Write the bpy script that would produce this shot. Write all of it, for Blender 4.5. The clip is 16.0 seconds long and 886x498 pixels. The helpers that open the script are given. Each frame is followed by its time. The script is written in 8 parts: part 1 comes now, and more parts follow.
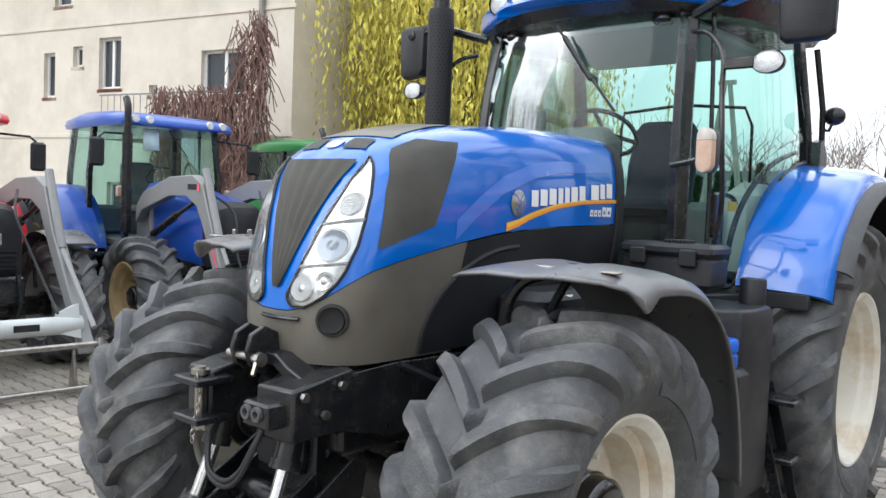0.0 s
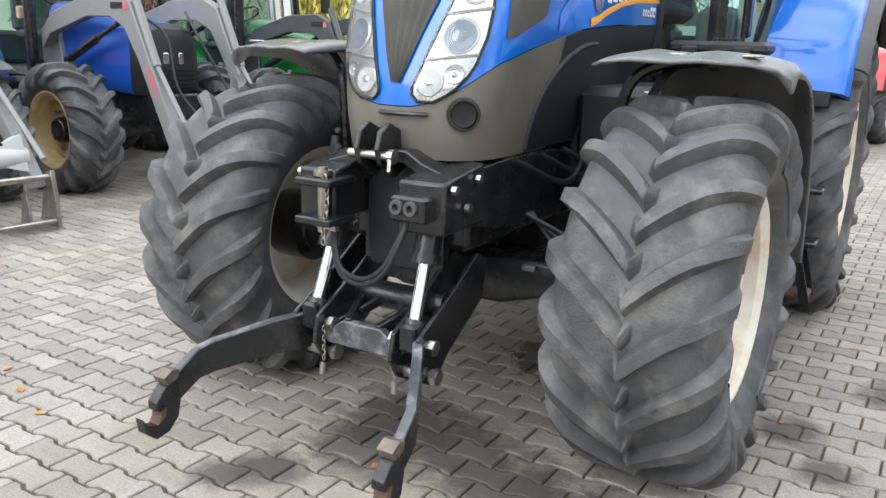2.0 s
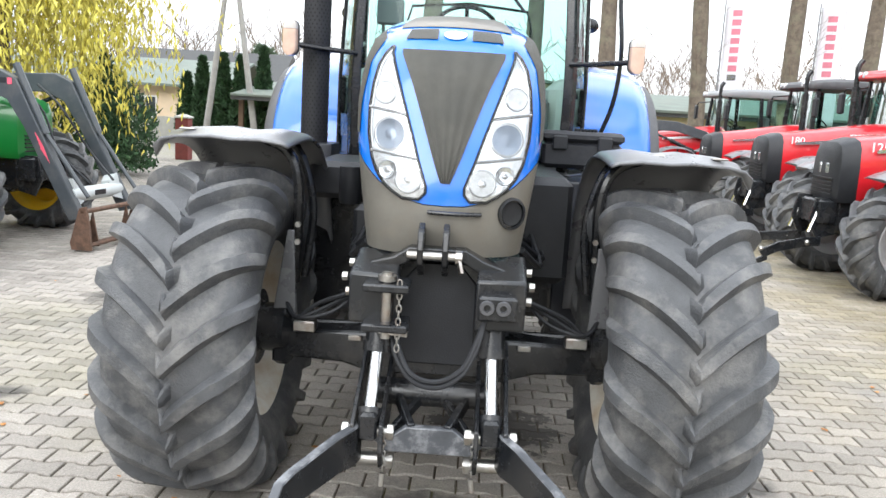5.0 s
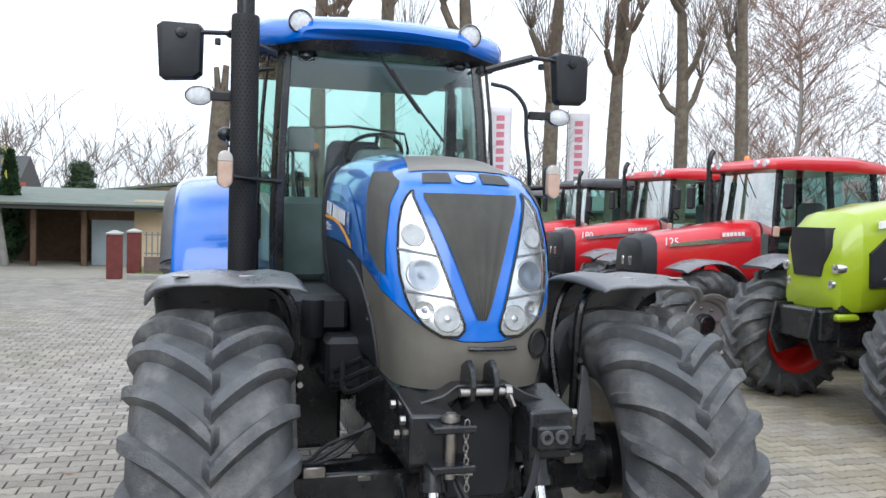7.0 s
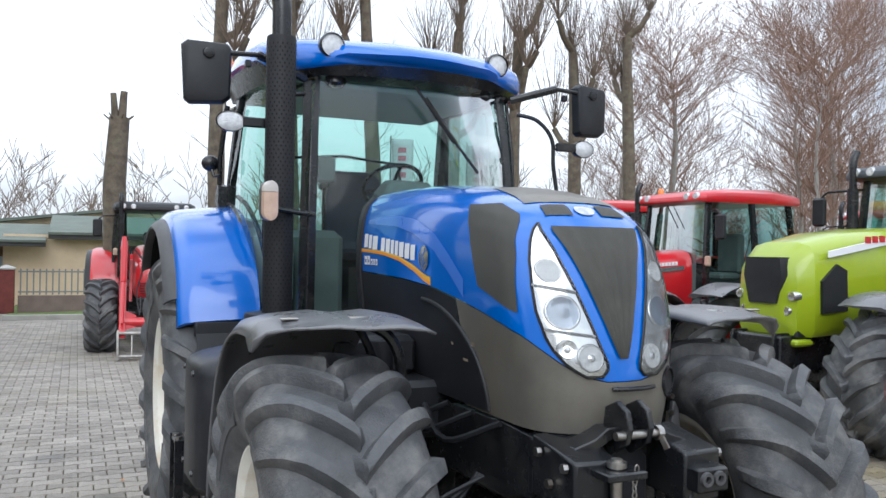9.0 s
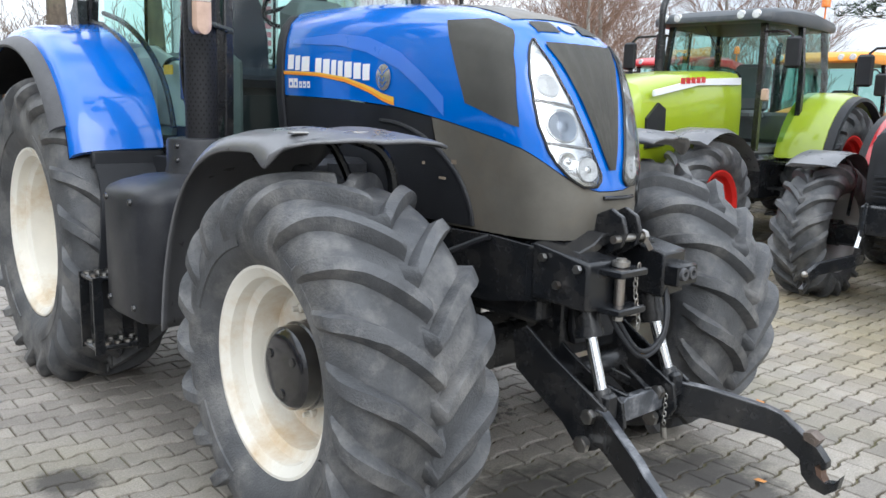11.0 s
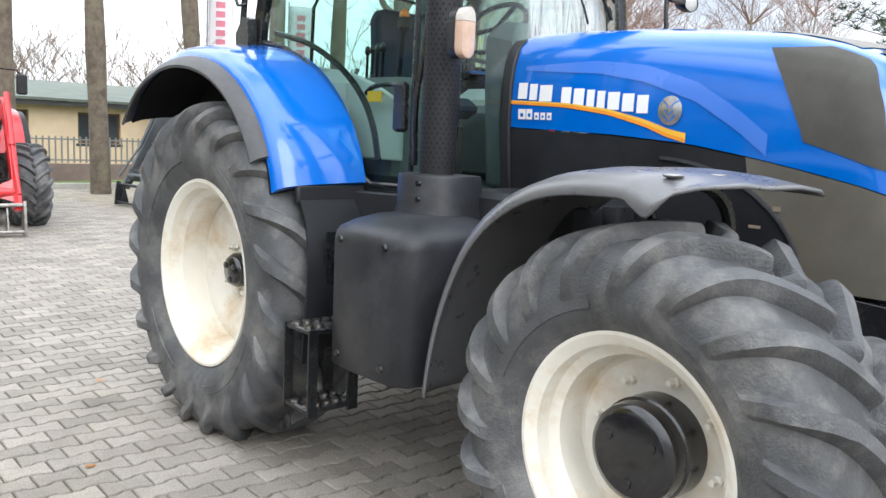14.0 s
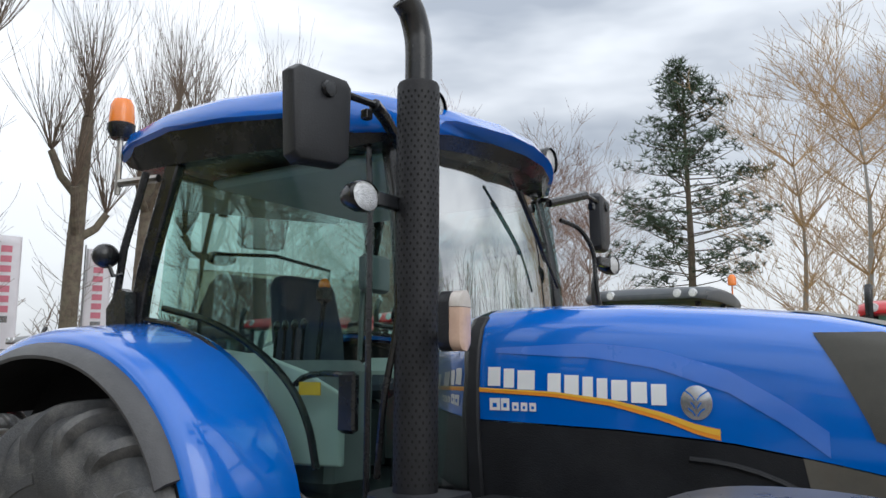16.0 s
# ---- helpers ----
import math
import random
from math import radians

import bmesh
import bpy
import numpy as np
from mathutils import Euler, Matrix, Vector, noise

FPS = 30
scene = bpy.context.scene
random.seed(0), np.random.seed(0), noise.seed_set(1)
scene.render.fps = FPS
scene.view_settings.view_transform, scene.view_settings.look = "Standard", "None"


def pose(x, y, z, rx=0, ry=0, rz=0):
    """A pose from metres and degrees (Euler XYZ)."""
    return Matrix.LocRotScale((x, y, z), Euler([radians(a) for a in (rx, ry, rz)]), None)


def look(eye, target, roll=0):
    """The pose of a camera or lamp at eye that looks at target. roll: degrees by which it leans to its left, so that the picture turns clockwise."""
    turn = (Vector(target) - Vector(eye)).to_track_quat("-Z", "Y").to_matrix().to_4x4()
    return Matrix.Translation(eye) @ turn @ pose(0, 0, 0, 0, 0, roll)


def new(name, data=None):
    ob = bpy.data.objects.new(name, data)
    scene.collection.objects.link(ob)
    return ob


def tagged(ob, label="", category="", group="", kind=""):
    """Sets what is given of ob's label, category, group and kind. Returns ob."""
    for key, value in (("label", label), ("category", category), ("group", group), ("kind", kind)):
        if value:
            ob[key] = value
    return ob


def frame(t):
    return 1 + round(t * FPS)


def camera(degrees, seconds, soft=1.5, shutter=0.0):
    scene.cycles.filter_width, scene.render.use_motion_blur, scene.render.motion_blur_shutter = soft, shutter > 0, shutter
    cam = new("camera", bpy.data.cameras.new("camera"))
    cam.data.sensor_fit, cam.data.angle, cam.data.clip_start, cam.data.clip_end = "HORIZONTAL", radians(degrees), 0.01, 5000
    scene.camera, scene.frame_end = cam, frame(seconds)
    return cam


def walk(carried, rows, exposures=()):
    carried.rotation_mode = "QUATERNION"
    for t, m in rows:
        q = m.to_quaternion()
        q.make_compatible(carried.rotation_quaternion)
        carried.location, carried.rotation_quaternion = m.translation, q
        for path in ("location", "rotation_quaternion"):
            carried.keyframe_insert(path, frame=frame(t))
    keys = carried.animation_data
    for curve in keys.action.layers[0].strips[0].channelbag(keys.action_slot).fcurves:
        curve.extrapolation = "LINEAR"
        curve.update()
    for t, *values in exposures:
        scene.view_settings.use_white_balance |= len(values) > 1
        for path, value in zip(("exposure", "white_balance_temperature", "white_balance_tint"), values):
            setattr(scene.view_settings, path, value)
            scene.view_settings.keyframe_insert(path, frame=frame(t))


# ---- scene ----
cam = camera(56.8, 16.0)
PATH = [
    (0, (2.63, -2.669, 1.87), (1.315, -1.166, 1.763), 2.3),
    (0.5, (2.522, -2.909, 1.826), (1.249, -1.384, 1.59), 1.8),
    (1, (2.327, -3.093, 1.757), (1.158, -1.518, 1.364), 0.5),
    (1.5, (2.077, -3.215, 1.696), (0.976, -1.616, 1.217), 0.8),
    (2, (1.829, -3.293, 1.668), (0.825, -1.632, 1.183), 1.7),
    (2.5, (1.563, -3.499, 1.674), (0.68, -1.783, 1.147), 2.3),
    (3, (1.304, -3.614, 1.656), (0.554, -1.852, 1.078), 3.2),
    (3.5, (1.009, -3.659, 1.653), (0.451, -1.834, 1.055), 4.5),
    (4, (0.758, -3.802, 1.688), (0.326, -1.937, 1.11), 4.6),
    (4.5, (0.496, -3.894, 1.729), (0.228, -1.971, 1.25), 3.4),
    (5, (0.152, -3.845, 1.795), (0.067, -1.874, 1.466), 3.3),
    (5.2, (0.042, -3.87, 1.822), (0.004, -1.889, 1.545), 3.2),
    (7.3, (-1.173, -3.829, 1.958), (-0.572, -1.923, 1.893), 1.7),
    (7.5, (-1.285, -3.822, 1.968), (-0.629, -1.933, 1.915), 2.0),
    (7.8, (-1.454, -3.804, 1.983), (-0.749, -1.933, 1.935), 2.2),
    (8, (-1.559, -3.727, 1.969), (-0.839, -1.862, 1.942), 1.4),
    (8.2, (-1.643, -3.634, 1.965), (-0.913, -1.772, 1.967), 1.2),
    (10.3, (-2.48, -2.892, 1.847), (-1.345, -1.248, 1.743), 0.1),
    (10.5, (-2.575, -2.855, 1.837), (-1.381, -1.26, 1.662), 0.5),
    (11, (-2.765, -2.816, 1.775), (-1.479, -1.324, 1.427), 1.6),
    (11.5, (-2.846, -2.792, 1.718), (-1.519, -1.379, 1.225), 2.9),
    (12, (-2.903, -2.698, 1.661), (-1.552, -1.338, 1.091), 3.9),
    (12.5, (-3.006, -2.433, 1.684), (-1.678, -1.03, 1.164), 3.1),
    (13, (-3.127, -2.182, 1.755), (-1.87, -0.686, 1.326), 1.5),
    (13.5, (-3.328, -1.892, 1.756), (-2.072, -0.378, 1.392), 1.7),
    (14, (-3.41, -1.598, 1.75), (-2.095, -0.117, 1.473), 2.7),
    (14.5, (-3.412, -1.27, 1.841), (-1.994, 0.136, 1.748), 2.2),
    (15, (-3.459, -1.013, 1.921), (-1.977, 0.326, 2.02), 1.2),
    (15.5, (-3.483, -0.765, 1.949), (-1.925, 0.465, 2.188), 0.8),
    (16, (-3.404, -0.542, 2.009), (-1.771, 0.575, 2.3), 0.2),
]
EXPOSURES = [(t, e, k, 7.5) for t, e, k in ((0, 0.33, 6200), (0.5, 0.48, 6200), (1.5, 0.65, 6250), (2.5, 0.7, 6300), (3.5, 0.7, 6300), (4.5, 0.8, 6250), (5, 0.95, 6250), (5.5, 0.8, 6200), (7.3, 0.12, 5900), (8.2, 0.0, 5900), (10.3, 0.15, 5850), (11, 0.4, 6000), (12, 0.7, 6250), (13, 0.75, 6300), (13.5, 0.75, 6300), (14, 0.7, 6200), (14.5, 0.55, 6050), (15, 0.22, 6100), (15.5, -0.18, 6150), (16, -0.35, 6200))]
walk(cam, [(t, look(eye, target, roll)) for t, eye, target, roll in PATH], EXPOSURES)
# ---- sky and sun: bright overcast afternoon ----
world = bpy.data.worlds.new("overcast_sky")
scene.world = world
world.use_nodes = True
wn, wl = world.node_tree.nodes, world.node_tree.links
wn.clear()
w_out = wn.new("ShaderNodeOutputWorld")
w_bg = wn.new("ShaderNodeBackground")
w_sky = wn.new("ShaderNodeTexSky")
w_sky.sky_type, w_sky.sun_disc = "NISHITA", False
SUN_EL, SUN_AZ = radians(32), radians(200)
w_sky.sun_elevation, w_sky.sun_rotation = SUN_EL, SUN_AZ
w_sky.air_density, w_sky.dust_density = 1.0, 3.0
w_co = wn.new("ShaderNodeTexCoord")
w_map = wn.new("ShaderNodeMapping")
w_map.inputs["Scale"].default_value = (1.0, 1.0, 3.2)
w_noise = wn.new("ShaderNodeTexNoise")
w_noise.inputs["Scale"].default_value, w_noise.inputs["Detail"].default_value = 1.7, 5.0
w_ramp = wn.new("ShaderNodeValToRGB")
w_ramp.color_ramp.elements[0].position, w_ramp.color_ramp.elements[0].color = 0.34, (4.3, 4.6, 5.2, 1)
w_ramp.color_ramp.elements[1].position, w_ramp.color_ramp.elements[1].color = 0.56, (11.0, 11.0, 11.2, 1)
w_mix = wn.new("ShaderNodeMixRGB")
w_mix.inputs[0].default_value = 0.9
wl.new(w_co.outputs["Generated"], w_map.inputs["Vector"])
wl.new(w_map.outputs["Vector"], w_noise.inputs["Vector"])
wl.new(w_noise.outputs["Fac"], w_ramp.inputs["Fac"])
wl.new(w_sky.outputs["Color"], w_mix.inputs[1])
w_sep = wn.new("ShaderNodeSeparateXYZ")
w_up = wn.new("ShaderNodeMapRange")
w_up.inputs["From Min"].default_value, w_up.inputs["From Max"].default_value = 0.0, 1.0
w_up.inputs["To Min"].default_value, w_up.inputs["To Max"].default_value = 0.72, 1.75
w_over = wn.new("ShaderNodeMixRGB")
w_over.blend_type, w_over.inputs[0].default_value = "MULTIPLY", 1.0
wl.new(w_co.outputs["Generated"], w_sep.inputs["Vector"])
wl.new(w_sep.outputs["Z"], w_up.inputs["Value"])
wl.new(w_ramp.outputs["Color"], w_over.inputs[1])
wl.new(w_up.outputs["Result"], w_over.inputs[2])
wl.new(w_over.outputs["Color"], w_mix.inputs[2])
wl.new(w_mix.outputs["Color"], w_bg.inputs["Color"])
wl.new(w_bg.outputs["Background"], w_out.inputs["Surface"])
w_bg.inputs["Strength"].default_value = 0.14
sun = new("sun", bpy.data.lights.new("sun", "SUN"))
sun.data.energy, sun.data.angle, sun.data.color = 0.9, radians(40), (1.0, 0.98, 0.95)
sun.matrix_world = look((0, 0, 30), (-30 * math.cos(SUN_EL) * math.sin(SUN_AZ), -30 * math.cos(SUN_EL) * math.cos(SUN_AZ), 30 - 30 * math.sin(SUN_EL)))

# ---- materials ----
MATS = {}


def mat(name, color, rough=0.5, metal=0.0, var=0.12, scale=6.0, bump=0.0, bscale=60.0, dirt=None, dirt_amt=0.0, dirt_scale=1.5, coat=0.0, spec=0.5, island=0.0, rand=0.0):
    """A procedural surface: base colour, grain at two scales, dirt patches, fine relief."""
    if name in MATS:
        return MATS[name]
    m = bpy.data.materials.new(name)
    m.use_nodes = True
    n, l = m.node_tree.nodes, m.node_tree.links
    b = n["Principled BSDF"]
    b.inputs["Roughness"].default_value, b.inputs["Metallic"].default_value = rough, metal
    b.inputs["Coat Weight"].default_value, b.inputs["Coat Roughness"].default_value = coat, 0.06
    b.inputs["Specular IOR Level"].default_value = spec
    co = n.new("ShaderNodeTexCoord")
    big = n.new("ShaderNodeTexNoise")
    big.inputs["Scale"].default_value, big.inputs["Detail"].default_value, big.inputs["Roughness"].default_value = scale, 6, 0.65
    l.new(co.outputs["Object"], big.inputs["Vector"])
    ramp = n.new("ShaderNodeValToRGB")
    ramp.color_ramp.elements[0].position, ramp.color_ramp.elements[1].position = 0.3, 0.7
    ramp.color_ramp.elements[0].color = (*[c * (1 - var) for c in color], 1)
    ramp.color_ramp.elements[1].color = (*[min(1, c * (1 + var)) for c in color], 1)
    l.new(big.outputs["Fac"], ramp.inputs["Fac"])
    col = ramp.outputs["Color"]
    if dirt:
        dn = n.new("ShaderNodeTexNoise")
        dn.inputs["Scale"].default_value, dn.inputs["Detail"].default_value, dn.inputs["Roughness"].default_value = dirt_scale, 9, 0.7
        l.new(co.outputs["Object"], dn.inputs["Vector"])
        dr = n.new("ShaderNodeValToRGB")
        dr.color_ramp.elements[0].position, dr.color_ramp.elements[1].position = 0.48, 0.7
        dr.color_ramp.elements[0].color, dr.color_ramp.elements[1].color = (0, 0, 0, 1), (dirt_amt, dirt_amt, dirt_amt, 1)
        l.new(dn.outputs["Fac"], dr.inputs["Fac"])
        mx = n.new("ShaderNodeMixRGB")
        mx.inputs[2].default_value = (*dirt, 1)
        l.new(dr.outputs["Color"], mx.inputs[0])
        l.new(col, mx.inputs[1])
        col = mx.outputs["Color"]
    if island or rand:
        src = n.new("ShaderNodeNewGeometry").outputs["Random Per Island"] if island else n.new("ShaderNodeObjectInfo").outputs["Random"]
        amt = island or rand
        mr = n.new("ShaderNodeMapRange")
        mr.inputs["To Min"].default_value, mr.inputs["To Max"].default_value = 1 - amt, 1 + amt
        l.new(src, mr.inputs["Value"])
        hs = n.new("ShaderNodeHueSaturation")
        l.new(mr.outputs["Result"], hs.inputs["Value"])
        l.new(col, hs.inputs["Color"])
        col = hs.outputs["Color"]
    l.new(col, b.inputs["Base Color"])
    rr = n.new("ShaderNodeMapRange")
    rr.inputs["To Min"].default_value, rr.inputs["To Max"].default_value = max(0.02, rough - 0.08), min(1, rough + 0.1)
    l.new(big.outputs["Fac"], rr.inputs["Value"])
    l.new(rr.outputs["Result"], b.inputs["Roughness"])
    if bump:
        fine = n.new("ShaderNodeTexNoise")
        fine.inputs["Scale"].default_value, fine.inputs["Detail"].default_value = bscale, 6
        l.new(co.outputs["Object"], fine.inputs["Vector"])
        bp = n.new("ShaderNodeBump")
        bp.inputs["Strength"].default_value, bp.inputs["Distance"].default_value = bump, 0.01
        l.new(fine.outputs["Fac"], bp.inputs["Height"])
        l.new(bp.outputs["Normal"], b.inputs["Normal"])
    MATS[name] = m
    return m


def glass(name, tint, rough=0.0, alpha=0.3):
    """Thin tinted pane: mostly see-through, with a clear surface reflection."""
    if name in MATS:
        return MATS[name]
    m = bpy.data.materials.new(name)
    m.use_nodes = True
    n, l = m.node_tree.nodes, m.node_tree.links
    n.clear()
    out = n.new("ShaderNodeOutputMaterial")
    tr = n.new("ShaderNodeBsdfTransparent")
    tr.inputs["Color"].default_value = (*tint, 1)
    gl = n.new("ShaderNodeBsdfGlossy")
    gl.inputs["Roughness"].default_value = rough
    fr = n.new("ShaderNodeFresnel")
    fr.inputs["IOR"].default_value = 1.5
    ad = n.new("ShaderNodeMath")
    ad.operation, ad.inputs[1].default_value = "MULTIPLY", alpha
    mx = n.new("ShaderNodeMixShader")
    l.new(fr.outputs["Fac"], ad.inputs[0])
    l.new(ad.outputs["Value"], mx.inputs["Fac"])
    l.new(tr.outputs["BSDF"], mx.inputs[1])
    l.new(gl.outputs["BSDF"], mx.inputs[2])
    l.new(mx.outputs["Shader"], out.inputs["Surface"])
    MATS[name] = m
    return m


RUBBER = mat("tyre_rubber", (0.066, 0.068, 0.072), 0.55, 0, 0.35, 6, 0.45, 110, (0.22, 0.212, 0.2), 0.7, 4.5)
BLUE = mat("blue_paint", (0.0, 0.125, 0.56), 0.2, 0, 0.04, 2, 0.0, 60, (0.02, 0.14, 0.62), 0.2, 3.0, coat=1.0, spec=0.4)
DECAL = mat("pale_blue_decal", (0.06, 0.19, 0.66), 0.25, 0, 0.04, 2, coat=0.8)
BLACK = mat("black_plastic", (0.017, 0.018, 0.021), 0.42, 0, 0.25, 4, 0.2, 160, (0.035, 0.035, 0.037), 0.5, 2.5, spec=0.33)
SATIN = mat("satin_black_metal", (0.010, 0.011, 0.013), 0.25, 0, 0.3, 7, 0.03, 40, (0.06, 0.055, 0.05), 0.45, 5)
GREYPLASTIC = mat("weathered_grey_plastic", (0.06, 0.06, 0.064), 0.5, 0, 0.2, 5, 0.2, 120, (0.13, 0.13, 0.13), 0.5, 2.2)
GRAPHITE = mat("dusty_graphite_panel", (0.125, 0.117, 0.1), 0.36, 0, 0.22, 3, 0.06, 80, (0.15, 0.12, 0.085), 0.6, 2.4)
MESHGREY = mat("fine_grille_mesh", (0.06, 0.058, 0.05), 0.6, 0, 0.2, 3, 0.6, 420, (0.1, 0.095, 0.08), 0.4, 3)
CREAM = mat("cream_rim_paint", (0.76, 0.73, 0.65), 0.36, 0, 0.05, 4, 0, 60, (0.5, 0.33, 0.14), 0.7, 2.6)
CHROME = mat("chrome", (0.75, 0.76, 0.77), 0.13, 1.0, 0.05, 8)
STEEL = mat("worn_steel", (0.4, 0.39, 0.37), 0.36, 1.0, 0.2, 20, 0.1, 80, (0.22, 0.13, 0.07), 0.6, 9)
RUST = mat("rusty_steel", (0.13, 0.075, 0.05), 0.75, 0.2, 0.4, 14, 0.4, 70, (0.06, 0.045, 0.04), 0.8, 6)
REFLECTOR = mat("lamp_reflector", (0.66, 0.67, 0.68), 0.12, 0.9, 0.06, 12)
# scuffed black, its base paled to carry the sky sheen on the hitch
SCUFFSHEEN = mat("scuffed_black_sheen", (0.06, 0.064, 0.072), 0.3, 0, 0.3, 9, 0.1, 60, (0.3, 0.3, 0.31), 0.8, 9)
LAMPGREY = mat("lamp_bezel_grey", (0.55, 0.555, 0.56), 0.2, 0.8, 0.1, 10)
LENS = glass("clear_lens", (0.97, 0.98, 0.98), 0.0, 0.9)
WINDOW = glass("green_tinted_cab_glass", (0.62, 0.8, 0.76), 0.0, 0.6)
AMBER = mat("amber_plastic", (0.85, 0.22, 0.02), 0.25, 0, 0.08, 10, coat=0.5)
AMBERDULL = mat("greyish_side_lens", (0.5, 0.46, 0.42), 0.2, 0, 0.1, 20, coat=0.6)
AMBERPALE = mat("pale_amber_lens", (0.55, 0.38, 0.29), 0.2, 0, 0.1, 20, coat=0.6)
WHITELENS = mat("ribbed_white_lens", (0.68, 0.69, 0.7), 0.12, 0.5, 0.2, 40, 0.8, 160)
WHITE = mat("white_print", (0.82, 0.83, 0.84), 0.4, 0, 0.03, 5)
ORANGE = mat("orange_print", (0.85, 0.32, 0.03), 0.4, 0, 0.05, 4)
YELLOW = mat("yellow_print", (0.88, 0.5, 0.05), 0.4, 0, 0.05, 4)
SILVER = mat("silver_badge", (0.55, 0.57, 0.6), 0.22, 0.8, 0.15, 30)
CABIN = mat("cab_trim_grey", (0.16, 0.165, 0.17), 0.7, 0, 0.15, 6, 0.2, 150)
SEATBLUE = mat("seat_cloth_dark", (0.03, 0.035, 0.06), 0.85, 0, 0.2, 12, 0.3, 250)
HUBBLACK = mat("glossy_black_hub_paint", (0.008, 0.008, 0.01), 0.16, 0, 0.3, 9, 0, 60, (0.05, 0.045, 0.04), 0.3, 8, coat=0.6)
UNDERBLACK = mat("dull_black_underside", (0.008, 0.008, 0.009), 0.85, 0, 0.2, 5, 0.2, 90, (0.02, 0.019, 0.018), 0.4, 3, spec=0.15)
GUARDGREY = mat("grey_black_moulded_plastic", (0.12, 0.121, 0.128), 0.28, 0, 0.2, 5, 0.1, 160, (0.1, 0.1, 0.1), 0.5, 2.5, spec=0.75)
LINER = mat("pale_headliner", (0.6, 0.62, 0.6), 0.8, 0, 0.06, 6)
BLUECAP = mat("blue_cap_plastic", (0.015, 0.11, 0.55), 0.35, 0, 0.1, 8)
RED = mat("red_paint", (0.55, 0.012, 0.02), 0.3, 0, 0.06, 2, 0, 60, (0.4, 0.05, 0.04), 0.3, 3, coat=0.7)
LIME = mat("lime_green_paint", (0.32, 0.42, 0.012), 0.3, 0, 0.06, 2, coat=0.7)
GREEN = mat("deep_green_paint", (0.01, 0.17, 0.03), 0.32, 0, 0.08, 2, coat=0.5)
NAVY = mat("older_blue_paint", (0.01, 0.075, 0.42), 0.32, 0, 0.08, 2, coat=0.6)
LOADERGREY = mat("loader_grey_paint", (0.22, 0.225, 0.23), 0.42, 0, 0.12, 4, 0.05, 30, (0.12, 0.11, 0.1), 0.4, 4)
LOADERDARK = mat("loader_dark_grey_paint", (0.05, 0.058, 0.066), 0.4, 0, 0.12, 4, 0.05, 30, (0.12, 0.11, 0.1), 0.4, 4)
LOADERPALE = mat("loader_pale_tube", (0.5, 0.53, 0.53), 0.4, 0, 0.1, 4, 0.05, 30, (0.3, 0.28, 0.25), 0.4, 4)
RIMTAN = mat("tan_rim_paint", (0.55, 0.42, 0.22), 0.5, 0, 0.15, 5, 0, 60, (0.3, 0.17, 0.07), 0.6, 4)
RIMRED = mat("red_rim_paint", (0.6, 0.02, 0.015), 0.4, 0, 0.1, 4)
RIMYELLOW = mat("yellow_rim_paint", (0.75, 0.45, 0.02), 0.4, 0, 0.1, 4)
RIMGREY = mat("grey_rim_paint", (0.4, 0.4, 0.4), 0.4, 0.3, 0.1, 4)
PINK = mat("pink_mark", (0.75, 0.1, 0.16), 0.4, 0, 0.05, 4)
PAPER = mat("pale_paper_notice", (0.62, 0.8, 0.82), 0.7, 0, 0.05, 9)
STICKER = mat("worn_label_paper", (0.3, 0.24, 0.18), 0.7, 0, 0.3, 20)
EXHAUST = mat("sooty_black_guard", (0.012, 0.012, 0.014), 0.55, 0, 0.25, 8, 0.15, 60, spec=0.3)
PROJECTOR = mat("projector_lens_glass", (0.2, 0.23, 0.28), 0.05, 0.35, 0.25, 14)
BOXGREY = mat("dark_moulded_box", (0.02, 0.021, 0.025), 0.4, 0, 0.25, 5, 0.12, 120, (0.07, 0.07, 0.072), 0.5, 3, spec=0.36)
LATCH = mat("dull_latch_steel", (0.16, 0.13, 0.11), 0.5, 0.5, 0.35, 25, 0.2, 80)

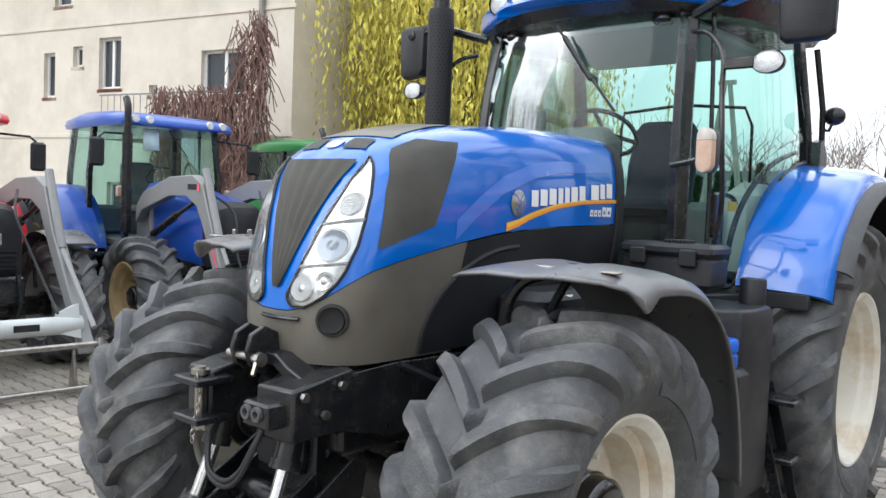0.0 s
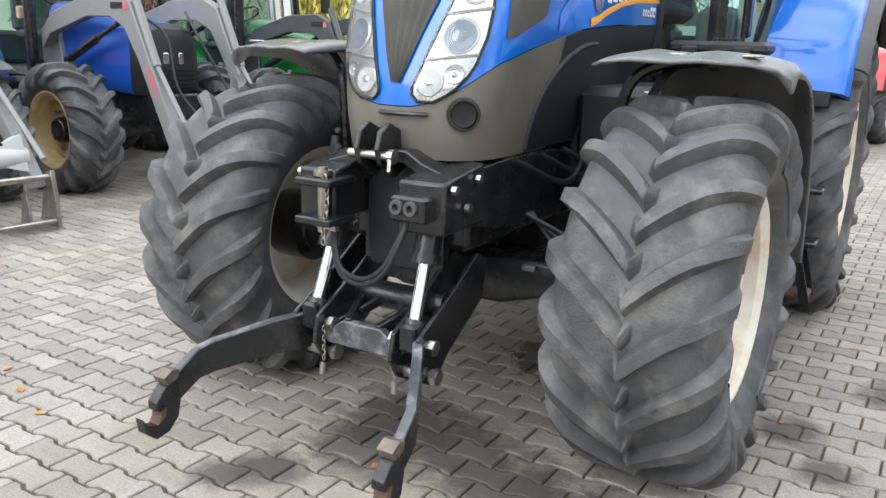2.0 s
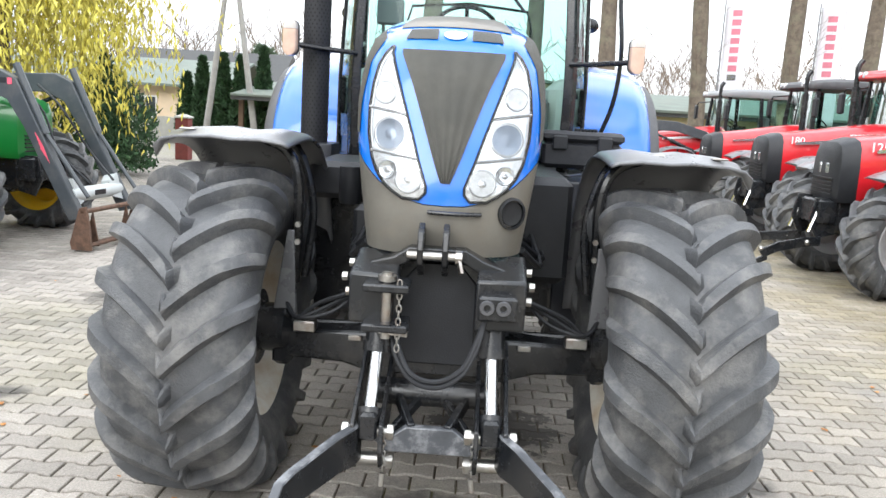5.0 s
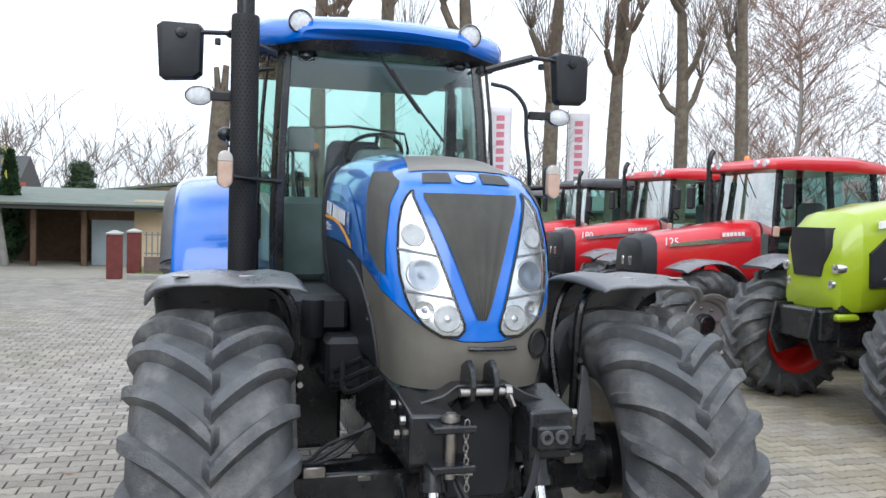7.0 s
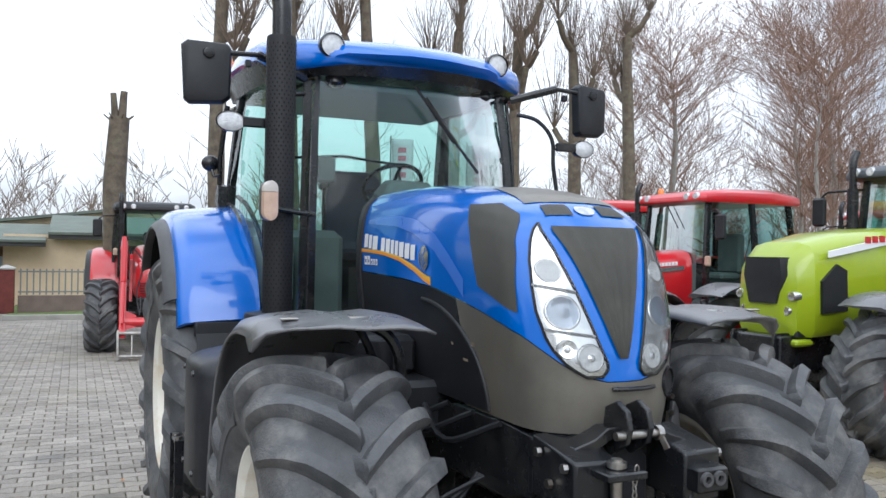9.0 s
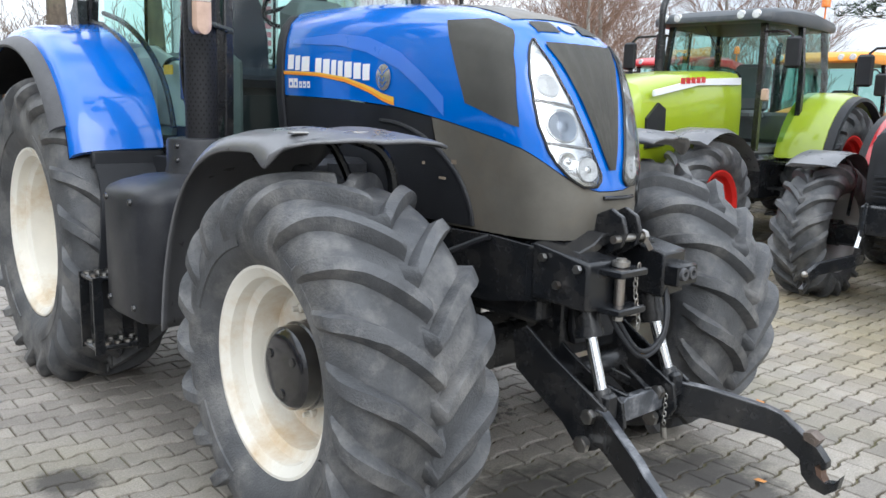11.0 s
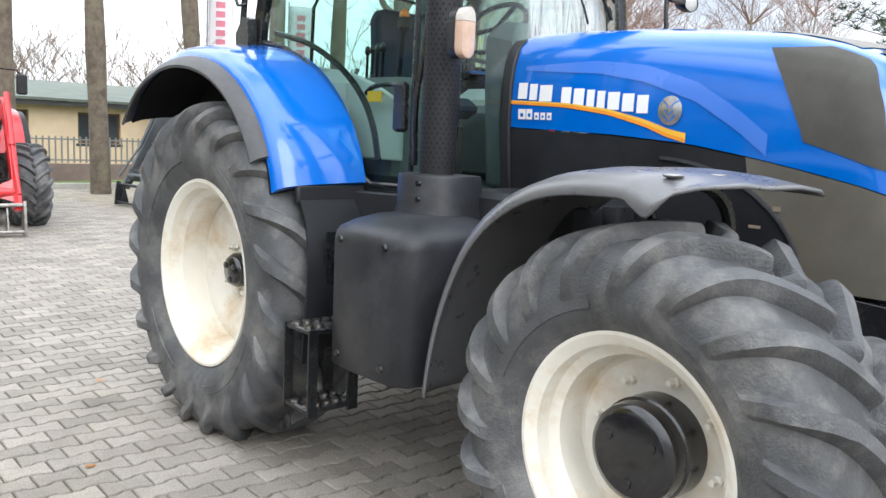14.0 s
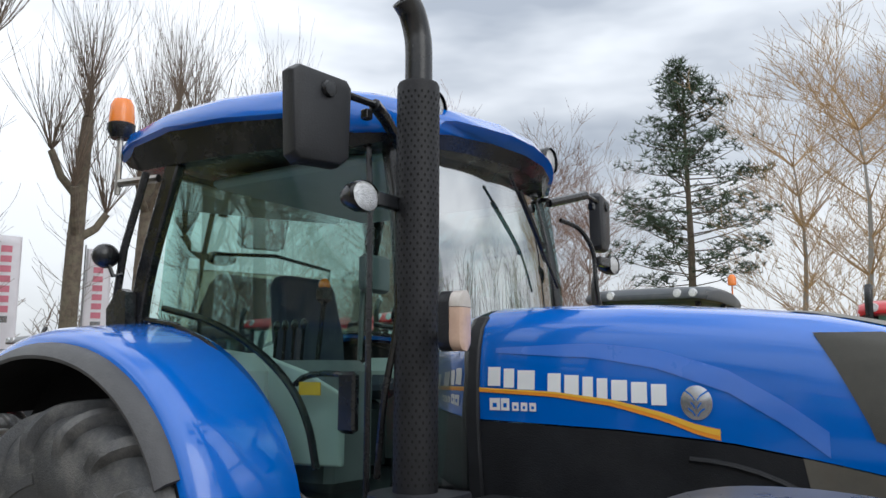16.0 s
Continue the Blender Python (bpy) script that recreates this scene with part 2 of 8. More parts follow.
# ---- mesh helpers ----
class Geo:
    """Collects the vertices and faces of one mesh."""

    def __init__(self):
        self.v, self.f = [], []

    def add(self, verts, faces):
        o = len(self.v)
        self.v += [tuple(p) for p in verts]
        self.f += [[i + o for i in q] for q in faces]
        return self

    def box(self, x0, x1, y0, y1, z0, z1, c=0.0):
        """A box with its edges cut by c."""
        if c <= 0:
            return self.add([(x, y, z) for z in (z0, z1) for y in (y0, y1) for x in (x0, x1)], [(0, 2, 3, 1), (4, 5, 7, 6), (0, 1, 5, 4), (2, 6, 7, 3), (0, 4, 6, 2), (1, 3, 7, 5)])
        c = min(c, (x1 - x0) * 0.49, (y1 - y0) * 0.49, (z1 - z0) * 0.49)
        rings = []
        for z, k in ((z0, c), (z0 + c, 0), (z1 - c, 0), (z1, c)):
            a, b, d, e = x0 + k, x1 - k, y0 + k, y1 - k
            h = c * 0.7 if k == 0 else c * 0.4
            rings.append([(a + h, d, z), (b - h, d, z), (b, d + h, z), (b, e - h, z), (b - h, e, z), (a + h, e, z), (a, e - h, z), (a, d + h, z)])
        return self.loft(rings)

    def loft(self, rings, closed=True, cap=True):
        n = len(rings[0])
        v = [p for r in rings for p in r]
        f = []
        for i in range(len(rings) - 1):
            for j in range(n if closed else n - 1):
                k = (j + 1) % n
                f.append((i * n + j, i * n + k, (i + 1) * n + k, (i + 1) * n + j))
        if cap and closed:
            f.append(tuple(range(n))[::-1])
            f.append(tuple(range((len(rings) - 1) * n, len(rings) * n)))
        return self.add(v, f)

    def tube(self, pts, r, n=8, cap=True):
        pts = [Vector(p) for p in pts]
        rs = r if isinstance(r, (list, tuple)) else [r] * len(pts)
        rings, up = [], None
        for i, p in enumerate(pts):
            d = (pts[min(i + 1, len(pts) - 1)] - pts[max(i - 1, 0)]).normalized()
            if up is None:
                up = d.orthogonal().normalized()
            up = (up - d * up.dot(d)).normalized()
            s = d.cross(up)
            rings.append([p + (up * math.cos(2 * math.pi * k / n) + s * math.sin(2 * math.pi * k / n)) * rs[i] for k in range(n)])
        return self.loft(rings, True, cap)

    def lathe(self, prof, n=32, axis="x", at=(0, 0, 0), a0=0.0, a1=2 * math.pi, closed_profile=False):
        """prof: (radius, along the axis)."""
        full = abs(a1 - a0 - 2 * math.pi) < 1e-6
        m = n if full else n + 1
        v = []
        for r, h in prof:
            for k in range(m):
                a = a0 + (a1 - a0) * k / n
                c, s = r * math.cos(a), r * math.sin(a)
                p = {"x": (h, c, s), "y": (c, h, s), "z": (c, s, h)}[axis]
                v.append((p[0] + at[0], p[1] + at[1], p[2] + at[2]))
        f = []
        np_ = len(prof)
        for i in range(np_ if closed_profile else np_ - 1):
            i2 = (i + 1) % np_
            for k in range(n if full else n):
                k2 = (k + 1) % m if full else k + 1
                f.append((i * m + k, i * m + k2, i2 * m + k2, i2 * m + k))
        return self.add(v, f)

    def prism(self, poly, axis, a, b):
        """A flat outline pushed from a to b along an axis; the outline's two numbers follow the other axes in order."""
        def place(p, h):
            return {"x": (h, p[0], p[1]), "y": (p[0], h, p[1]), "z": (p[0], p[1], h)}[axis]
        return self.loft([[place(p, a) for p in poly], [place(p, b) for p in poly]])

    def bar(self, p, q, w, h, up=(0, 0, 1)):
        """A straight bar of rectangular section from p to q."""
        p, q, up = Vector(p), Vector(q), Vector(up)
        d = (q - p).normalized()
        s = d.cross(up).normalized()
        u = s.cross(d)
        return self.loft([[c + s * (i * w / 2) + u * (j * h / 2) for i, j in ((-1, -1), (1, -1), (1, 1), (-1, 1))] for c in (p, q)])

    def grid(self, fn, nu, nv):
        v = [fn(i / nu, j / nv) for j in range(nv + 1) for i in range(nu + 1)]
        return self.add(v, [(j * (nu + 1) + i, j * (nu + 1) + i + 1, (j + 1) * (nu + 1) + i + 1, (j + 1) * (nu + 1) + i) for j in range(nv) for i in range(nu)])

    def ball(self, c, r, n=12, m=8):
        rr = r if isinstance(r, (list, tuple)) else (r, r, r)
        return self.grid(lambda u, w: (c[0] + rr[0] * math.sin(math.pi * w) * math.cos(2 * math.pi * u), c[1] + rr[1] * math.sin(math.pi * w) * math.sin(2 * math.pi * u), c[2] - rr[2] * math.cos(math.pi * w)), n, m)

    def mirror(self):
        """The same mesh on the other side of x = 0."""
        g = Geo()
        g.v = [(-x, y, z) for x, y, z in self.v]
        g.f = [q[::-1] for q in self.f]
        return g


def mesh_of(name, g, material, smooth=32, bevel=0.0, solid=0.0):
    me = bpy.data.meshes.new(name)
    me.from_pydata([tuple(p) for p in g.v], [], g.f)
    me.validate()
    bm = bmesh.new()
    bm.from_mesh(me)
    bmesh.ops.remove_doubles(bm, verts=bm.verts, dist=0.00005)
    bmesh.ops.recalc_face_normals(bm, faces=bm.faces)
    bm.to_mesh(me)
    bm.free()
    me.materials.append(material)
    if smooth:
        me.shade_smooth()
        me.set_sharp_from_angle(angle=radians(smooth))
    return me


def part(name, g, material, parent=None, label="", bevel=0.0, smooth=32, solid=0.0):
    """One mesh object, a part of its parent."""
    ob = new(name, mesh_of(name, g, material, smooth))
    if parent:
        ob.parent = parent
    if bevel:
        b = ob.modifiers.new("edge", "BEVEL")
        b.width, b.segments, b.limit_method, b.angle_limit, b.harden_normals = bevel, 2, "ANGLE", radians(40), False
    if solid:
        s = ob.modifiers.new("thickness", "SOLIDIFY")
        s.thickness, s.offset = solid, 0
    if label:
        tagged(ob, label)
    return ob


def thing(name, label, category, at=None, group="", kind=""):
    ob = new(name)
    ob.empty_display_size = 0.2
    if at is not None:
        ob.matrix_world = at
    return tagged(ob, label, category, group, kind)


def share(ob, name, parent, m=None):
    """Another object on the same mesh."""
    o = new(name, ob.data)
    o.parent = parent
    if m is not None:
        o.matrix_local = m
    return o


def lerp(table, x):
    """Straight lines between the rows of a table of (x, y)."""
    if x <= table[0][0]:
        return table[0][1]
    for (a, p), (b, q) in zip(table, table[1:]):
        if x <= b:
            return p + (q - p) * (x - a) / (b - a)
    return table[-1][1]


def smooth_line(pts, n=8):
    """A smooth curve through points (Catmull-Rom)."""
    P = [Vector(p) for p in pts]
    P = [P[0] * 2 - P[1]] + P + [P[-1] * 2 - P[-2]]
    out = []
    for i in range(1, len(P) - 2):
        a, b, c, d = P[i - 1:i + 3]
        for k in range(n):
            t = k / n
            out.append(0.5 * ((2 * b) + (c - a) * t + (2 * a - 5 * b + 4 * c - d) * t * t + (3 * b - a - 3 * c + d) * t ** 3))
    out.append(P[-2])
    return out


# ---- wheels ----
def tyre_geo(R, W, rim, lugs, side, sink, lug_h=0.055, sweep=0.36, fine=True):
    """An agricultural tyre on the x axis, one moulded skin with raised chevron lugs; side 1 has its outer face towards +x. The lowest part is pressed flat by the load."""
    Rb = R - lug_h
    half = W / 2
    # half section from the crown to the bead: along the axis, radius
    knots = [(0.0, Rb), (0.28 * W, Rb - 0.006), (0.375 * W, Rb - 0.022), (0.44 * W, Rb - 0.056), (0.478 * W, Rb - 0.11), (0.5 * W, rim + (Rb - rim) * 0.5), (0.485 * W, rim + (Rb - rim) * 0.28), (0.45 * W, rim + 0.05), (0.40 * W, rim + 0.02), (0.36 * W, rim - 0.005)]
    line = smooth_line([(x, r, 0) for x, r in knots], 10)
    dist = [0.0]
    for p, q in zip(line, line[1:]):
        dist.append(dist[-1] + (q - p).length)
    tread = 0.5 * W
    stops = [0.0, 0.012, 0.03, 0.05] + [0.05 + (tread - 0.05) * i / (14 if fine else 6) for i in range(1, (15 if fine else 7))] + [tread + d for d in (0.02, 0.045, 0.075, 0.1, 0.12, 0.16, 0.2, 0.25)]
    stops = [q for q in stops if q < dist[-1] - 0.03] + [dist[-1] - 0.03, dist[-1]]
    def along(q):
        for i in range(len(dist) - 1):
            if q <= dist[i + 1]:
                t = (q - dist[i]) / max(1e-9, dist[i + 1] - dist[i])
                return line[i].lerp(line[i + 1], t), (line[i + 1] - line[i]).normalized()
        return line[-1], (line[-1] - line[-2]).normalized()
    top, ramp = 0.029 * (R / 0.77) ** 0.5, 0.023
    offs = [0.0, 0.55, 0.9, 1.0] if fine else [0.0, 1.0]
    rims = [top * k for k in offs] + [top + ramp * k for k in ((0.1, 0.75, 1.0, 1.3) if fine else (0.8, 1.1))]
    pitch = 2 * math.pi * R / lugs
    cols = sorted({round(c + h, 5) for c in (0.0, pitch / 2) for d in rims for h in (d, -d)})
    def lift(d, q, s):
        """How far the skin stands out at d along the circle from a lug's middle line."""
        d = abs((d + pitch / 2) % pitch - pitch / 2)
        inner = 0.0
        if s * q < 0.02:
            inner = 0.02 - s * q
        e = math.hypot(d, inner * 1.1) if inner else d
        k = min(1.0, max(0.0, (top + ramp - e) / ramp))
        k = k ** 0.8
        fade = min(1.0, max(0.0, (tread + 0.115 - abs(q)) / 0.09))
        return lug_h * k * fade * (1 - 0.12 * (abs(q) / tread) ** 2)
    rows = [-q for q in stops[:0:-1]] + stops
    verts, n = [], len(cols) * lugs
    for q in rows:
        p, t = along(abs(q))
        sg = 1 if q >= 0 else -1
        nx, nr = -t.y, t.x
        if nr < 0 or (abs(nr) < 1e-6 and nx < 0):
            nx, nr = -nx, -nr
        if abs(q) > tread:
            nx, nr = abs(t.y), abs(t.x)
        shear = -sweep * (min(abs(q), tread + 0.1) / tread) ** 0.85
        for k in range(lugs):
            for c in cols:
                arc = c + pitch * k
                h = max(lift(c - (pitch / 2), abs(q) if sg > 0 else -abs(q), 1), lift(c, abs(q) if sg < 0 else -abs(q), 1))
                r, x = p.y + nr * h, (p.x + nx * h) * sg
                th = arc / R + shear
                verts.append([x, -r * math.cos(th), -r * math.sin(th)])
    faces = []
    for i in range(len(rows) - 1):
        for j in range(n):
            k = (j + 1) % n
            faces.append((i * n + j, i * n + k, (i + 1) * n + k, (i + 1) * n + j))
    for v in verts:
        if v[2] < -sink:
            v[0] *= 1 + 0.5 * (-sink - v[2])
            v[2] = -sink + 0.001
        v[0] *= side
    g = Geo()
    g.v, g.f = [tuple(v) for v in verts], (faces if side > 0 else [q[::-1] for q in faces])
    return g


def rim_geo(rim, W, disc, hole=0.0):
    """A deep-dished rim: outer flange towards +x, the disc set back to x = disc."""
    g = Geo()
    f = 0.4 * W
    g.lathe([(rim + 0.022, f + 0.012), (rim + 0.026, f), (rim - 0.012, f - 0.02), (rim - 0.018, f - 0.07), (rim - 0.05, f - 0.1), (rim - 0.055, f - 0.2), (rim - 0.025, f - 0.24), (rim - 0.02, -f + 0.02), (rim + 0.024, -f), (rim + 0.026, -f - 0.012),
             (rim - 0.005, -f), (rim - 0.035, -f + 0.03), (rim - 0.075, 0.0), (rim - 0.075, f - 0.19), (rim - 0.07, f - 0.09), (rim - 0.035, f - 0.07), (rim - 0.028, f - 0.015), (rim + 0.008, f + 0.012)], 64, "x", closed_profile=True)
    g.lathe([(rim - 0.06, disc + 0.02), (rim - 0.10, disc + 0.035), (rim * 0.62, disc + 0.015), (rim * 0.52, disc), (hole, disc), (hole, disc - 0.016), (rim * 0.54, disc - 0.016), (rim - 0.1, disc + 0.012), (rim - 0.06, disc)], 64, "x", closed_profile=True)
    return g


WHEELS, TYRES = {}, {}


def wheel(parent, name, key, at, R, W, rim, lugs, side, rim_mat, disc, hub=0.17, hub_len=0.14, studs=8, stud_r=0.21, detail=True):
    """tyre, rim, hub and wheel nuts under one wheel; alike wheels share their meshes."""
    k = (key, side, rim_mat.name)
    root = new(name)
    root.parent = parent
    root.matrix_local = pose(*at)
    if k not in WHEELS:
        sink = at[2]
        if (key, side) not in TYRES:
            TYRES[key, side] = mesh_of("tyre", tyre_geo(R, W, rim, lugs, side, sink, fine=detail), RUBBER, 30)
        ms = [("tyre", TYRES[key, side])]
        rg = rim_geo(rim, W - 0.03 if rim_mat == CREAM and R < 0.9 else W, disc)
        ms.append(("rim", mesh_of("rim", rg if side > 0 else rg.mirror(), rim_mat, 35)))
        hg = Geo()
        hg.lathe([(0.0, disc + hub_len), (hub * 0.7, disc + hub_len), (hub * 0.82, disc + hub_len - 0.006), (hub * 0.92, disc + hub_len - 0.022), (hub * 0.955, disc + hub_len * 0.7), (hub * 0.96, disc + hub_len * 0.6), (hub, disc + hub_len * 0.57), (hub, disc + hub_len * 0.5), (hub * 0.97, disc + hub_len * 0.46), (hub * 1.0, disc + hub_len * 0.3), (hub * 1.0, disc - 0.2), (0, disc - 0.2)], 40, "x")
        ms.append(("hub", mesh_of("hub", hg if side > 0 else hg.mirror(), HUBBLACK if rim_mat == CREAM else SATIN, 35)))
        for i in range(3):
            a = 2.1 * i + 0.5
            bg = Geo().lathe([(0.0, disc + hub_len + 0.008), (0.018, disc + hub_len + 0.006), (0.022, disc + hub_len - 0.01)], 10, "x", (0, hub * 0.55 * math.cos(a), hub * 0.55 * math.sin(a)))
            ms.append(("hub_boss", mesh_of("hub_boss", bg if side > 0 else bg.mirror(), HUBBLACK if rim_mat == CREAM else SATIN, 35)))
        sg = Geo().lathe([(0.0, disc + 0.062), (0.011, disc + 0.06), (0.013, disc + 0.035), (0.021, disc + 0.03), (0.022, disc)], 8, "x")
        nut = mesh_of("wheel_nut", sg if side > 0 else sg.mirror(), rim_mat if rim_mat == CREAM else STEEL, 35)
        ms.append(("wheel_nut", nut))
        WHEELS[k] = ms
    if detail:
        for i, (a0, span) in enumerate(((0.35, 1.0), (2.0, 0.7), (3.5, 1.0), (5.1, 0.7))):
            r0 = rim + (R - 0.055 - rim) * 0.3
            g = Geo()
            xs = side * W * 0.492
            g.lathe([(r0, xs - side * 0.006), (r0 + 0.004, xs + side * 0.004), (r0 + 0.052, xs + side * 0.0065), (r0 + 0.056, xs - side * 0.004)], 18, "x", (0, 0, 0), a0, a0 + span)
            part("raised_mark", g, RUBBER, root, "raised mark moulded on the tyre wall", smooth=40)
    for n, me in WHEELS[k]:
        for i in range(studs if n == "wheel_nut" else 1):
            o = new(n, me)
            o.parent = root
            if n == "wheel_nut":
                a = 2 * math.pi * i / studs + 0.2
                o.matrix_local = pose(0, stud_r * math.cos(a), stud_r * math.sin(a))
    return root

from mathutils.bvhtree import BVHTree

# ---- the blue tractor: nose towards -y, its left side towards +x, front axle over y = 0 ----
tractor = thing("tractor", "large blue farm tractor with cream wheel rims on block paving", "tractor", pose(0, 0, 0, 0, 0, 0.7))

HOOD_TOP = [(-0.70, 2.02), (-0.55, 2.06), (-0.435, 2.112), (-0.25, 2.175), (0.0, 2.225), (0.3, 2.255), (0.7, 2.285), (1.1, 2.295), (1.45, 2.29)]
HOOD_W = [(0.0, 0.325), (0.2, 0.346), (0.35, 0.365), (0.5, 0.384), (0.65, 0.39), (0.75, 0.384), (0.84, 0.37), (0.91, 0.342), (0.96, 0.285), (0.99, 0.18), (1.0, 0.02)]
HOOD_F = [(0.0, -0.66), (0.15, -0.678), (0.34, -0.668), (0.5, -0.635), (0.7, -0.582), (0.85, -0.525), (0.93, -0.47), (0.97, -0.41), (1.0, -0.25)]
HOOD_Z0 = 1.235


def hood_v(z, y):
    return min(1, max(0, (z - HOOD_Z0) / (lerp(HOOD_TOP, y) - HOOD_Z0)))


def hood_d(v):
    return 0.27


def hood_front(x, z, off=0.0):
    """The point of the bonnet's nose in front of (x, z)."""
    y = -0.6
    for _ in range(14):
        v = hood_v(z, y)
        w = lerp(HOOD_W, v)
        q = min(0.985, abs(x) / w)
        y = 0.5 * y + 0.5 * (lerp(HOOD_F, v) + hood_d(v) * (1 - (1 - q ** 2.5) ** (1 / 2.5)))
    return (x, y - off, z)


def hood_side(y, z, s, off=0.0):
    """The point of the bonnet's flank beside (y, z), on side s."""
    v = hood_v(z, y)
    w = lerp(HOOD_W, v)
    u = min(1, max(0, (y - lerp(HOOD_F, v)) / hood_d(v)))
    x = w * (1 - (1 - u) ** 2.5) ** (1 / 2.5)
    return (s * (x + off), y, z)


def hood_ring_point(a, z_of):
    """a: 0 at the nose, 1 at the nose's corner, 2 at the rear; z_of(x, y) gives the height wanted."""
    s = 1 if a >= 0 else -1
    a = abs(a)
    v, y, x = 0.4, -0.6, 0.0
    for _ in range(10):
        w, yf = lerp(HOOD_W, v), lerp(HOOD_F, v)
        if a <= 1:
            ph = a * math.pi / 2
            x, y = w * math.sin(ph) ** 0.8, yf + hood_d(v) * (1 - math.cos(ph) ** 0.8)
        else:
            x, y = w, yf + hood_d(v) + (a - 1) * (1.335 - yf - hood_d(v))
        z = z_of(x, y)
        v = hood_v(z, y)
    return (s * x, y, z)


BLUE_EDGE_FRONT = [(0.0, 1.435), (0.08, 1.437), (0.16, 1.455), (0.23, 1.49), (0.29, 1.535), (0.34, 1.585), (0.38, 1.63)]
BLUE_EDGE_SIDE = [(-0.42, 1.63), (-0.2, 1.675), (0.0, 1.712), (0.3, 1.758), (0.7, 1.785), (1.4, 1.805)]


def blue_edge(x, y):
    if y < -0.42:
        return lerp(BLUE_EDGE_FRONT, x)
    return lerp(BLUE_EDGE_SIDE, y)


COLS = [i / 10 for i in range(0, 11)] + [1 + i / 16 for i in range(1, 17)]
ring_cols = [-a for a in COLS[:0:-1]] + COLS
hood = Geo()
rows = [0, 0.08, 0.2, 0.35, 0.5, 0.62, 0.72, 0.8, 0.87, 0.92, 0.96, 0.985, 1.0]
hood_rings = []
for r in rows:
    hood_rings.append([hood_ring_point(a, lambda x, y, r=r: blue_edge(x, y) + r * (lerp(HOOD_TOP, y) - 0.001 - blue_edge(x, y))) for a in ring_cols])
hood.loft(hood_rings, closed=False, cap=False)
top_row = hood_rings[-1]
n_half = len(ring_cols) // 2
for i in range(n_half):
    a, b, c, d = top_row[i], top_row[i + 1], top_row[-i - 2], top_row[-i - 1]
    hood.add([a, b, c, d], [(0, 1, 2, 3)])
part("bonnet", hood, BLUE, tractor, "glossy blue engine bonnet", smooth=50)
HOOD_TREE = BVHTree.FromPolygons([Vector(p) for p in hood.v], hood.f)


def hood_top(x, y, off=0.0):
    """The point of the bonnet's skin under (x, y), lifted by off."""
    hit, normal, _, _ = HOOD_TREE.ray_cast(Vector((x, y, 4.0)), Vector((0, 0, -1)))
    if hit is None:
        return (x, y, lerp(HOOD_TOP, y))
    return tuple(hit + normal * (off if normal.z > 0 else -off))


# dusty lower front cover and the black flanks behind it
low = Geo()
front_cols = [a for a in ring_cols if abs(a) <= 1.27]
low_rings = []
for r in (0, 0.02, 0.25, 0.5, 0.75, 1.0):
    low_rings.append([hood_ring_point(a, lambda x, y, r=r: HOOD_Z0 + r * (blue_edge(x, y) - 0.004 - HOOD_Z0)) for a in front_cols])
low.loft(low_rings, closed=False, cap=False)
part("lower_front_cover", low, GRAPHITE, tractor, "dusty dark grey lower front cover", smooth=60)
for s in (1, -1):
    g = Geo()
    cols = [a for a in COLS if a >= 1.24]
    rr = []
    for r in (0, 0.03, 0.3, 0.6, 0.9, 1.0):
        ring = []
        for a in cols:
            p = hood_ring_point(a, lambda x, y, r=r: (lerp([(-0.5, 1.24), (0.6, 1.27), (1.4, 1.42)], y)) + r * (blue_edge(x, y) - 0.006 - lerp([(-0.5, 1.24), (0.6, 1.27), (1.4, 1.42)], y)))
            ring.append((s * (p[0] + 0.004), p[1], p[2]))
        rr.append(ring)
    g.loft(rr, closed=False, cap=False)
    part("side_panel", g, BLACK, tractor, "black lower flank panel", smooth=60)
    # raised wheel-arch moulding
    g = Geo()
    arc = [(0.62 - 0.62 * math.cos(t * math.pi * 0.5) - 0.18, 1.25 + 0.44 * math.sin(t * math.pi * 0.5)) for t in [i / 12 for i in range(13)]]
    g.tube([hood_side(y, z, s, 0.003) for y, z in arc], 0.012, 8)
    part("arch_moulding", g, BLACK, tractor)
    g = Geo()
    def arch(u, w, s=s):
        z = 1.245 + 0.455 * w
        y0 = 0.44 - 0.62 * math.sqrt(max(0.0, 1 - min(1.0, (z - 1.25) / 0.45) ** 2)) if z > 1.25 else -0.18
        return hood_side(y0 + (0.62 - y0) * u, z, s, 0.0055)
    g.grid(arch, 10, 14)
    part("arch_panel", g, BLACK, tractor, "black wheel-arch panel", smooth=60)
    # rear edge seal of the bonnet
    g = Geo()
    edge = [hood_side(1.335, z, s, 0.0) for z in (1.44, 1.6, 1.8, 2.0, 2.1, 2.18, 2.24)]
    g.loft([[(x + s * dx, y + dy, z) for dx, dy in ((-0.03, -0.012), (0.02, -0.012), (0.025, 0.05), (-0.03, 0.06))] for x, y, z in edge])
    part("bonnet_seal", g, BLACK, tractor, "black rubber bonnet edge", bevel=0.008)

# centre grille, a tall V of fine mesh with ribs
GRILLE = [(1.522, 0.018), (1.56, 0.034), (1.62, 0.056), (1.7, 0.083), (1.8, 0.118), (1.9, 0.155), (1.98, 0.19), (2.025, 0.21), (2.04, 0.208)]
g = Geo()
g.grid(lambda u, w: (lambda z: hood_front((2 * u - 1) * lerp(GRILLE, z), z, 0.006 + 0.004 * math.cos(u * 2 * math.pi * 5)))(1.522 + w * 0.518), 30, 24)
part("front_grille", g, MESHGREY, tractor, "dusty dark mesh front grille", smooth=60)
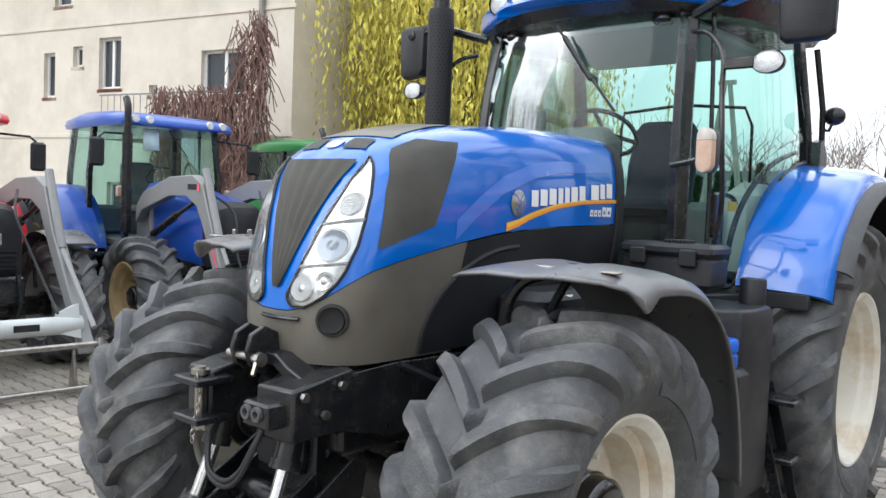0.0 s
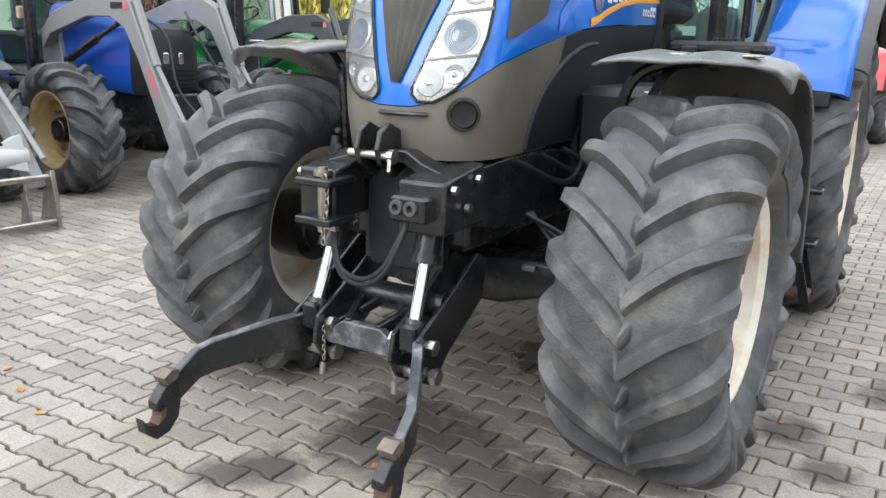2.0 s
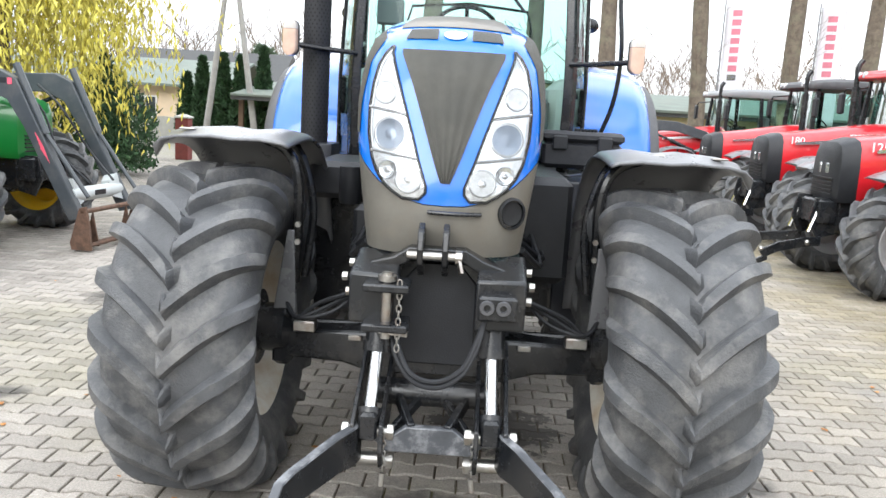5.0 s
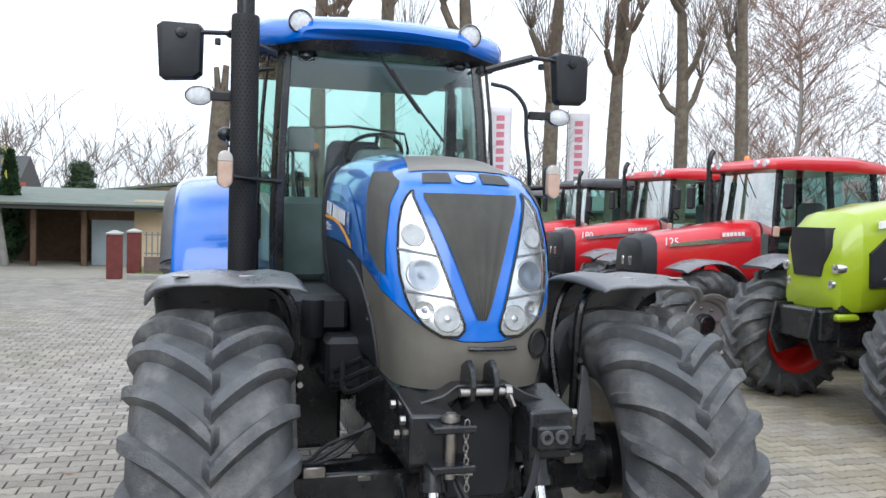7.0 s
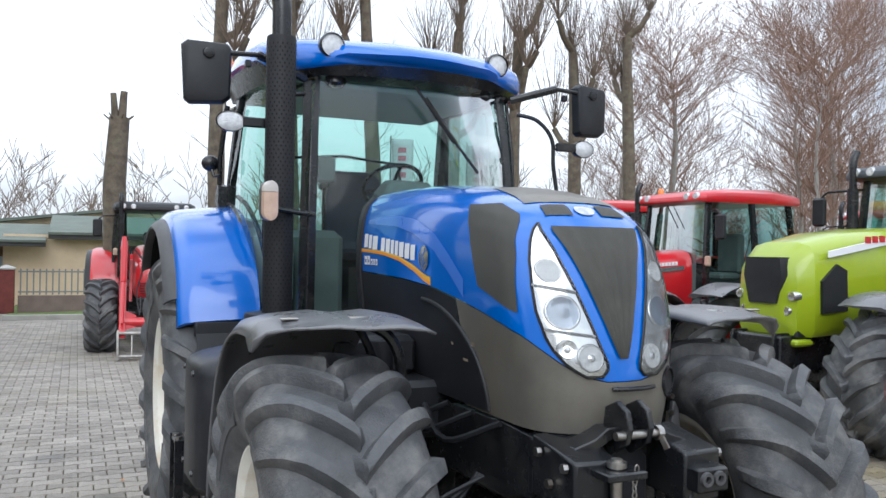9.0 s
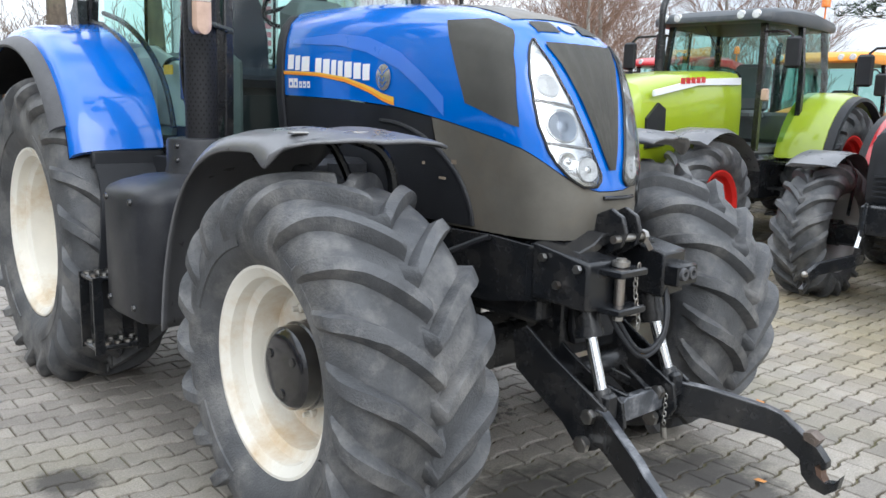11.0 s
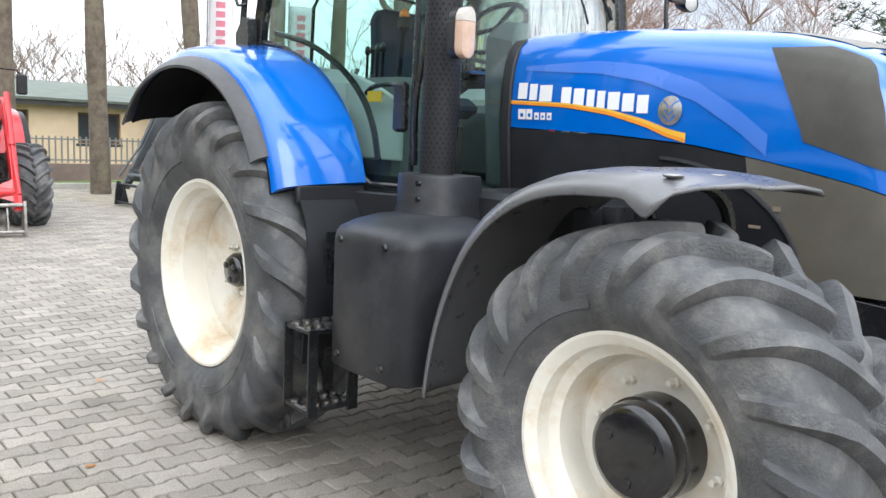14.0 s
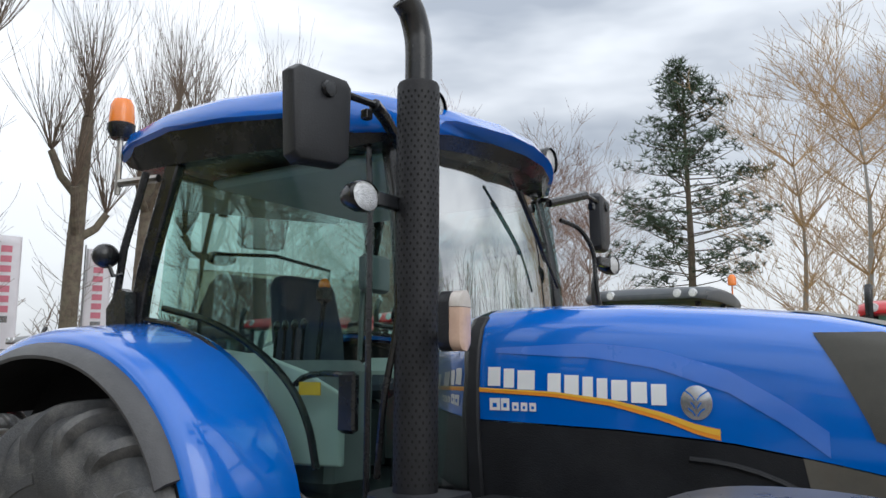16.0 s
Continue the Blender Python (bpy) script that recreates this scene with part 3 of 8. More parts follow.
# two small grilles and the badge above it
for s in (1, -1):
    g = Geo()
    g.grid(lambda u, w: hood_top(s * (0.07 + (0.13 - 0.015 * w) * u), -0.408 + 0.012 * u + 0.075 * w, 0.005), 12, 8)
    part("top_grille", g, MESHGREY, tractor)
    # flank grille
    g = Geo()
    lo = lambda y: lerp([(-0.53, 1.68), (-0.44, 1.70), (-0.3, 1.745), (-0.15, 1.79), (0.02, 1.84)], y)
    def vent(u, w, s=s):
        z = 1.695 + w * 0.445
        yr = lerp([(1.69, -0.17), (1.75, -0.152), (2.0, -0.05), (2.14, 0.012)], z)
        yl = lerp([(1.69, -0.475), (1.72, -0.47), (1.9, -0.43), (2.05, -0.37), (2.09, -0.33), (2.14, -0.20)], z)
        y = yl + (yr - yl) * u
        zz = lo(y) + (2.14 - lo(y)) * w
        return hood_side(y, zz, s, 0.004)
    g.grid(vent, 16, 16)
    part("flank_grille", g, MESHGREY, tractor, "dark mesh flank grille", smooth=60)
    # headlamp
    OUT = [(1.455, 0.165), (1.47, 0.195), (1.5, 0.238), (1.55, 0.277), (1.6, 0.3), (1.7, 0.322), (1.8, 0.326), (1.9, 0.318), (1.98, 0.3), (2.03, 0.272), (2.05, 0.25)]
    INN = [(1.455, 0.1), (1.47, 0.078), (1.5, 0.074), (1.55, 0.092), (1.6, 0.11), (1.7, 0.142), (1.8, 0.176), (1.9, 0.21), (1.98, 0.236), (2.03, 0.25), (2.05, 0.246)]
    def lampf(off, s=s):
        def fn(u, w):
            z = 1.455 + 0.595 * w
            a, b = lerp(INN, z), lerp(OUT, z)
            return hood_front(s * (a + (b - a) * u), z, off)
        return fn
    g = Geo()
    g.grid(lampf(0.003), 14, 30)
    lamp = part("headlamp", g, REFLECTOR, tractor, "large swept-back clear headlamp", smooth=60)
    g = Geo()
    g.grid(lampf(0.016), 14, 30)
    cover = part("lamp_glass", g, LENS, lamp, "clear lamp glass", smooth=60)
    cover.visible_shadow = False
    for z, x, r, m in ((1.528, 0.145, 0.05, WHITELENS), (1.56, 0.232, 0.034, REFLECTOR), (1.70, 0.232, 0.062, PROJECTOR), (1.86, 0.262, 0.043, WHITELENS)):
        def disc(w0, w1, f, s=s, x=x, z=z, r=r):
            return Geo().grid(lambda u, w: (lambda k: hood_front(s * (x + r * k * math.cos(2 * math.pi * u)), z + r * k * math.sin(2 * math.pi * u), f(k)))(w0 + (w1 - w0) * w), 24, 4)
        part("bezel", disc(0.93, 1.1, lambda k: 0.0045 + 0.004 * (1 - abs(k - 1) / 0.1)), LAMPGREY, lamp, smooth=60)
        part("lens", disc(0.0, 0.95, lambda k: 0.006 + 0.003 * math.cos(k * 7)), m, lamp, smooth=60)
        if z < 1.6:
            part("bulb_shield", disc(0.0, 0.3, lambda k: 0.008 + 0.004 * (1 - (k / 0.3) ** 2)), LAMPGREY, lamp, smooth=60)
    # divider bars between the lamp chambers
    for z in (1.62, 1.79):
        g = Geo()
        a, b = lerp(INN, z), lerp(OUT, z)
        g.tube([hood_front(s * (a + (b - a) * t), z + 0.025 * (t - 0.5), 0.006) for t in (0, 0.25, 0.5, 0.75, 1)], 0.007, 6)
        part("divider", g, LAMPGREY, lamp)
    g = Geo()
    outline = [hood_front(s * lerp(OUT, z), z, 0.006) for z in [1.455 + 0.595 * i / 24 for i in range(25)]] + [hood_front(s * lerp(INN, z), z, 0.006) for z in [2.05 - 0.595 * i / 24 for i in range(25)]]
    g.tube(outline + [outline[0]], 0.006, 6)
    part("lamp_seal", g, SATIN, lamp)
g = Geo()
g.grid(lambda u, w: hood_top(0.048 * w * math.cos(2 * math.pi * u), -0.378 + 0.03 * w * math.sin(2 * math.pi * u), 0.006 + 0.006 * (1 - w * w)), 20, 4)
part("front_badge", g, SILVER, tractor, "small silver oval front badge")
g = Geo()
g.grid(lambda u, w: hood_top((2 * u - 1) * (0.235 - 0.06 * w), -0.31 + 0.03 * (2 * u - 1) ** 2 + 0.4 * w, 0.004), 20, 20)
part("bonnet_top_panel", g, GRAPHITE, tractor, "dusty grey panel on top of the bonnet", smooth=60)
# round fog-lamp opening on the left only, with a dark cup
for s in (1,):
    px, py, pz = hood_front(s * 0.268, 1.413, 0.0)
    g = Geo()
    nrm = Vector((s * 0.55, -0.83, 0)).normalized()
    tx = Vector((0.83, s * 0.55, 0)).normalized()
    ring = lambda r, d: [Vector((px, py, pz)) + (tx * math.cos(a) + Vector((0, 0, 1)) * math.sin(a)) * r + nrm * d for a in [2 * math.pi * i / 28 for i in range(28)]]
    g.loft([ring(0.066, -0.01), ring(0.064, 0.008), ring(0.054, 0.01), ring(0.05, -0.03), ring(0.045, -0.045), ring(0.03, -0.05)])
    cup = part("fog_lamp_cup", g, SATIN, tractor, "round black fog-lamp cup")
    # near-black disc across the cup: the shade of its depth as colour
    g = Geo()
    g.loft([ring(0.05, 0.0005), ring(0.047, 0.004), ring(0.043, 0.002), ring(0.02, 0.001)])
    part("dark_mouth", g, mat("recess_shade_black", (0.004, 0.004, 0.005), 0.7, 0, 0.2, 9), cup)
g = Geo()
g.tube([hood_front(x, 1.408, 0.008 + 0.018 * (1 - ((x - 0.043) / 0.105) ** 2)) for x in [-0.06 + 0.206 * i / 8 for i in range(9)]], 0.009, 8)
part("bonnet_handle", g, SATIN, tractor, "slim black bonnet handle")

# flank lettering (plain blocks), swoosh, leaf badge and pale arc
LETTER_W = [0.068, 0.056, 0.09, 0, 0.066, 0.07, 0.05, 0.05, 0.072, 0.07, 0.066]
for s in (1, -1):
    deco = part("flank_decal", Geo().grid(lambda u, w: (lambda y, zc: hood_side(y, zc + (w - 0.5) * lerp([(0, 0.02), (0.25, 0.05), (0.6, 0.075), (1, 0.085)], u), s, 0.0035))(1.25 - 1.28 * u, lerp([(0, 2.09), (0.35, 2.085), (0.55, 2.05), (0.75, 1.97), (0.9, 1.86), (1.0, 1.765)], u)), 24, 3), DECAL, tractor, "pale blue curved stripe", smooth=60)
    order = LETTER_W if s < 0 else LETTER_W[::-1]
    y = 1.28 if s < 0 else 0.51
    total = sum(LETTER_W) + 0.018 * 10 + 0.036
    k = 0.77 / total
    for wdt in order:
        step = (wdt if wdt else 0.03) * k
        y0, y1 = (y, y - step) if s < 0 else (y, y + step)
        if wdt:
            zc = 1.953 + 0.035 * (0.5 * (y0 + y1) - 0.93) / 0.4
            g = Geo()
            g.grid(lambda u, w: hood_side(y0 + (y1 - y0) * u, zc + (w - 0.5) * 0.078, s, 0.005), 2, 2)
            part("letter_block", g, WHITE, deco)
        y = y1 - 0.018 * k if s < 0 else y1 + 0.018 * k
    for m, dz, t0, t1 in ((ORANGE, 0.0, 0.017, 0.04), (YELLOW, 0.007, 0.006, 0.022)):
        g = Geo()
        g.grid(lambda u, w: (lambda y, zc: hood_side(y, zc + dz + (w - 0.5) * (t0 + (t1 - t0) * u * u), s, 0.0045 + dz * 0.1))(1.325 - 1.0 * u, lerp([(0, 1.925), (0.35, 1.912), (0.6, 1.884), (0.8, 1.838), (0.92, 1.797), (1, 1.782)], u)), 22, 2)
        part("swoosh", g, m, deco)
    g = Geo()
    cy, cz = 0.405, 1.893
    g.grid(lambda u, w: hood_side(cy + 0.058 * w * math.cos(2 * math.pi * u), cz + 0.062 * w * math.sin(2 * math.pi * u), s, 0.006 + 0.006 * (1 - w * w)), 24, 4)
    part("leaf_badge", g, SILVER, deco, "oval silver leaf badge", smooth=60)
    for i in range(3):
        for q in (1, -1):
            g = Geo()
            g.grid(lambda u, w: hood_side(cy + q * (0.004 + 0.04 * u), cz - 0.05 + 0.028 * i + 0.035 * u ** 0.6 + 0.006 * w, s, 0.0135 - 0.006 * u), 4, 1)
            part("leaf_line", g, BLUE, deco)
    # model number, small plain blocks
    for i, (yy, ww, hh) in enumerate(((1.272, 0.05, 0.05), (1.218, 0.04, 0.05), (1.165, 0.03, 0.034), (1.125, 0.03, 0.034), (1.085, 0.03, 0.034))):
        g = Geo()
        g.grid(lambda u, w: hood_side(yy - (ww * u) * 1.0, 1.842 + w * hh, s, 0.005), 1, 1)
        part("digit_block", g, WHITE, deco)
        g = Geo()
        g.grid(lambda u, w: hood_side(yy - ww * (0.3 + 0.4 * u), 1.842 + hh * (0.25 + 0.35 * w), s, 0.0062), 1, 1)
        part("digit_gap", g, BLUE, deco)

# wheels
FW, FZ, RW, RZ = 0.625, 0.744, 0.65, 0.905
for s in (1, -1):
    fw = wheel(tractor, "front_wheel", "front", (1.014 if s > 0 else -1.053, -0.096, FZ), 0.766, FW, 0.395, 19, s, CREAM, 0.005, 0.178, 0.185, 8, 0.235)
    fw.matrix_local = pose(1.014 if s > 0 else -1.053, -0.096, FZ, 0, 0, -0.45)
    wheel(tractor, "rear_wheel", "rear", (1.07 if s > 0 else -1.105, 2.76, RZ), 0.975, RW - 0.04, 0.51, 20, s, CREAM, -0.02, 0.1, 0.09, 8, 0.148)

# front axle with its beam, hubs and steering gear
g = Geo()
g.loft([[(x, y * k, 0.66 + z * k + dz) for y, z in ((-0.09, -0.085), (0.09, -0.085), (0.1, 0.0), (0.09, 0.085), (-0.09, 0.085), (-0.1, 0.0))] for x, k, dz in ((-0.72, 0.8, 0.0), (-0.45, 0.9, 0.0), (-0.25, 1.25, -0.02), (0.25, 1.25, -0.02), (0.45, 0.9, 0.0), (0.72, 0.8, 0.0))])
axle = part("front_axle", g, SATIN, tractor, "black cast front axle", bevel=0.015)
axle.matrix_local = pose(0, -0.09, 0.03)
for s in (1, -1):
    g = Geo()
    prof = [(0.0, 0.0), (0.09, 0.0), (0.115, 0.03), (0.115, 0.15), (0.15, 0.18), (0.15, 0.3), (0.0, 0.3)]
    g.lathe([(r, s * (0.70 + h)) for r, h in prof], 28, "x", (0, 0, FZ - 0.03))
    g.box(s * 0.74 - 0.045, s * 0.74 + 0.045, -0.075, 0.075, 0.55, 0.82, 0.02)
    part("knuckle", g, SATIN, axle)
    g = Geo()
    g.tube([(s * 0.3, 0.16, 0.7), (s * 0.72, 0.15, 0.7)], 0.028, 10)
    g.tube([(s * 0.12, 0.16, 0.7), (s * 0.4, 0.16, 0.7)], 0.045, 10)
    part("steering_cylinder", g, SATIN, axle)
    for i in range(3):
        g = Geo().tube(smooth_line([(s * 0.36, -0.05 - 0.03 * i, 0.95), (s * (0.5 + 0.03 * i), -0.1, 0.83 + 0.02 * i), (s * 0.66, -0.12, 0.8), (s * 0.74, -0.02, 0.86)], 5), 0.010, 6)
        part("hose", g, BLACK, axle, "black rubber hose")
    part("bracket", Geo().box(s * 0.62 - 0.05, s * 0.62 + 0.05, -0.16, -0.09, 0.74, 0.79, 0.006), STEEL, axle)
    part("type_plate", Geo().box(s * 0.39 - 0.03, s * 0.39 + 0.03, -0.125, -0.108, 0.705, 0.73, 0.003), STEEL, axle)

# chassis, engine block and belly
g = Geo()
g.box(-0.28, 0.28, -0.55, 1.5, 0.86, 1.26, 0.03)
g.box(-0.24, 0.24, 0.3, 3.1, 0.52, 1.1, 0.04)
g.box(-0.34, 0.34, 1.3, 3.3, 0.75, 1.4, 0.05)
g.lathe([(0, -0.9), (0.17, -0.9), (0.2, -0.5), (0.28, -0.35), (0.28, 0.35), (0.2, 0.5), (0.17, 0.9), (0, 0.9)], 24, "x", (0, 2.79, RZ))
part("chassis", g, SATIN, tractor, "black chassis and transmission", bevel=0.01)
g = Geo()
g.box(-0.5, 0.5, 0.35, 1.35, 1.02, 1.30, 0.03)
part("engine_cover", g, BLACK, tractor)
part("battery_box", Geo().box(-0.78, -0.36, 0.55, 1.3, 1.30, 1.5, 0.03), BLACK, tractor, "black ribbed battery box")
part("air_duct", Geo().box(0.36, 0.62, 0.3, 1.2, 0.95, 1.5, 0.04), BLACK, tractor)
g = Geo()
for s in (1, -1):
    for i in range(4):
        g = Geo().tube(smooth_line([(s * 0.34, -0.3 + 0.25 * i, 1.22), (s * (0.45 + 0.03 * i), 0.0 + 0.22 * i, 1.1), (s * 0.42, 0.3 + 0.2 * i, 1.2)], 5), 0.014, 6)
        part("engine_hose", g, BLACK, tractor)
    g = Geo().lathe([(0, -0.1), (0.055, -0.1), (0.06, -0.09), (0.06, 0.1), (0, 0.1)], 16, "z", (s * 0.55, 0.55, 1.38))
    part("oil_filter", g, WHITE if s > 0 else BLACK, tractor, "white oil filter" if s > 0 else "")

# front support casting and hitch
g = Geo()
for s in (1, -1):
    g.prism([(-0.72, 1.2), (-0.76, 1.12), (-0.74, 1.02), (-0.3, 0.93), (0.45, 0.9), (0.45, 1.21), (-0.3, 1.225)], "x", s * 0.3 - 0.025, s * 0.3 + 0.025)
g.box(-0.33, 0.33, -0.62, -0.5, 0.98, 1.22, 0.02)
front_frame = part("front_frame", g, SATIN, tractor, "black cast front support frame", bevel=0.008)
hitch = part("front_hitch", Geo().box(-0.19, 0.19, -0.6, -0.54, 0.72, 1.2, 0.01), SATIN, tractor, "black front three-point linkage")
for s in (1, -1):
    # shoulder blocks, glossy on top
    g = Geo()
    g.loft([[(s * (0.145), -0.86, z0), (s * 0.335, -0.84, z0), (s * 0.34, -0.55, z1), (s * 0.16, -0.55, z1)] for z0, z1 in ((0.99, 1.0), (1.10, 1.12), (1.185, 1.235))])
    part("shoulder_block", g, SATIN, front_frame, bevel=0.012)
    for y, z in ((-0.8, 1.16), (-0.7, 1.08), (-0.62, 1.18)):
        g = Geo().lathe([(0, 0.0), (0.018, 0.0), (0.018, 0.02), (0, 0.02)], 6, "x", (s * 0.345 - (0.02 if s < 0 else 0), y, z))
        part("bolt", g, STEEL, front_frame)
    # lift rams
    g = Geo()
    g.tube([(s * 0.215, -0.72, 1.06), (s * 0.22, -0.775, 0.88)], 0.052, 16)
    g.tube([(s * 0.22, -0.768, 0.9), (s * 0.221, -0.778, 0.865)], 0.06, 16)
    ram = part("lift_ram", g, SATIN, hitch, "black hydraulic ram")
    g = Geo().tube([(s * 0.221, -0.776, 0.88), (s * 0.232, -0.862, 0.65)], 0.026, 14)
    part("piston_rod", g, CHROME, ram, "bright chromed piston rod")
    # lower bracket plates and knuckle
    for dx in (-0.055, 0.055):
        g = Geo()
        g.prism([(-0.42, 0.82), (-0.5, 0.86), (-0.66, 0.76), (-0.93, 0.62), (-0.95, 0.52), (-0.9, 0.44), (-0.82, 0.4), (-0.72, 0.5), (-0.45, 0.66)], "x", s * 0.235 + dx - 0.009, s * 0.235 + dx + 0.009)
        part("bracket_plate", g, SATIN, hitch, bevel=0.004)
    g = Geo()
    for y, z, r in ((-0.87, 0.575, 0.032), (-0.845, 0.452, 0.036)):
        g.tube([(s * 0.235 - 0.1, y, z), (s * 0.235 + 0.1, y, z)], r * 0.75, 12)
        for e in (-1, 1):
            g.tube([(s * 0.235 + e * 0.075, y, z), (s * 0.235 + e * 0.098, y, z)], r, 6)
    part("pivot_pin", g, STEEL, hitch, "worn steel pin with hexagonal ends")
    g = Geo().tube([(s * 0.232, -0.85, 0.66), (s * 0.232, -0.88, 0.6)], 0.045, 14)
    g.box(s * 0.232 - 0.035, s * 0.232 + 0.035, -0.92, -0.83, 0.55, 0.66, 0.012)
    part("ram_eye", g, SATIN, hitch)
    # lower link arm: out to the elbow, then forward and down to a hook
    spine = [Vector(p) for p in ((s * 0.275, -0.86, 0.53), (s * 0.29, -0.93, 0.53), (s * 0.335, -1.0, 0.525), (s * 0.455, -1.215, 0.485), (s * 0.485, -1.27, 0.465), (s * 0.495, -1.34, 0.42), (s * 0.5, -1.41, 0.375))]
    hgt = [0.15, 0.15, 0.14, 0.125, 0.12, 0.115, 0.11]
    g = Geo()
    rings = []
    for i, p in enumerate(spine):
        d = (spine[min(i + 1, 6)] - spine[max(i - 1, 0)])
        sd = Vector((d.y, -d.x, 0)).normalized() * 0.019
        up = Vector((0, 0, hgt[i] / 2))
        rings.append([p - sd - up, p + sd - up, p + sd + up, p - sd + up])
    g.loft(rings)
    arm = part("link_arm", g, SATIN, hitch, "black cranked lower link arm", bevel=0.006)
    # pale strip along the upper edge: sky reflection painted in, with some wear
    g = Geo()
    g.loft([[r[2] + Vector((0, 0, -0.003)), r[3] + Vector((0, 0, -0.003)), r[3] + (r[2] - r[3]) * 0.08 + Vector((0, 0, 0.0025)), r[2] + (r[3] - r[2]) * 0.08 + Vector((0, 0, 0.0025))] for r in rings])
    part("worn_edge", g, SCUFFSHEEN, arm, "upper edge paled for sky sheen and wear")
    g = Geo()
    hook = [(-1.375, 0.445), (-1.43, 0.425), (-1.475, 0.375), (-1.475, 0.345), (-1.455, 0.335), (-1.448, 0.36), (-1.43, 0.345), (-1.44, 0.31), (-1.475, 0.29), (-1.515, 0.3), (-1.535, 0.335), (-1.525, 0.275), (-1.48, 0.235), (-1.42, 0.245), (-1.375, 0.29), (-1.36, 0.36)]
    g.prism(hook, "x", s * 0.5 - 0.024, s * 0.5 + 0.024)
    part("catch_hook", g, SATIN, arm, "black catch hook with worn throat", bevel=0.004)
    g = Geo()
    g.prism([(-1.375, 0.445), (-1.425, 0.43), (-1.44, 0.46), (-1.4, 0.482), (-1.37, 0.475)], "x", s * 0.5 - 0.03, s * 0.5 + 0.03)
    g.tube([(s * 0.5 - 0.035, -1.41, 0.45), (s * 0.5 + 0.035, -1.41, 0.45)], 0.012, 8)
    part("hook_latch", g, LATCH, arm, "worn steel hook latch")
    g = Geo()
    g.prism([(-1.455, 0.335), (-1.43, 0.345), (-1.44, 0.31), (-1.475, 0.29), (-1.46, 0.31)], "x", s * 0.5 - 0.025, s * 0.5 + 0.025)
    part("worn_throat", g, RUST, arm)
# casting between the arms
g = Geo()
part("cross_tube", Geo().tube([(-0.24, -0.64, 0.66), (0.24, -0.64, 0.66)], 0.055, 16), SATIN, hitch)
hp = [(-0.23, 0.56), (-0.16, 0.50), (0.16, 0.50), (0.23, 0.56), (0.23, 0.60), (0.15, 0.56), (0.09, 0.605), (-0.09, 0.605), (-0.15, 0.56), (-0.23, 0.60)]
g.loft([[(x, -0.885 if k == 0 else -0.845, z) for x, z in hp] for k in (0, 1)])
casting = part("cross_casting", g, SCUFFSHEEN, hitch, "black cross casting between the arms", bevel=0.006)
for s in (1, -1):
    part("casting_rib", Geo().bar((s * 0.15, -0.64, 0.66), (s * 0.07, -0.87, 0.59), 0.03, 0.05), SATIN, casting, bevel=0.006)
    part("casting_rib", Geo().bar((s * 0.03, -0.64, 0.66), (s * 0.16, -0.87, 0.56), 0.025, 0.04), SATIN, casting, bevel=0.006)
# top link bracket with pin
g = Geo()
for x in (-0.075, 0.02):
    g.prism([(-0.62, 1.2), (-0.66, 1.34), (-0.74, 1.375), (-0.8, 1.345), (-0.82, 1.28), (-0.8, 1.22), (-0.7, 1.16)], "x", x - 0.012, x + 0.012)
top_link = part("top_link_bracket", g, SATIN, hitch, bevel=0.005)
g = Geo().tube([(-0.125, -0.79, 1.255), (0.075, -0.79, 1.255)], 0.017, 12)
g.tube([(0.06, -0.79, 1.255), (0.085, -0.79, 1.255)], 0.028, 8)
g.bar((0.07, -0.8, 1.255), (0.085, -0.83, 1.2), 0.012, 0.02)
part("top_link_pin", g, STEEL, top_link, "worn steel pin")
# top cross plate bent like a yoke
g = Geo()
yoke = [(-0.27, 1.21), (-0.18, 1.235), (-0.12, 1.275), (0.1, 1.275), (0.17, 1.235), (0.27, 1.2), (0.27, 1.16), (0.15, 1.19), (0.09, 1.225), (-0.11, 1.225), (-0.17, 1.19), (-0.27, 1.17)]
g.loft([[(x, y, z) for x, z in yoke] for y in (-0.74, -0.6)])
part("yoke_plate", g, SATIN, hitch, bevel=0.006)
# radiator mouth behind the hitch
g = Geo().prism([(-0.13, 0.78), (0.13, 0.78), (0.15, 0.85), (0.15, 1.12), (0.08, 1.2), (-0.08, 1.2), (-0.15, 1.12), (-0.15, 0.85)], "y", -0.63, -0.6)
part("cover_plate", g, BLACK, hitch, bevel=0.006)
# valve block with two ports on the left
g = Geo().box(0.155, 0.30, -0.925, -0.80, 1.045, 1.14, 0.01)
blk = part("valve_block", g, SATIN, hitch, "black valve block with two round ports")
for x in (0.188, 0.248):
    g = Geo().lathe([(0.012, 0.002), (0.014, -0.012), (0.026, -0.012), (0.028, -0.004), (0.028, 0.004)], 16, "y", (x, -0.927, 1.10))
    part("port", g, GREYPLASTIC, blk)
# tow pin with its jaw, clip and chain on the right
g = Geo()
g.box(-0.27, -0.1, -0.95, -0.78, 1.135, 1.165, 0.006)
jaw = part("tow_jaw", g, SATIN, hitch, "black tow jaw", bevel=0.004)
part("lower_jaw", Geo().box(-0.27, -0.1, -0.95, -0.78, 0.985, 1.015, 0.006), SATIN, jaw, bevel=0.004)
g = Geo().tube([(-0.185, -0.88, 1.2), (-0.185, -0.88, 0.95)], 0.021, 12)
g.tube([(-0.185, -0.88, 1.17), (-0.185, -0.88, 1.19)], 0.036, 12)
g.bar((-0.21, -0.88, 0.978), (-0.10, -0.9, 0.974), 0.02, 0.02)
part("tow_pin", g, STEEL, jaw, "worn steel tow pin")
g = Geo()
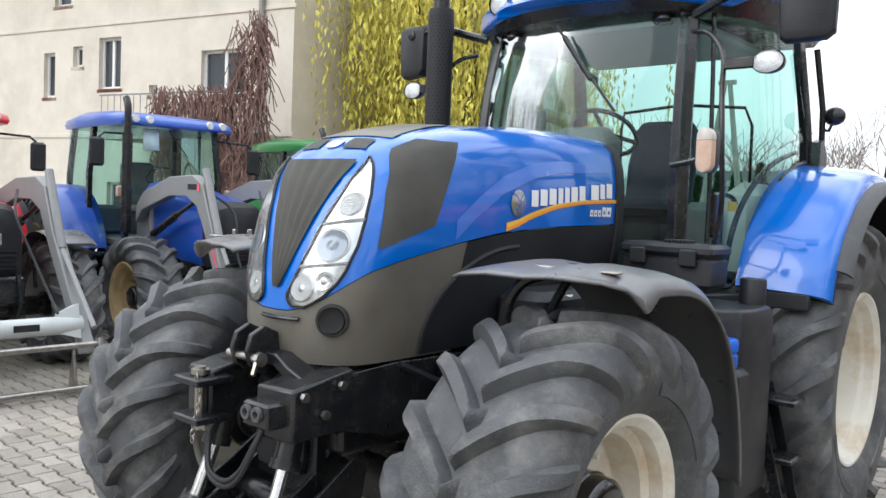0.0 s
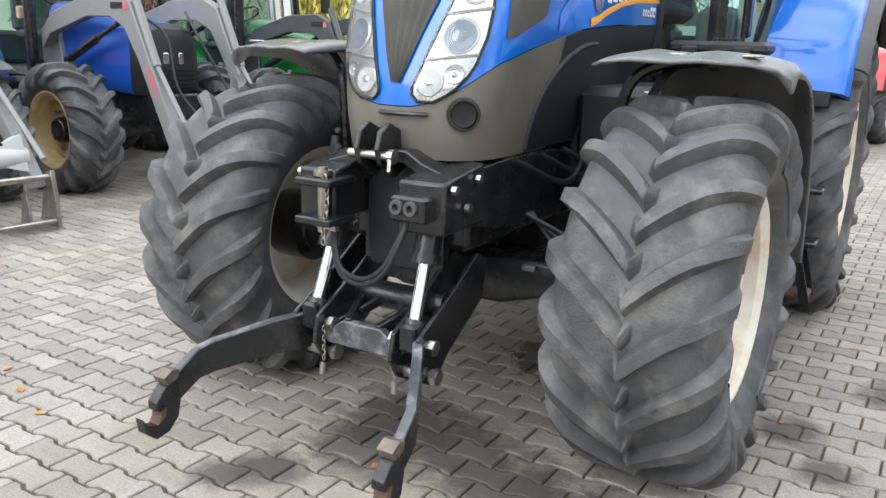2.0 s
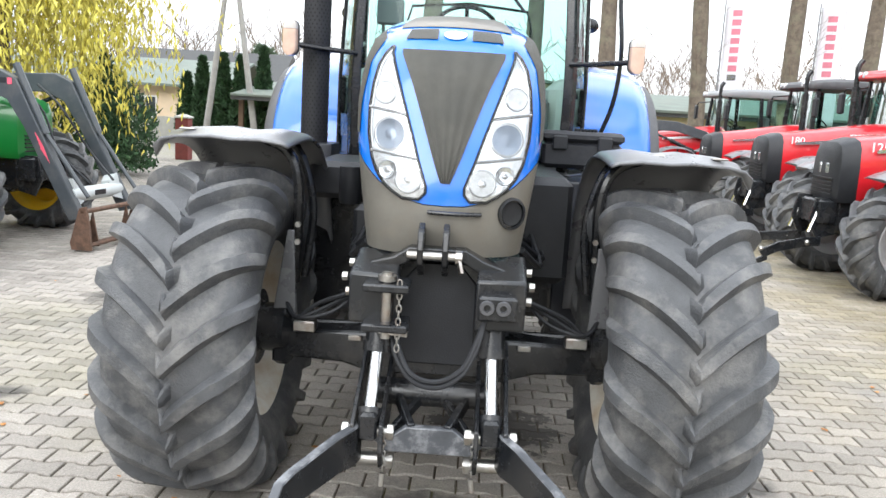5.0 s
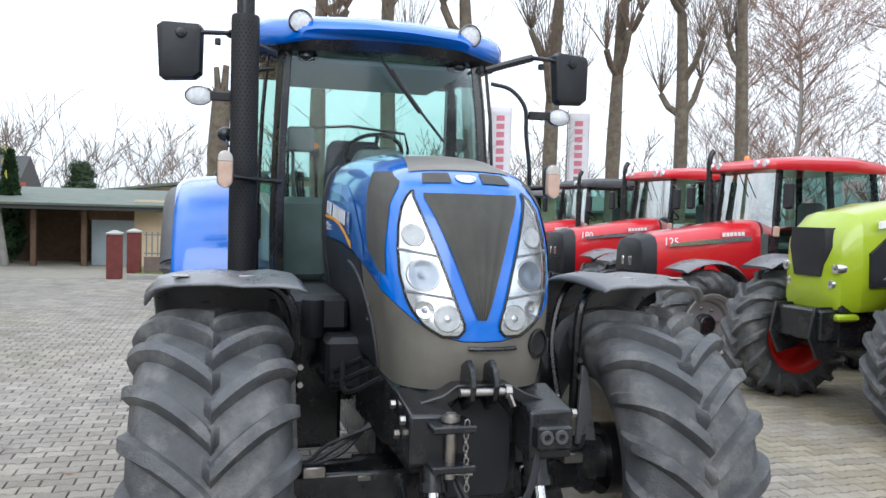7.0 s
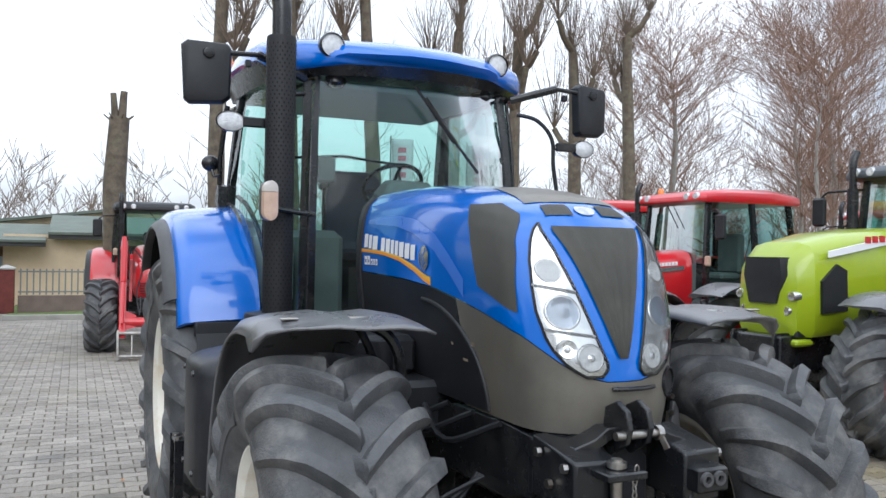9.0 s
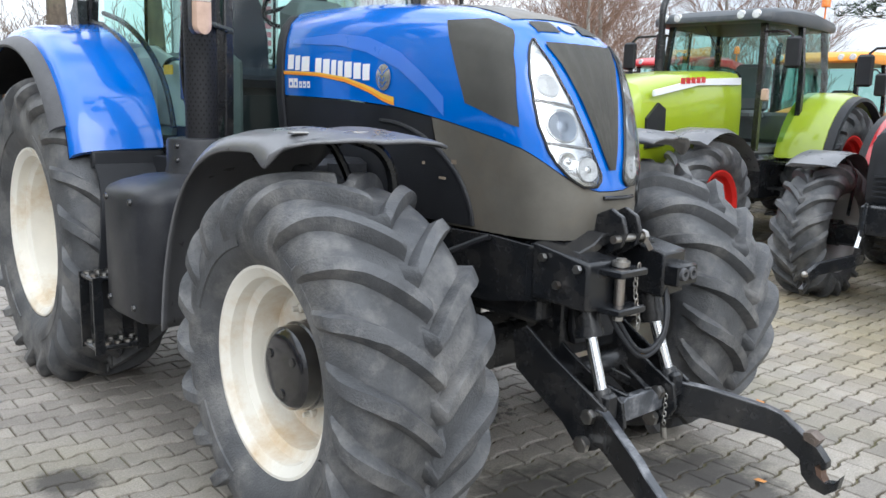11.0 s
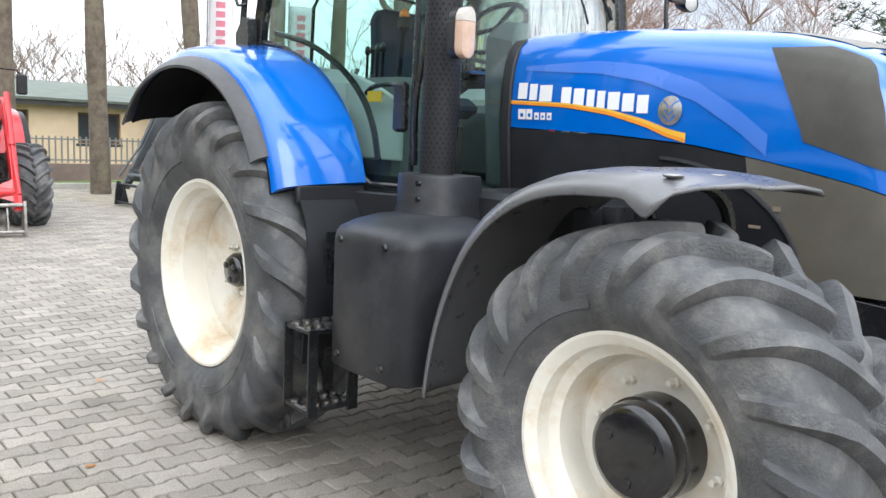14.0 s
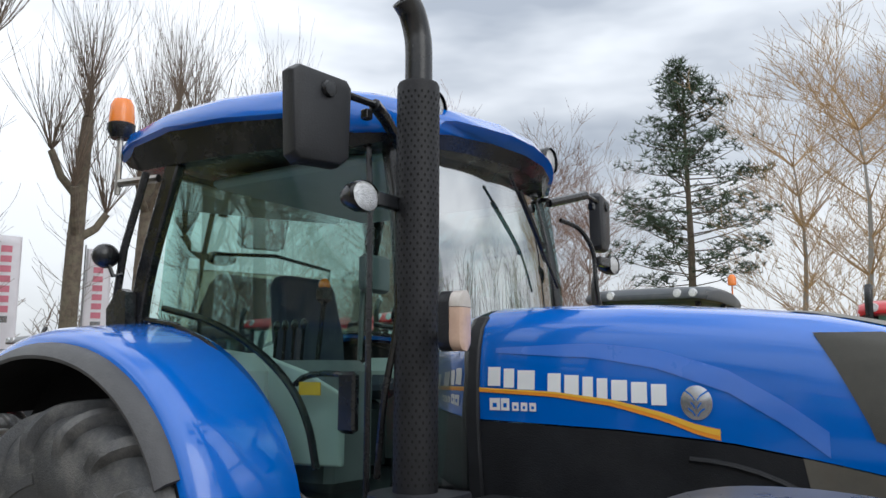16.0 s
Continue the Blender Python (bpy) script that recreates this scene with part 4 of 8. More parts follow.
for i in range(11):
    z = 1.17 - 0.024 * i
    y = -0.93 + 0.012 * math.sin(i * 0.5)
    a = (i % 2) * math.pi / 2
    ring = [(-0.135 + 0.009 * math.cos(t) * math.cos(a), y + 0.009 * math.cos(t) * math.sin(a), z + 0.016 * math.sin(t)) for t in [2 * math.pi * k / 8 for k in range(9)]]
    g.tube(ring, 0.003, 5)
part("chain", g, STEEL, jaw, "short steel chain")
# hydraulic hoses hanging in a loop
for k, (d, m) in enumerate(((0.0, 0.0), (0.022, 0.012))):
    g = Geo().tube(smooth_line([(-0.16 + m, -0.8, 1.0), (-0.15 + m, -0.86, 0.9 + d), (-0.08, -0.9, 0.8 + d), (0.02, -0.9, 0.775 + d), (0.11, -0.9, 0.83 + d), (0.165 - m, -0.88, 0.94), (0.19, -0.84, 1.05)], 6), 0.0105, 8)
    part("hose", g, BLACK, hitch, "black rubber hose")
for s in (1, -1):
    g = Geo()
    for i in range(7):
        ring = [(s * 0.17 + 0.008 * math.cos(t) * (i % 2), -0.9 + 0.008 * math.cos(t) * (1 - i % 2), 0.56 - 0.02 * i + 0.013 * math.sin(t)) for t in [2 * math.pi * k / 8 for k in range(9)]]
        g.tube(ring, 0.0028, 5)
    g.tube([(s * 0.17, -0.9, 0.42), (s * 0.175, -0.905, 0.37)], 0.012, 8)
    part("linch_pin_chain", g, STEEL, hitch, "linch pin on a short chain")
g = Geo()
g.box(0.0, 0.03, -0.875, -0.86, 0.765, 0.785, 0.003)
part("tag", g, YELLOW, hitch)
# worn label marks and scuffs on the lower front cover
for y, z, w, h in ((-0.1, 1.515, 0.035, 0.02), (-0.02, 1.44, 0.05, 0.012), (0.12, 1.5, 0.022, 0.014)):
    g = Geo().grid(lambda u, w2: hood_side(y + w * u, z + h * w2, -1, 0.006), 2, 2)
    part("worn_label", g, STICKER, tractor, "small worn paper label")

# ---- cab ----
cab = part("cab_floor", Geo().box(-0.72, 0.72, 1.42, 2.95, 1.36, 1.46, 0.02), BLACK, tractor, "black cab floor")
PIL = {"fl": [(0.68, 1.48, 1.42), (0.685, 1.45, 2.0), (0.665, 1.50, 2.6), (0.64, 1.58, 3.0)],
       "bl": [(0.9, 2.06, 1.44), (0.9, 2.06, 2.0), (0.87, 2.05, 2.6), (0.82, 2.04, 3.0)],
       "rl": [(0.86, 3.03, 2.16), (0.85, 2.98, 2.5), (0.82, 2.84, 3.02)]}
for s in (1, -1):
    g = Geo()
    line = smooth_line([(s * x, y, z) for x, y, z in PIL["fl"]], 4)
    g.loft([[(p.x + s * dx, p.y + dy, p.z) for dx, dy in ((-0.045, -0.02), (0.01, -0.03), (0.045, 0.03), (0.03, 0.08), (-0.03, 0.06))] for p in line])
    part("front_pillar", g, SATIN, tractor, "black cab pillar", bevel=0.008)
    g = Geo()
    line = smooth_line([(s * x, y, z) for x, y, z in PIL["rl"]], 4)
    g.loft([[(p.x + s * dx, p.y + dy, p.z) for dx, dy in ((-0.03, -0.05), (0.025, -0.05), (0.03, 0.04), (-0.03, 0.05))] for p in line])
    part("rear_pillar", g, SATIN, tractor, "black cab pillar", bevel=0.008)
    # door: one large pane, its lower rear edge follows the mudguard
    EDGE = [(1.43, 1.49), (1.7, 1.475), (1.89, 1.475), (1.95, 1.52), (2.0, 1.66), (2.1, 1.835), (2.25, 1.985), (2.45, 2.125), (2.7, 2.215), (2.93, 2.245)]
    def pane(u, w, s=s):
        y = 1.44 + 1.48 * u
        z0 = lerp(EDGE, y)
        z1 = lerp([(1.4, 2.94), (2.0, 3.03), (2.9, 3.02)], y)
        z = z0 + (z1 - z0) * w
        x = 0.70 + 0.2 * math.sin(min(1, u * 1.55) * math.pi / 2) - 0.03 * max(0, u - 0.65) - 0.075 * max(0, (z - 2.2) / 0.85) ** 1.3
        yy = y + 0.06 * max(0, (z - 2.4) / 0.6) * (1 - u)
        return (s * x, yy, z)
    g = Geo().grid(pane, 24, 12)
    door = part("cab_door", g, WINDOW, tractor, "frameless tinted glass cab door", smooth=60)
    door.visible_shadow = False
    g = Geo().tube([pane(i / 40, 0.0) for i in range(41)], 0.014, 6)
    part("door_seal", g, SATIN, door, "black rubber door edge")
    g = Geo().tube([pane(i / 30, 1.0) for i in range(31)], 0.012, 6)
    part("top_seal", g, SATIN, door)
    # latch box and pull bar inside the pane
    hx = pane(0.3, 0.3)[0] - s * 0.04
    g = Geo().box(hx - 0.022, hx + 0.022, 1.66, 1.75, 1.75, 2.0, 0.015)
    g.tube(smooth_line([(hx, 1.72, 1.985), (hx, 1.85, 1.99), (hx, 1.95, 1.975), (hx, 2.0, 1.945)], 5), 0.014, 8)
    part("door_latch", g, SATIN, door, "black door latch and pull bar")
    g = Geo().box(hx + s * 0.02 - 0.003, hx + s * 0.02 + 0.003, 1.84, 1.96, 1.9, 1.955, 0.001)
    part("warning_sticker", g, YELLOW, door, "small yellow warning sticker")
    g = Geo().tube([Vector(p) - Vector((s * 0.05, 0, 0)) for p in smooth_line([(s * 0.88, 2.86, 2.3), (s * 0.885, 2.5, 2.22), (s * 0.885, 2.2, 2.09), (s * 0.88, 2.0, 1.94), (s * 0.87, 1.9, 1.78), (s * 0.86, 1.855, 1.6)], 6)], 0.017, 8)
    part("inner_seal", g, SATIN, door, "black curved door edge")
    g = Geo().tube([(s * 0.80, 1.60, 1.47), (s * 0.80, 1.60, 2.0), (s * 0.775, 1.62, 2.6), (s * 0.745, 1.66, 2.96)], 0.013, 8)
    part("door_rib", g, SATIN, door)
    # lower wall under the door
    g = Geo()
    g.loft([[(s * 0.7, 1.42, z), (s * 0.92, 1.9, z), (s * 0.92, 2.05, z), (s * 0.6, 2.05, z), (s * 0.6, 1.42, z)] for z in (1.2, 1.44)])
    part("cab_sill", g, BLACK, tractor, "black sill under the cab door", bevel=0.01)
# pale moulded wall inside the right door
g = Geo().loft([[(x, y, z0), (x + 0.03, y, z0), (x + 0.03, y, z1), (x, y, z1)] for x, y, z0, z1 in ((-0.70, 1.82, 1.60, 1.90), (-0.745, 2.0, 1.60, 2.0), (-0.76, 2.2, 1.6, 2.06), (-0.77, 2.5, 1.6, 2.1), (-0.77, 2.9, 1.6, 2.14))])
part("inner_wall_panel", g, LINER, tractor, "pale moulded panel inside the cab", bevel=0.01)
# windscreen and rear window
g = Geo().grid(lambda u, w: (lambda z: ((2 * u - 1) * lerp([(1.45, 0.665), (2.0, 0.665), (2.6, 0.645), (3.0, 0.62)], z), lerp([(1.45, 1.47), (2.0, 1.44), (2.6, 1.49), (3.0, 1.57)], z) - 0.12 * (1 - (2 * u - 1) ** 2), z))(1.5 + 1.46 * w), 16, 12)
ws = part("windscreen", g, WINDOW, tractor, "large tinted curved windscreen", smooth=60)
ws.visible_shadow = False
g = Geo().grid(lambda u, w: ((2 * u - 1) * 0.8, 2.98 - 0.1 * w + 0.03 * (1 - (2 * u - 1) ** 2), 1.75 + 1.25 * w), 10, 8)
rw = part("rear_window", g, WINDOW, tractor, "tinted rear window", smooth=60)
rw.visible_shadow = False
g = Geo()
for s in (1, -1):
    g.tube([(s * 0.5, 3.0, 1.95), (s * 0.5, 2.98, 2.5), (s * 0.46, 2.94, 2.62), (0, 2.94, 2.66)], 0.012, 6)
part("window_frame", g, SATIN, rw)
g = Geo().box(-0.85, 0.85, 2.85, 2.98, 1.45, 1.78, 0.03)
part("rear_wall", g, BLACK, tractor)
# wiper
g = Geo()
g.tube([(-0.06, 1.35, 2.93), (0.08, 1.33, 2.75), (0.36, 1.31, 2.42)], 0.009, 6)
g.tube([(0.0, 1.335, 2.86), (0.2, 1.315, 2.6)], 0.016, 6)
part("wiper", g, SATIN, ws, "black windscreen wiper")
# roof: blue shell, dark underside with liner
ROOF_Y = [(1.30, 0.55, 3.03, 3.10), (1.34, 0.80, 3.0, 3.15), (1.48, 0.87, 3.0, 3.21), (1.85, 0.91, 3.09, 3.275), (2.4, 0.93, 3.14, 3.31), (2.8, 0.93, 3.16, 3.30), (3.1, 0.91, 3.13, 3.25), (3.26, 0.86, 3.09, 3.17)]
g = Geo()
rings = []
for y, w, z0, z1 in ROOF_Y:
    zs = z0 + (z1 - z0) * 0.55
    half = [(w * 0.96, z0), (w, z0 + 0.02), (w * 0.995, zs), (w * 0.96, zs + (z1 - zs) * 0.45), (w * 0.86, zs + (z1 - zs) * 0.8), (w * 0.6, z1 - 0.006), (w * 0.2, z1)]
    rings.append([(x, y + 0.27 * (x / 0.9) ** 2 * max(0, (2.0 - y) / 0.6), z) for x, z in half] + [(-x, y + 0.27 * (x / 0.9) ** 2 * max(0, (2.0 - y) / 0.6), z) for x, z in half[::-1]])
g.loft(rings)
roof = part("roof", g, BLUE, tractor, "glossy blue cab roof", smooth=50)
g = Geo()
sweep = lambda x, y: y + 0.27 * (x / 0.9) ** 2 * max(0, (2.0 - y) / 0.6)
g.loft([[(x * 0.92, sweep(x, y), z0 - dz) for x in (-w, -w * 0.5, 0, w * 0.5, w)] + [(x * 0.975, sweep(x, y), z0 + 0.02) for x in (w, -w)] for (y, w, z0, z1), dz in zip(ROOF_Y, (0.0, 0.03, 0.05, 0.11, 0.14, 0.15, 0.11, 0.02))])
part("roof_underside", g, SATIN, roof, "black roof underside", smooth=40)
# pale colour here stands in for sky reflected on the cab glass
g = Geo().box(-0.62, 0.62, 1.6, 2.8, 2.93, 2.985, 0.02)
part("headlining", g, LINER, roof, "headlining paled for sky reflection on the glass")
for s in (1, -1):
    c = Vector((s * 0.558, 1.455, 3.142))
    for name, prof, m in (("lamp_housing", [(0.048, 0.10), (0.075, 0.05), (0.078, -0.015), (0.071, -0.028)], SATIN), ("lamp_lens", [(0.0, -0.026), (0.045, -0.022), (0.071, -0.012)], WHITELENS)):
        g = Geo().lathe(prof, 24, "y", c)
        part(name, g, m, roof, "round roof work lamp" if name == "lamp_housing" else "")
    g = Geo().lathe([(0.0, 0.0), (0.06, 0.0), (0.065, -0.03), (0.05, -0.05), (0.0, -0.05)], 16, "z", (s * 0.5, 1.56, 2.97))
    part("roof_speaker", g, SATIN, roof)
    # mirror arm, mirror, work lamp on its stalk, indicator
    base = Vector((s * 0.70, 1.52, 2.94))
    g = Geo()
    g.tube([base, (s * 0.9, 1.45, 3.0), (s * 1.0, 1.43, 3.03)], 0.026, 8)
    g.tube([(s * 0.98, 1.43, 3.03), (s * 1.2, 1.43, 3.02), (s * 1.28, 1.43, 3.0)], 0.015, 8)
    g.box(s * 1.06 - 0.018, s * 1.06 + 0.018, 1.4, 1.435, 2.95, 2.99, 0.005)
    arm = part("mirror_arm", g, SATIN, tractor, "black mirror arm")
    g = Geo()
    outline = [(-0.10, -0.2), (-0.075, -0.225), (0.085, -0.215), (0.12, -0.18), (0.125, 0.13), (0.105, 0.16), (-0.085, 0.17), (-0.115, 0.14)]
    ang = radians(12) * s
    def mir(px, pz, d):
        x, y = px, d
        return (s * 1.285 + 1.15 * x * math.cos(ang) - y * math.sin(ang), 1.48 + x * math.sin(ang) + y * math.cos(ang), 2.93 + 0.9 * pz)
    g.loft([[mir(x * k, z * k, d) for x, z in outline] for k, d in ((0.8, -0.055), (0.95, -0.045), (1.0, -0.02), (1.0, 0.02))])
    mirror = part("mirror", g, BLACK, tractor, "large black door mirror", bevel=0.004)
    g = Geo().add([mir(x * 0.93, z * 0.93, 0.022) for x, z in outline], [tuple(range(8))])
    part("mirror_glass", g, CHROME, mirror, "mirror glass")
    g = Geo().lathe([(0.0, -0.075), (0.03, -0.07), (0.036, -0.045)], 14, "y", mir(0.01, 0.09, 0))
    part("mirror_boss", g, SATIN, mirror)
    g = Geo()
    g.tube(smooth_line([(s * 0.72, 1.46, 2.84), (s * 0.84, 1.40, 2.80), (s * 0.93, 1.36, 2.68), (s * 0.94, 1.35, 2.5), (s * 0.965, 1.33, 2.2), (s * 0.95, 1.4, 1.9), (s * 0.86, 1.5, 1.6)], 6), 0.014, 8)
    g.box(min(s * 0.95, s * 1.1), max(s * 0.95, s * 1.1), 1.32, 1.35, 2.6, 2.655, 0.006)
    stalk = part("lamp_stalk", g, SATIN, tractor, "black bent lamp stalk")
    c = Vector((s * 1.165, 1.345, 2.625))
    g = Geo().lathe([(0.0, 0.085), (0.045, 0.07), (0.075, 0.03), (0.082, -0.01), (0.076, -0.022)], 22, "y", (0, 0, 0))
    g.v = [(c.x + x * 1.0, c.y + y, c.z + z * 0.72) for x, y, z in g.v]
    part("lamp_housing", g, SATIN, stalk, "oval work lamp")
    g = Geo().lathe([(0.0, -0.026), (0.05, -0.024), (0.077, -0.014)], 22, "y", (0, 0, 0))
    g.v = [(c.x + x, c.y + y, c.z + z * 0.72) for x, y, z in g.v]
    part("lamp_lens", g, WHITELENS, stalk)
    g = Geo()
    g.tube([(s * 0.67, 1.40, 2.13), (s * 0.8, 1.25, 2.13), (s * 0.98, 1.08, 2.14)], 0.016, 8)
    ind = part("indicator_arm", g, SATIN, tractor, "black indicator arm")
    c = (s * 1.008, 1.05, 2.165)
    oval = [(0.047 * math.cos(0.3927 * i), 0.062 + 0.044 * math.sin(0.3927 * i)) for i in range(9)]
    def lozenge(z0, z1, rows):
        ring = [(x, z) for x, z in oval] + [(-x, -z) for x, z in oval]
        ring = [(x, min(z1, max(z0, z))) for x, z in ring]
        return Geo().loft([[(c[0] + x * q, c[1] + y, c[2] + 0.012 + z) for x, z in ring] for y, q in rows])
    part("indicator_body", lozenge(-0.11, 0.11, ((0.05, 0.7), (0.04, 0.95), (-0.004, 1.0))), BLACK, ind, smooth=40)
    lens = ((-0.005, 0.94), (-0.03, 0.92), (-0.043, 0.78), (-0.048, 0.45))
    part("indicator_lens", lozenge(-0.11, 0.045, lens), AMBERPALE, ind, "pale amber indicator lens", smooth=40)
    part("side_light_lens", lozenge(0.047, 0.11, lens), AMBERDULL, ind, "greyish side-light lens", smooth=40)
    # grab rails and small rear mirror at the rear pillar
    g = Geo()
    g.tube([(s * 0.90, 2.96, 2.98), (s * 0.93, 3.06, 2.6), (s * 0.92, 3.12, 2.32)], 0.02, 8)
    g.prism([(2.99, 2.2), (3.14, 2.2), (3.15, 2.3), (3.06, 2.4), (3.0, 2.38)], "x", min(s * 0.89, s * 0.95), max(s * 0.89, s * 0.95))
    part("rear_grab_rail", g, SATIN, tractor, "black grab rails at the rear pillar")
    g = Geo().ball((s * 0.99, 3.12, 2.56), (0.07, 0.055, 0.062), 14, 10)
    g.tube([(s * 0.99, 3.1, 2.53), (s * 0.97, 3.08, 2.46), (s * 0.93, 3.06, 2.47)], 0.012, 6)
    part("rear_lamp", g, SATIN, tractor, "round black rear work lamp")
# beacon on the right
g = Geo().tube([(-0.84, 2.94, 2.96), (-0.88, 3.2, 2.96)], 0.022, 8)
g.tube([(-0.88, 3.22, 2.9), (-0.88, 3.22, 3.23)], 0.016, 8)
bstem = part("beacon_stem", g, STEEL, tractor, "steel beacon stem")
g = Geo().lathe([(0.0, 3.2), (0.05, 3.2), (0.07, 3.24), (0.072, 3.275), (0.06, 3.285), (0, 3.285)], 20, "z", (-0.88, 3.22, 0))
part("beacon_base", g, SATIN, bstem)
g = Geo().lathe([(0.066, 3.28), (0.066, 3.30), (0.06, 3.38), (0.045, 3.41), (0.0, 3.415)], 20, "z", (-0.88, 3.22, 0))
part("beacon_dome", g, AMBER, bstem, "amber beacon dome")
# interior
g = Geo()
g.box(-0.26, 0.26, 2.2, 2.62, 1.85, 1.98, 0.05)
seat = part("driver_seat", g, SEATBLUE, tractor, "dark cloth driver seat")
g = Geo()
g.loft([[(x * k, y, z) for x, y in ((-0.24, 2.6 + d), (0.24, 2.6 + d), (0.22, 2.72 + d), (-0.22, 2.72 + d))] for z, k, d in ((1.92, 1.0, -0.02), (2.2, 1.05, 0.02), (2.45, 0.95, 0.07), (2.52, 0.75, 0.08))])
part("seat_back", g, SEATBLUE, seat, bevel=0.03)
g = Geo().box(-0.2, 0.2, 2.25, 2.6, 1.46, 1.85, 0.05)
part("seat_base", g, BLACK, seat)
g = Geo()
g.loft([[(-0.13, 1.55, 1.46), (0.13, 1.55, 1.46), (0.13, 1.75, 1.46), (-0.13, 1.75, 1.46)], [(-0.15, 1.52, 2.0), (0.15, 1.52, 2.0), (0.15, 1.78, 2.0), (-0.15, 1.78, 2.0)], [(-0.2, 1.5, 2.25), (0.2, 1.5, 2.25), (0.18, 1.76, 2.3), (-0.18, 1.76, 2.3)], [(-0.14, 1.53, 2.36), (0.14, 1.53, 2.36), (0.14, 1.66, 2.38), (-0.14, 1.66, 2.38)]])
dash = part("dashboard", g, CABIN, tractor, "grey dashboard pod", bevel=0.03)
wheel_c, tilt = Vector((0, 1.86, 2.36)), radians(38)
ringp = [(0.2 * math.cos(a), wheel_c.y + 0.2 * math.sin(a) * math.cos(tilt), wheel_c.z - 0.2 * math.sin(a) * math.sin(tilt) * -1 * -1) for a in [2 * math.pi * i / 32 for i in range(33)]]
g = Geo().tube(ringp, 0.015, 8)
for a in (0.5, math.pi - 0.5, -math.pi / 2):
    g.tube([wheel_c, (0.2 * math.cos(a), wheel_c.y + 0.2 * math.sin(a) * math.cos(tilt), wheel_c.z - 0.2 * math.sin(a) * math.sin(tilt))], 0.014, 6)
g.tube([wheel_c, (0, 1.74, 2.2)], 0.03, 8)
part("steering_wheel", g, SATIN, dash, "black steering wheel")
g = Geo()
g.box(-0.62, -0.3, 1.95, 2.75, 1.46, 2.05, 0.05)
console = part("console", g, CABIN, tractor, "grey side console with levers")
for i in range(4):
    g = Geo().tube([(-0.5 + 0.03 * i, 2.25 + 0.09 * i, 2.05), (-0.52 + 0.03 * i, 2.22 + 0.09 * i, 2.2)], 0.009, 6).ball((-0.52 + 0.03 * i, 2.22 + 0.09 * i, 2.22), (0.018, 0.018, 0.03), 8, 6)
    part("lever", g, SATIN, console)
g = Geo().tube([(-0.34, 2.3, 2.0), (-0.36, 2.24, 2.34)], 0.014, 6).box(-0.4, -0.33, 2.2, 2.27, 2.33, 2.42, 0.02)
part("control_stick", g, SATIN, console, "black control stick")
part("stick_knob", Geo().ball((-0.365, 2.235, 2.42), (0.03, 0.03, 0.035), 10, 8), AMBER, console, "orange stick knob")
g = Geo().box(-0.6, -0.42, 1.78, 1.83, 2.35, 2.52, 0.015)
g.tube([(-0.55, 1.85, 2.05), (-0.56, 1.83, 2.38)], 0.012, 6)
part("monitor", g, CABIN, console, "grey monitor on a stalk")
g = Geo().box(0.4, 0.62, 2.1, 2.75, 1.46, 1.95, 0.05)
part("passenger_seat", g, CABIN, tractor, "grey fold-down passenger seat")
g = Geo()
for s in (1, -1):
    g.box(min(s * 0.62, s * 0.84), max(s * 0.62, s * 0.84), 2.2, 2.9, 1.46, 2.08, 0.08)
part("inner_mudguard", g, LINER, tractor, "pale moulded inner wing")

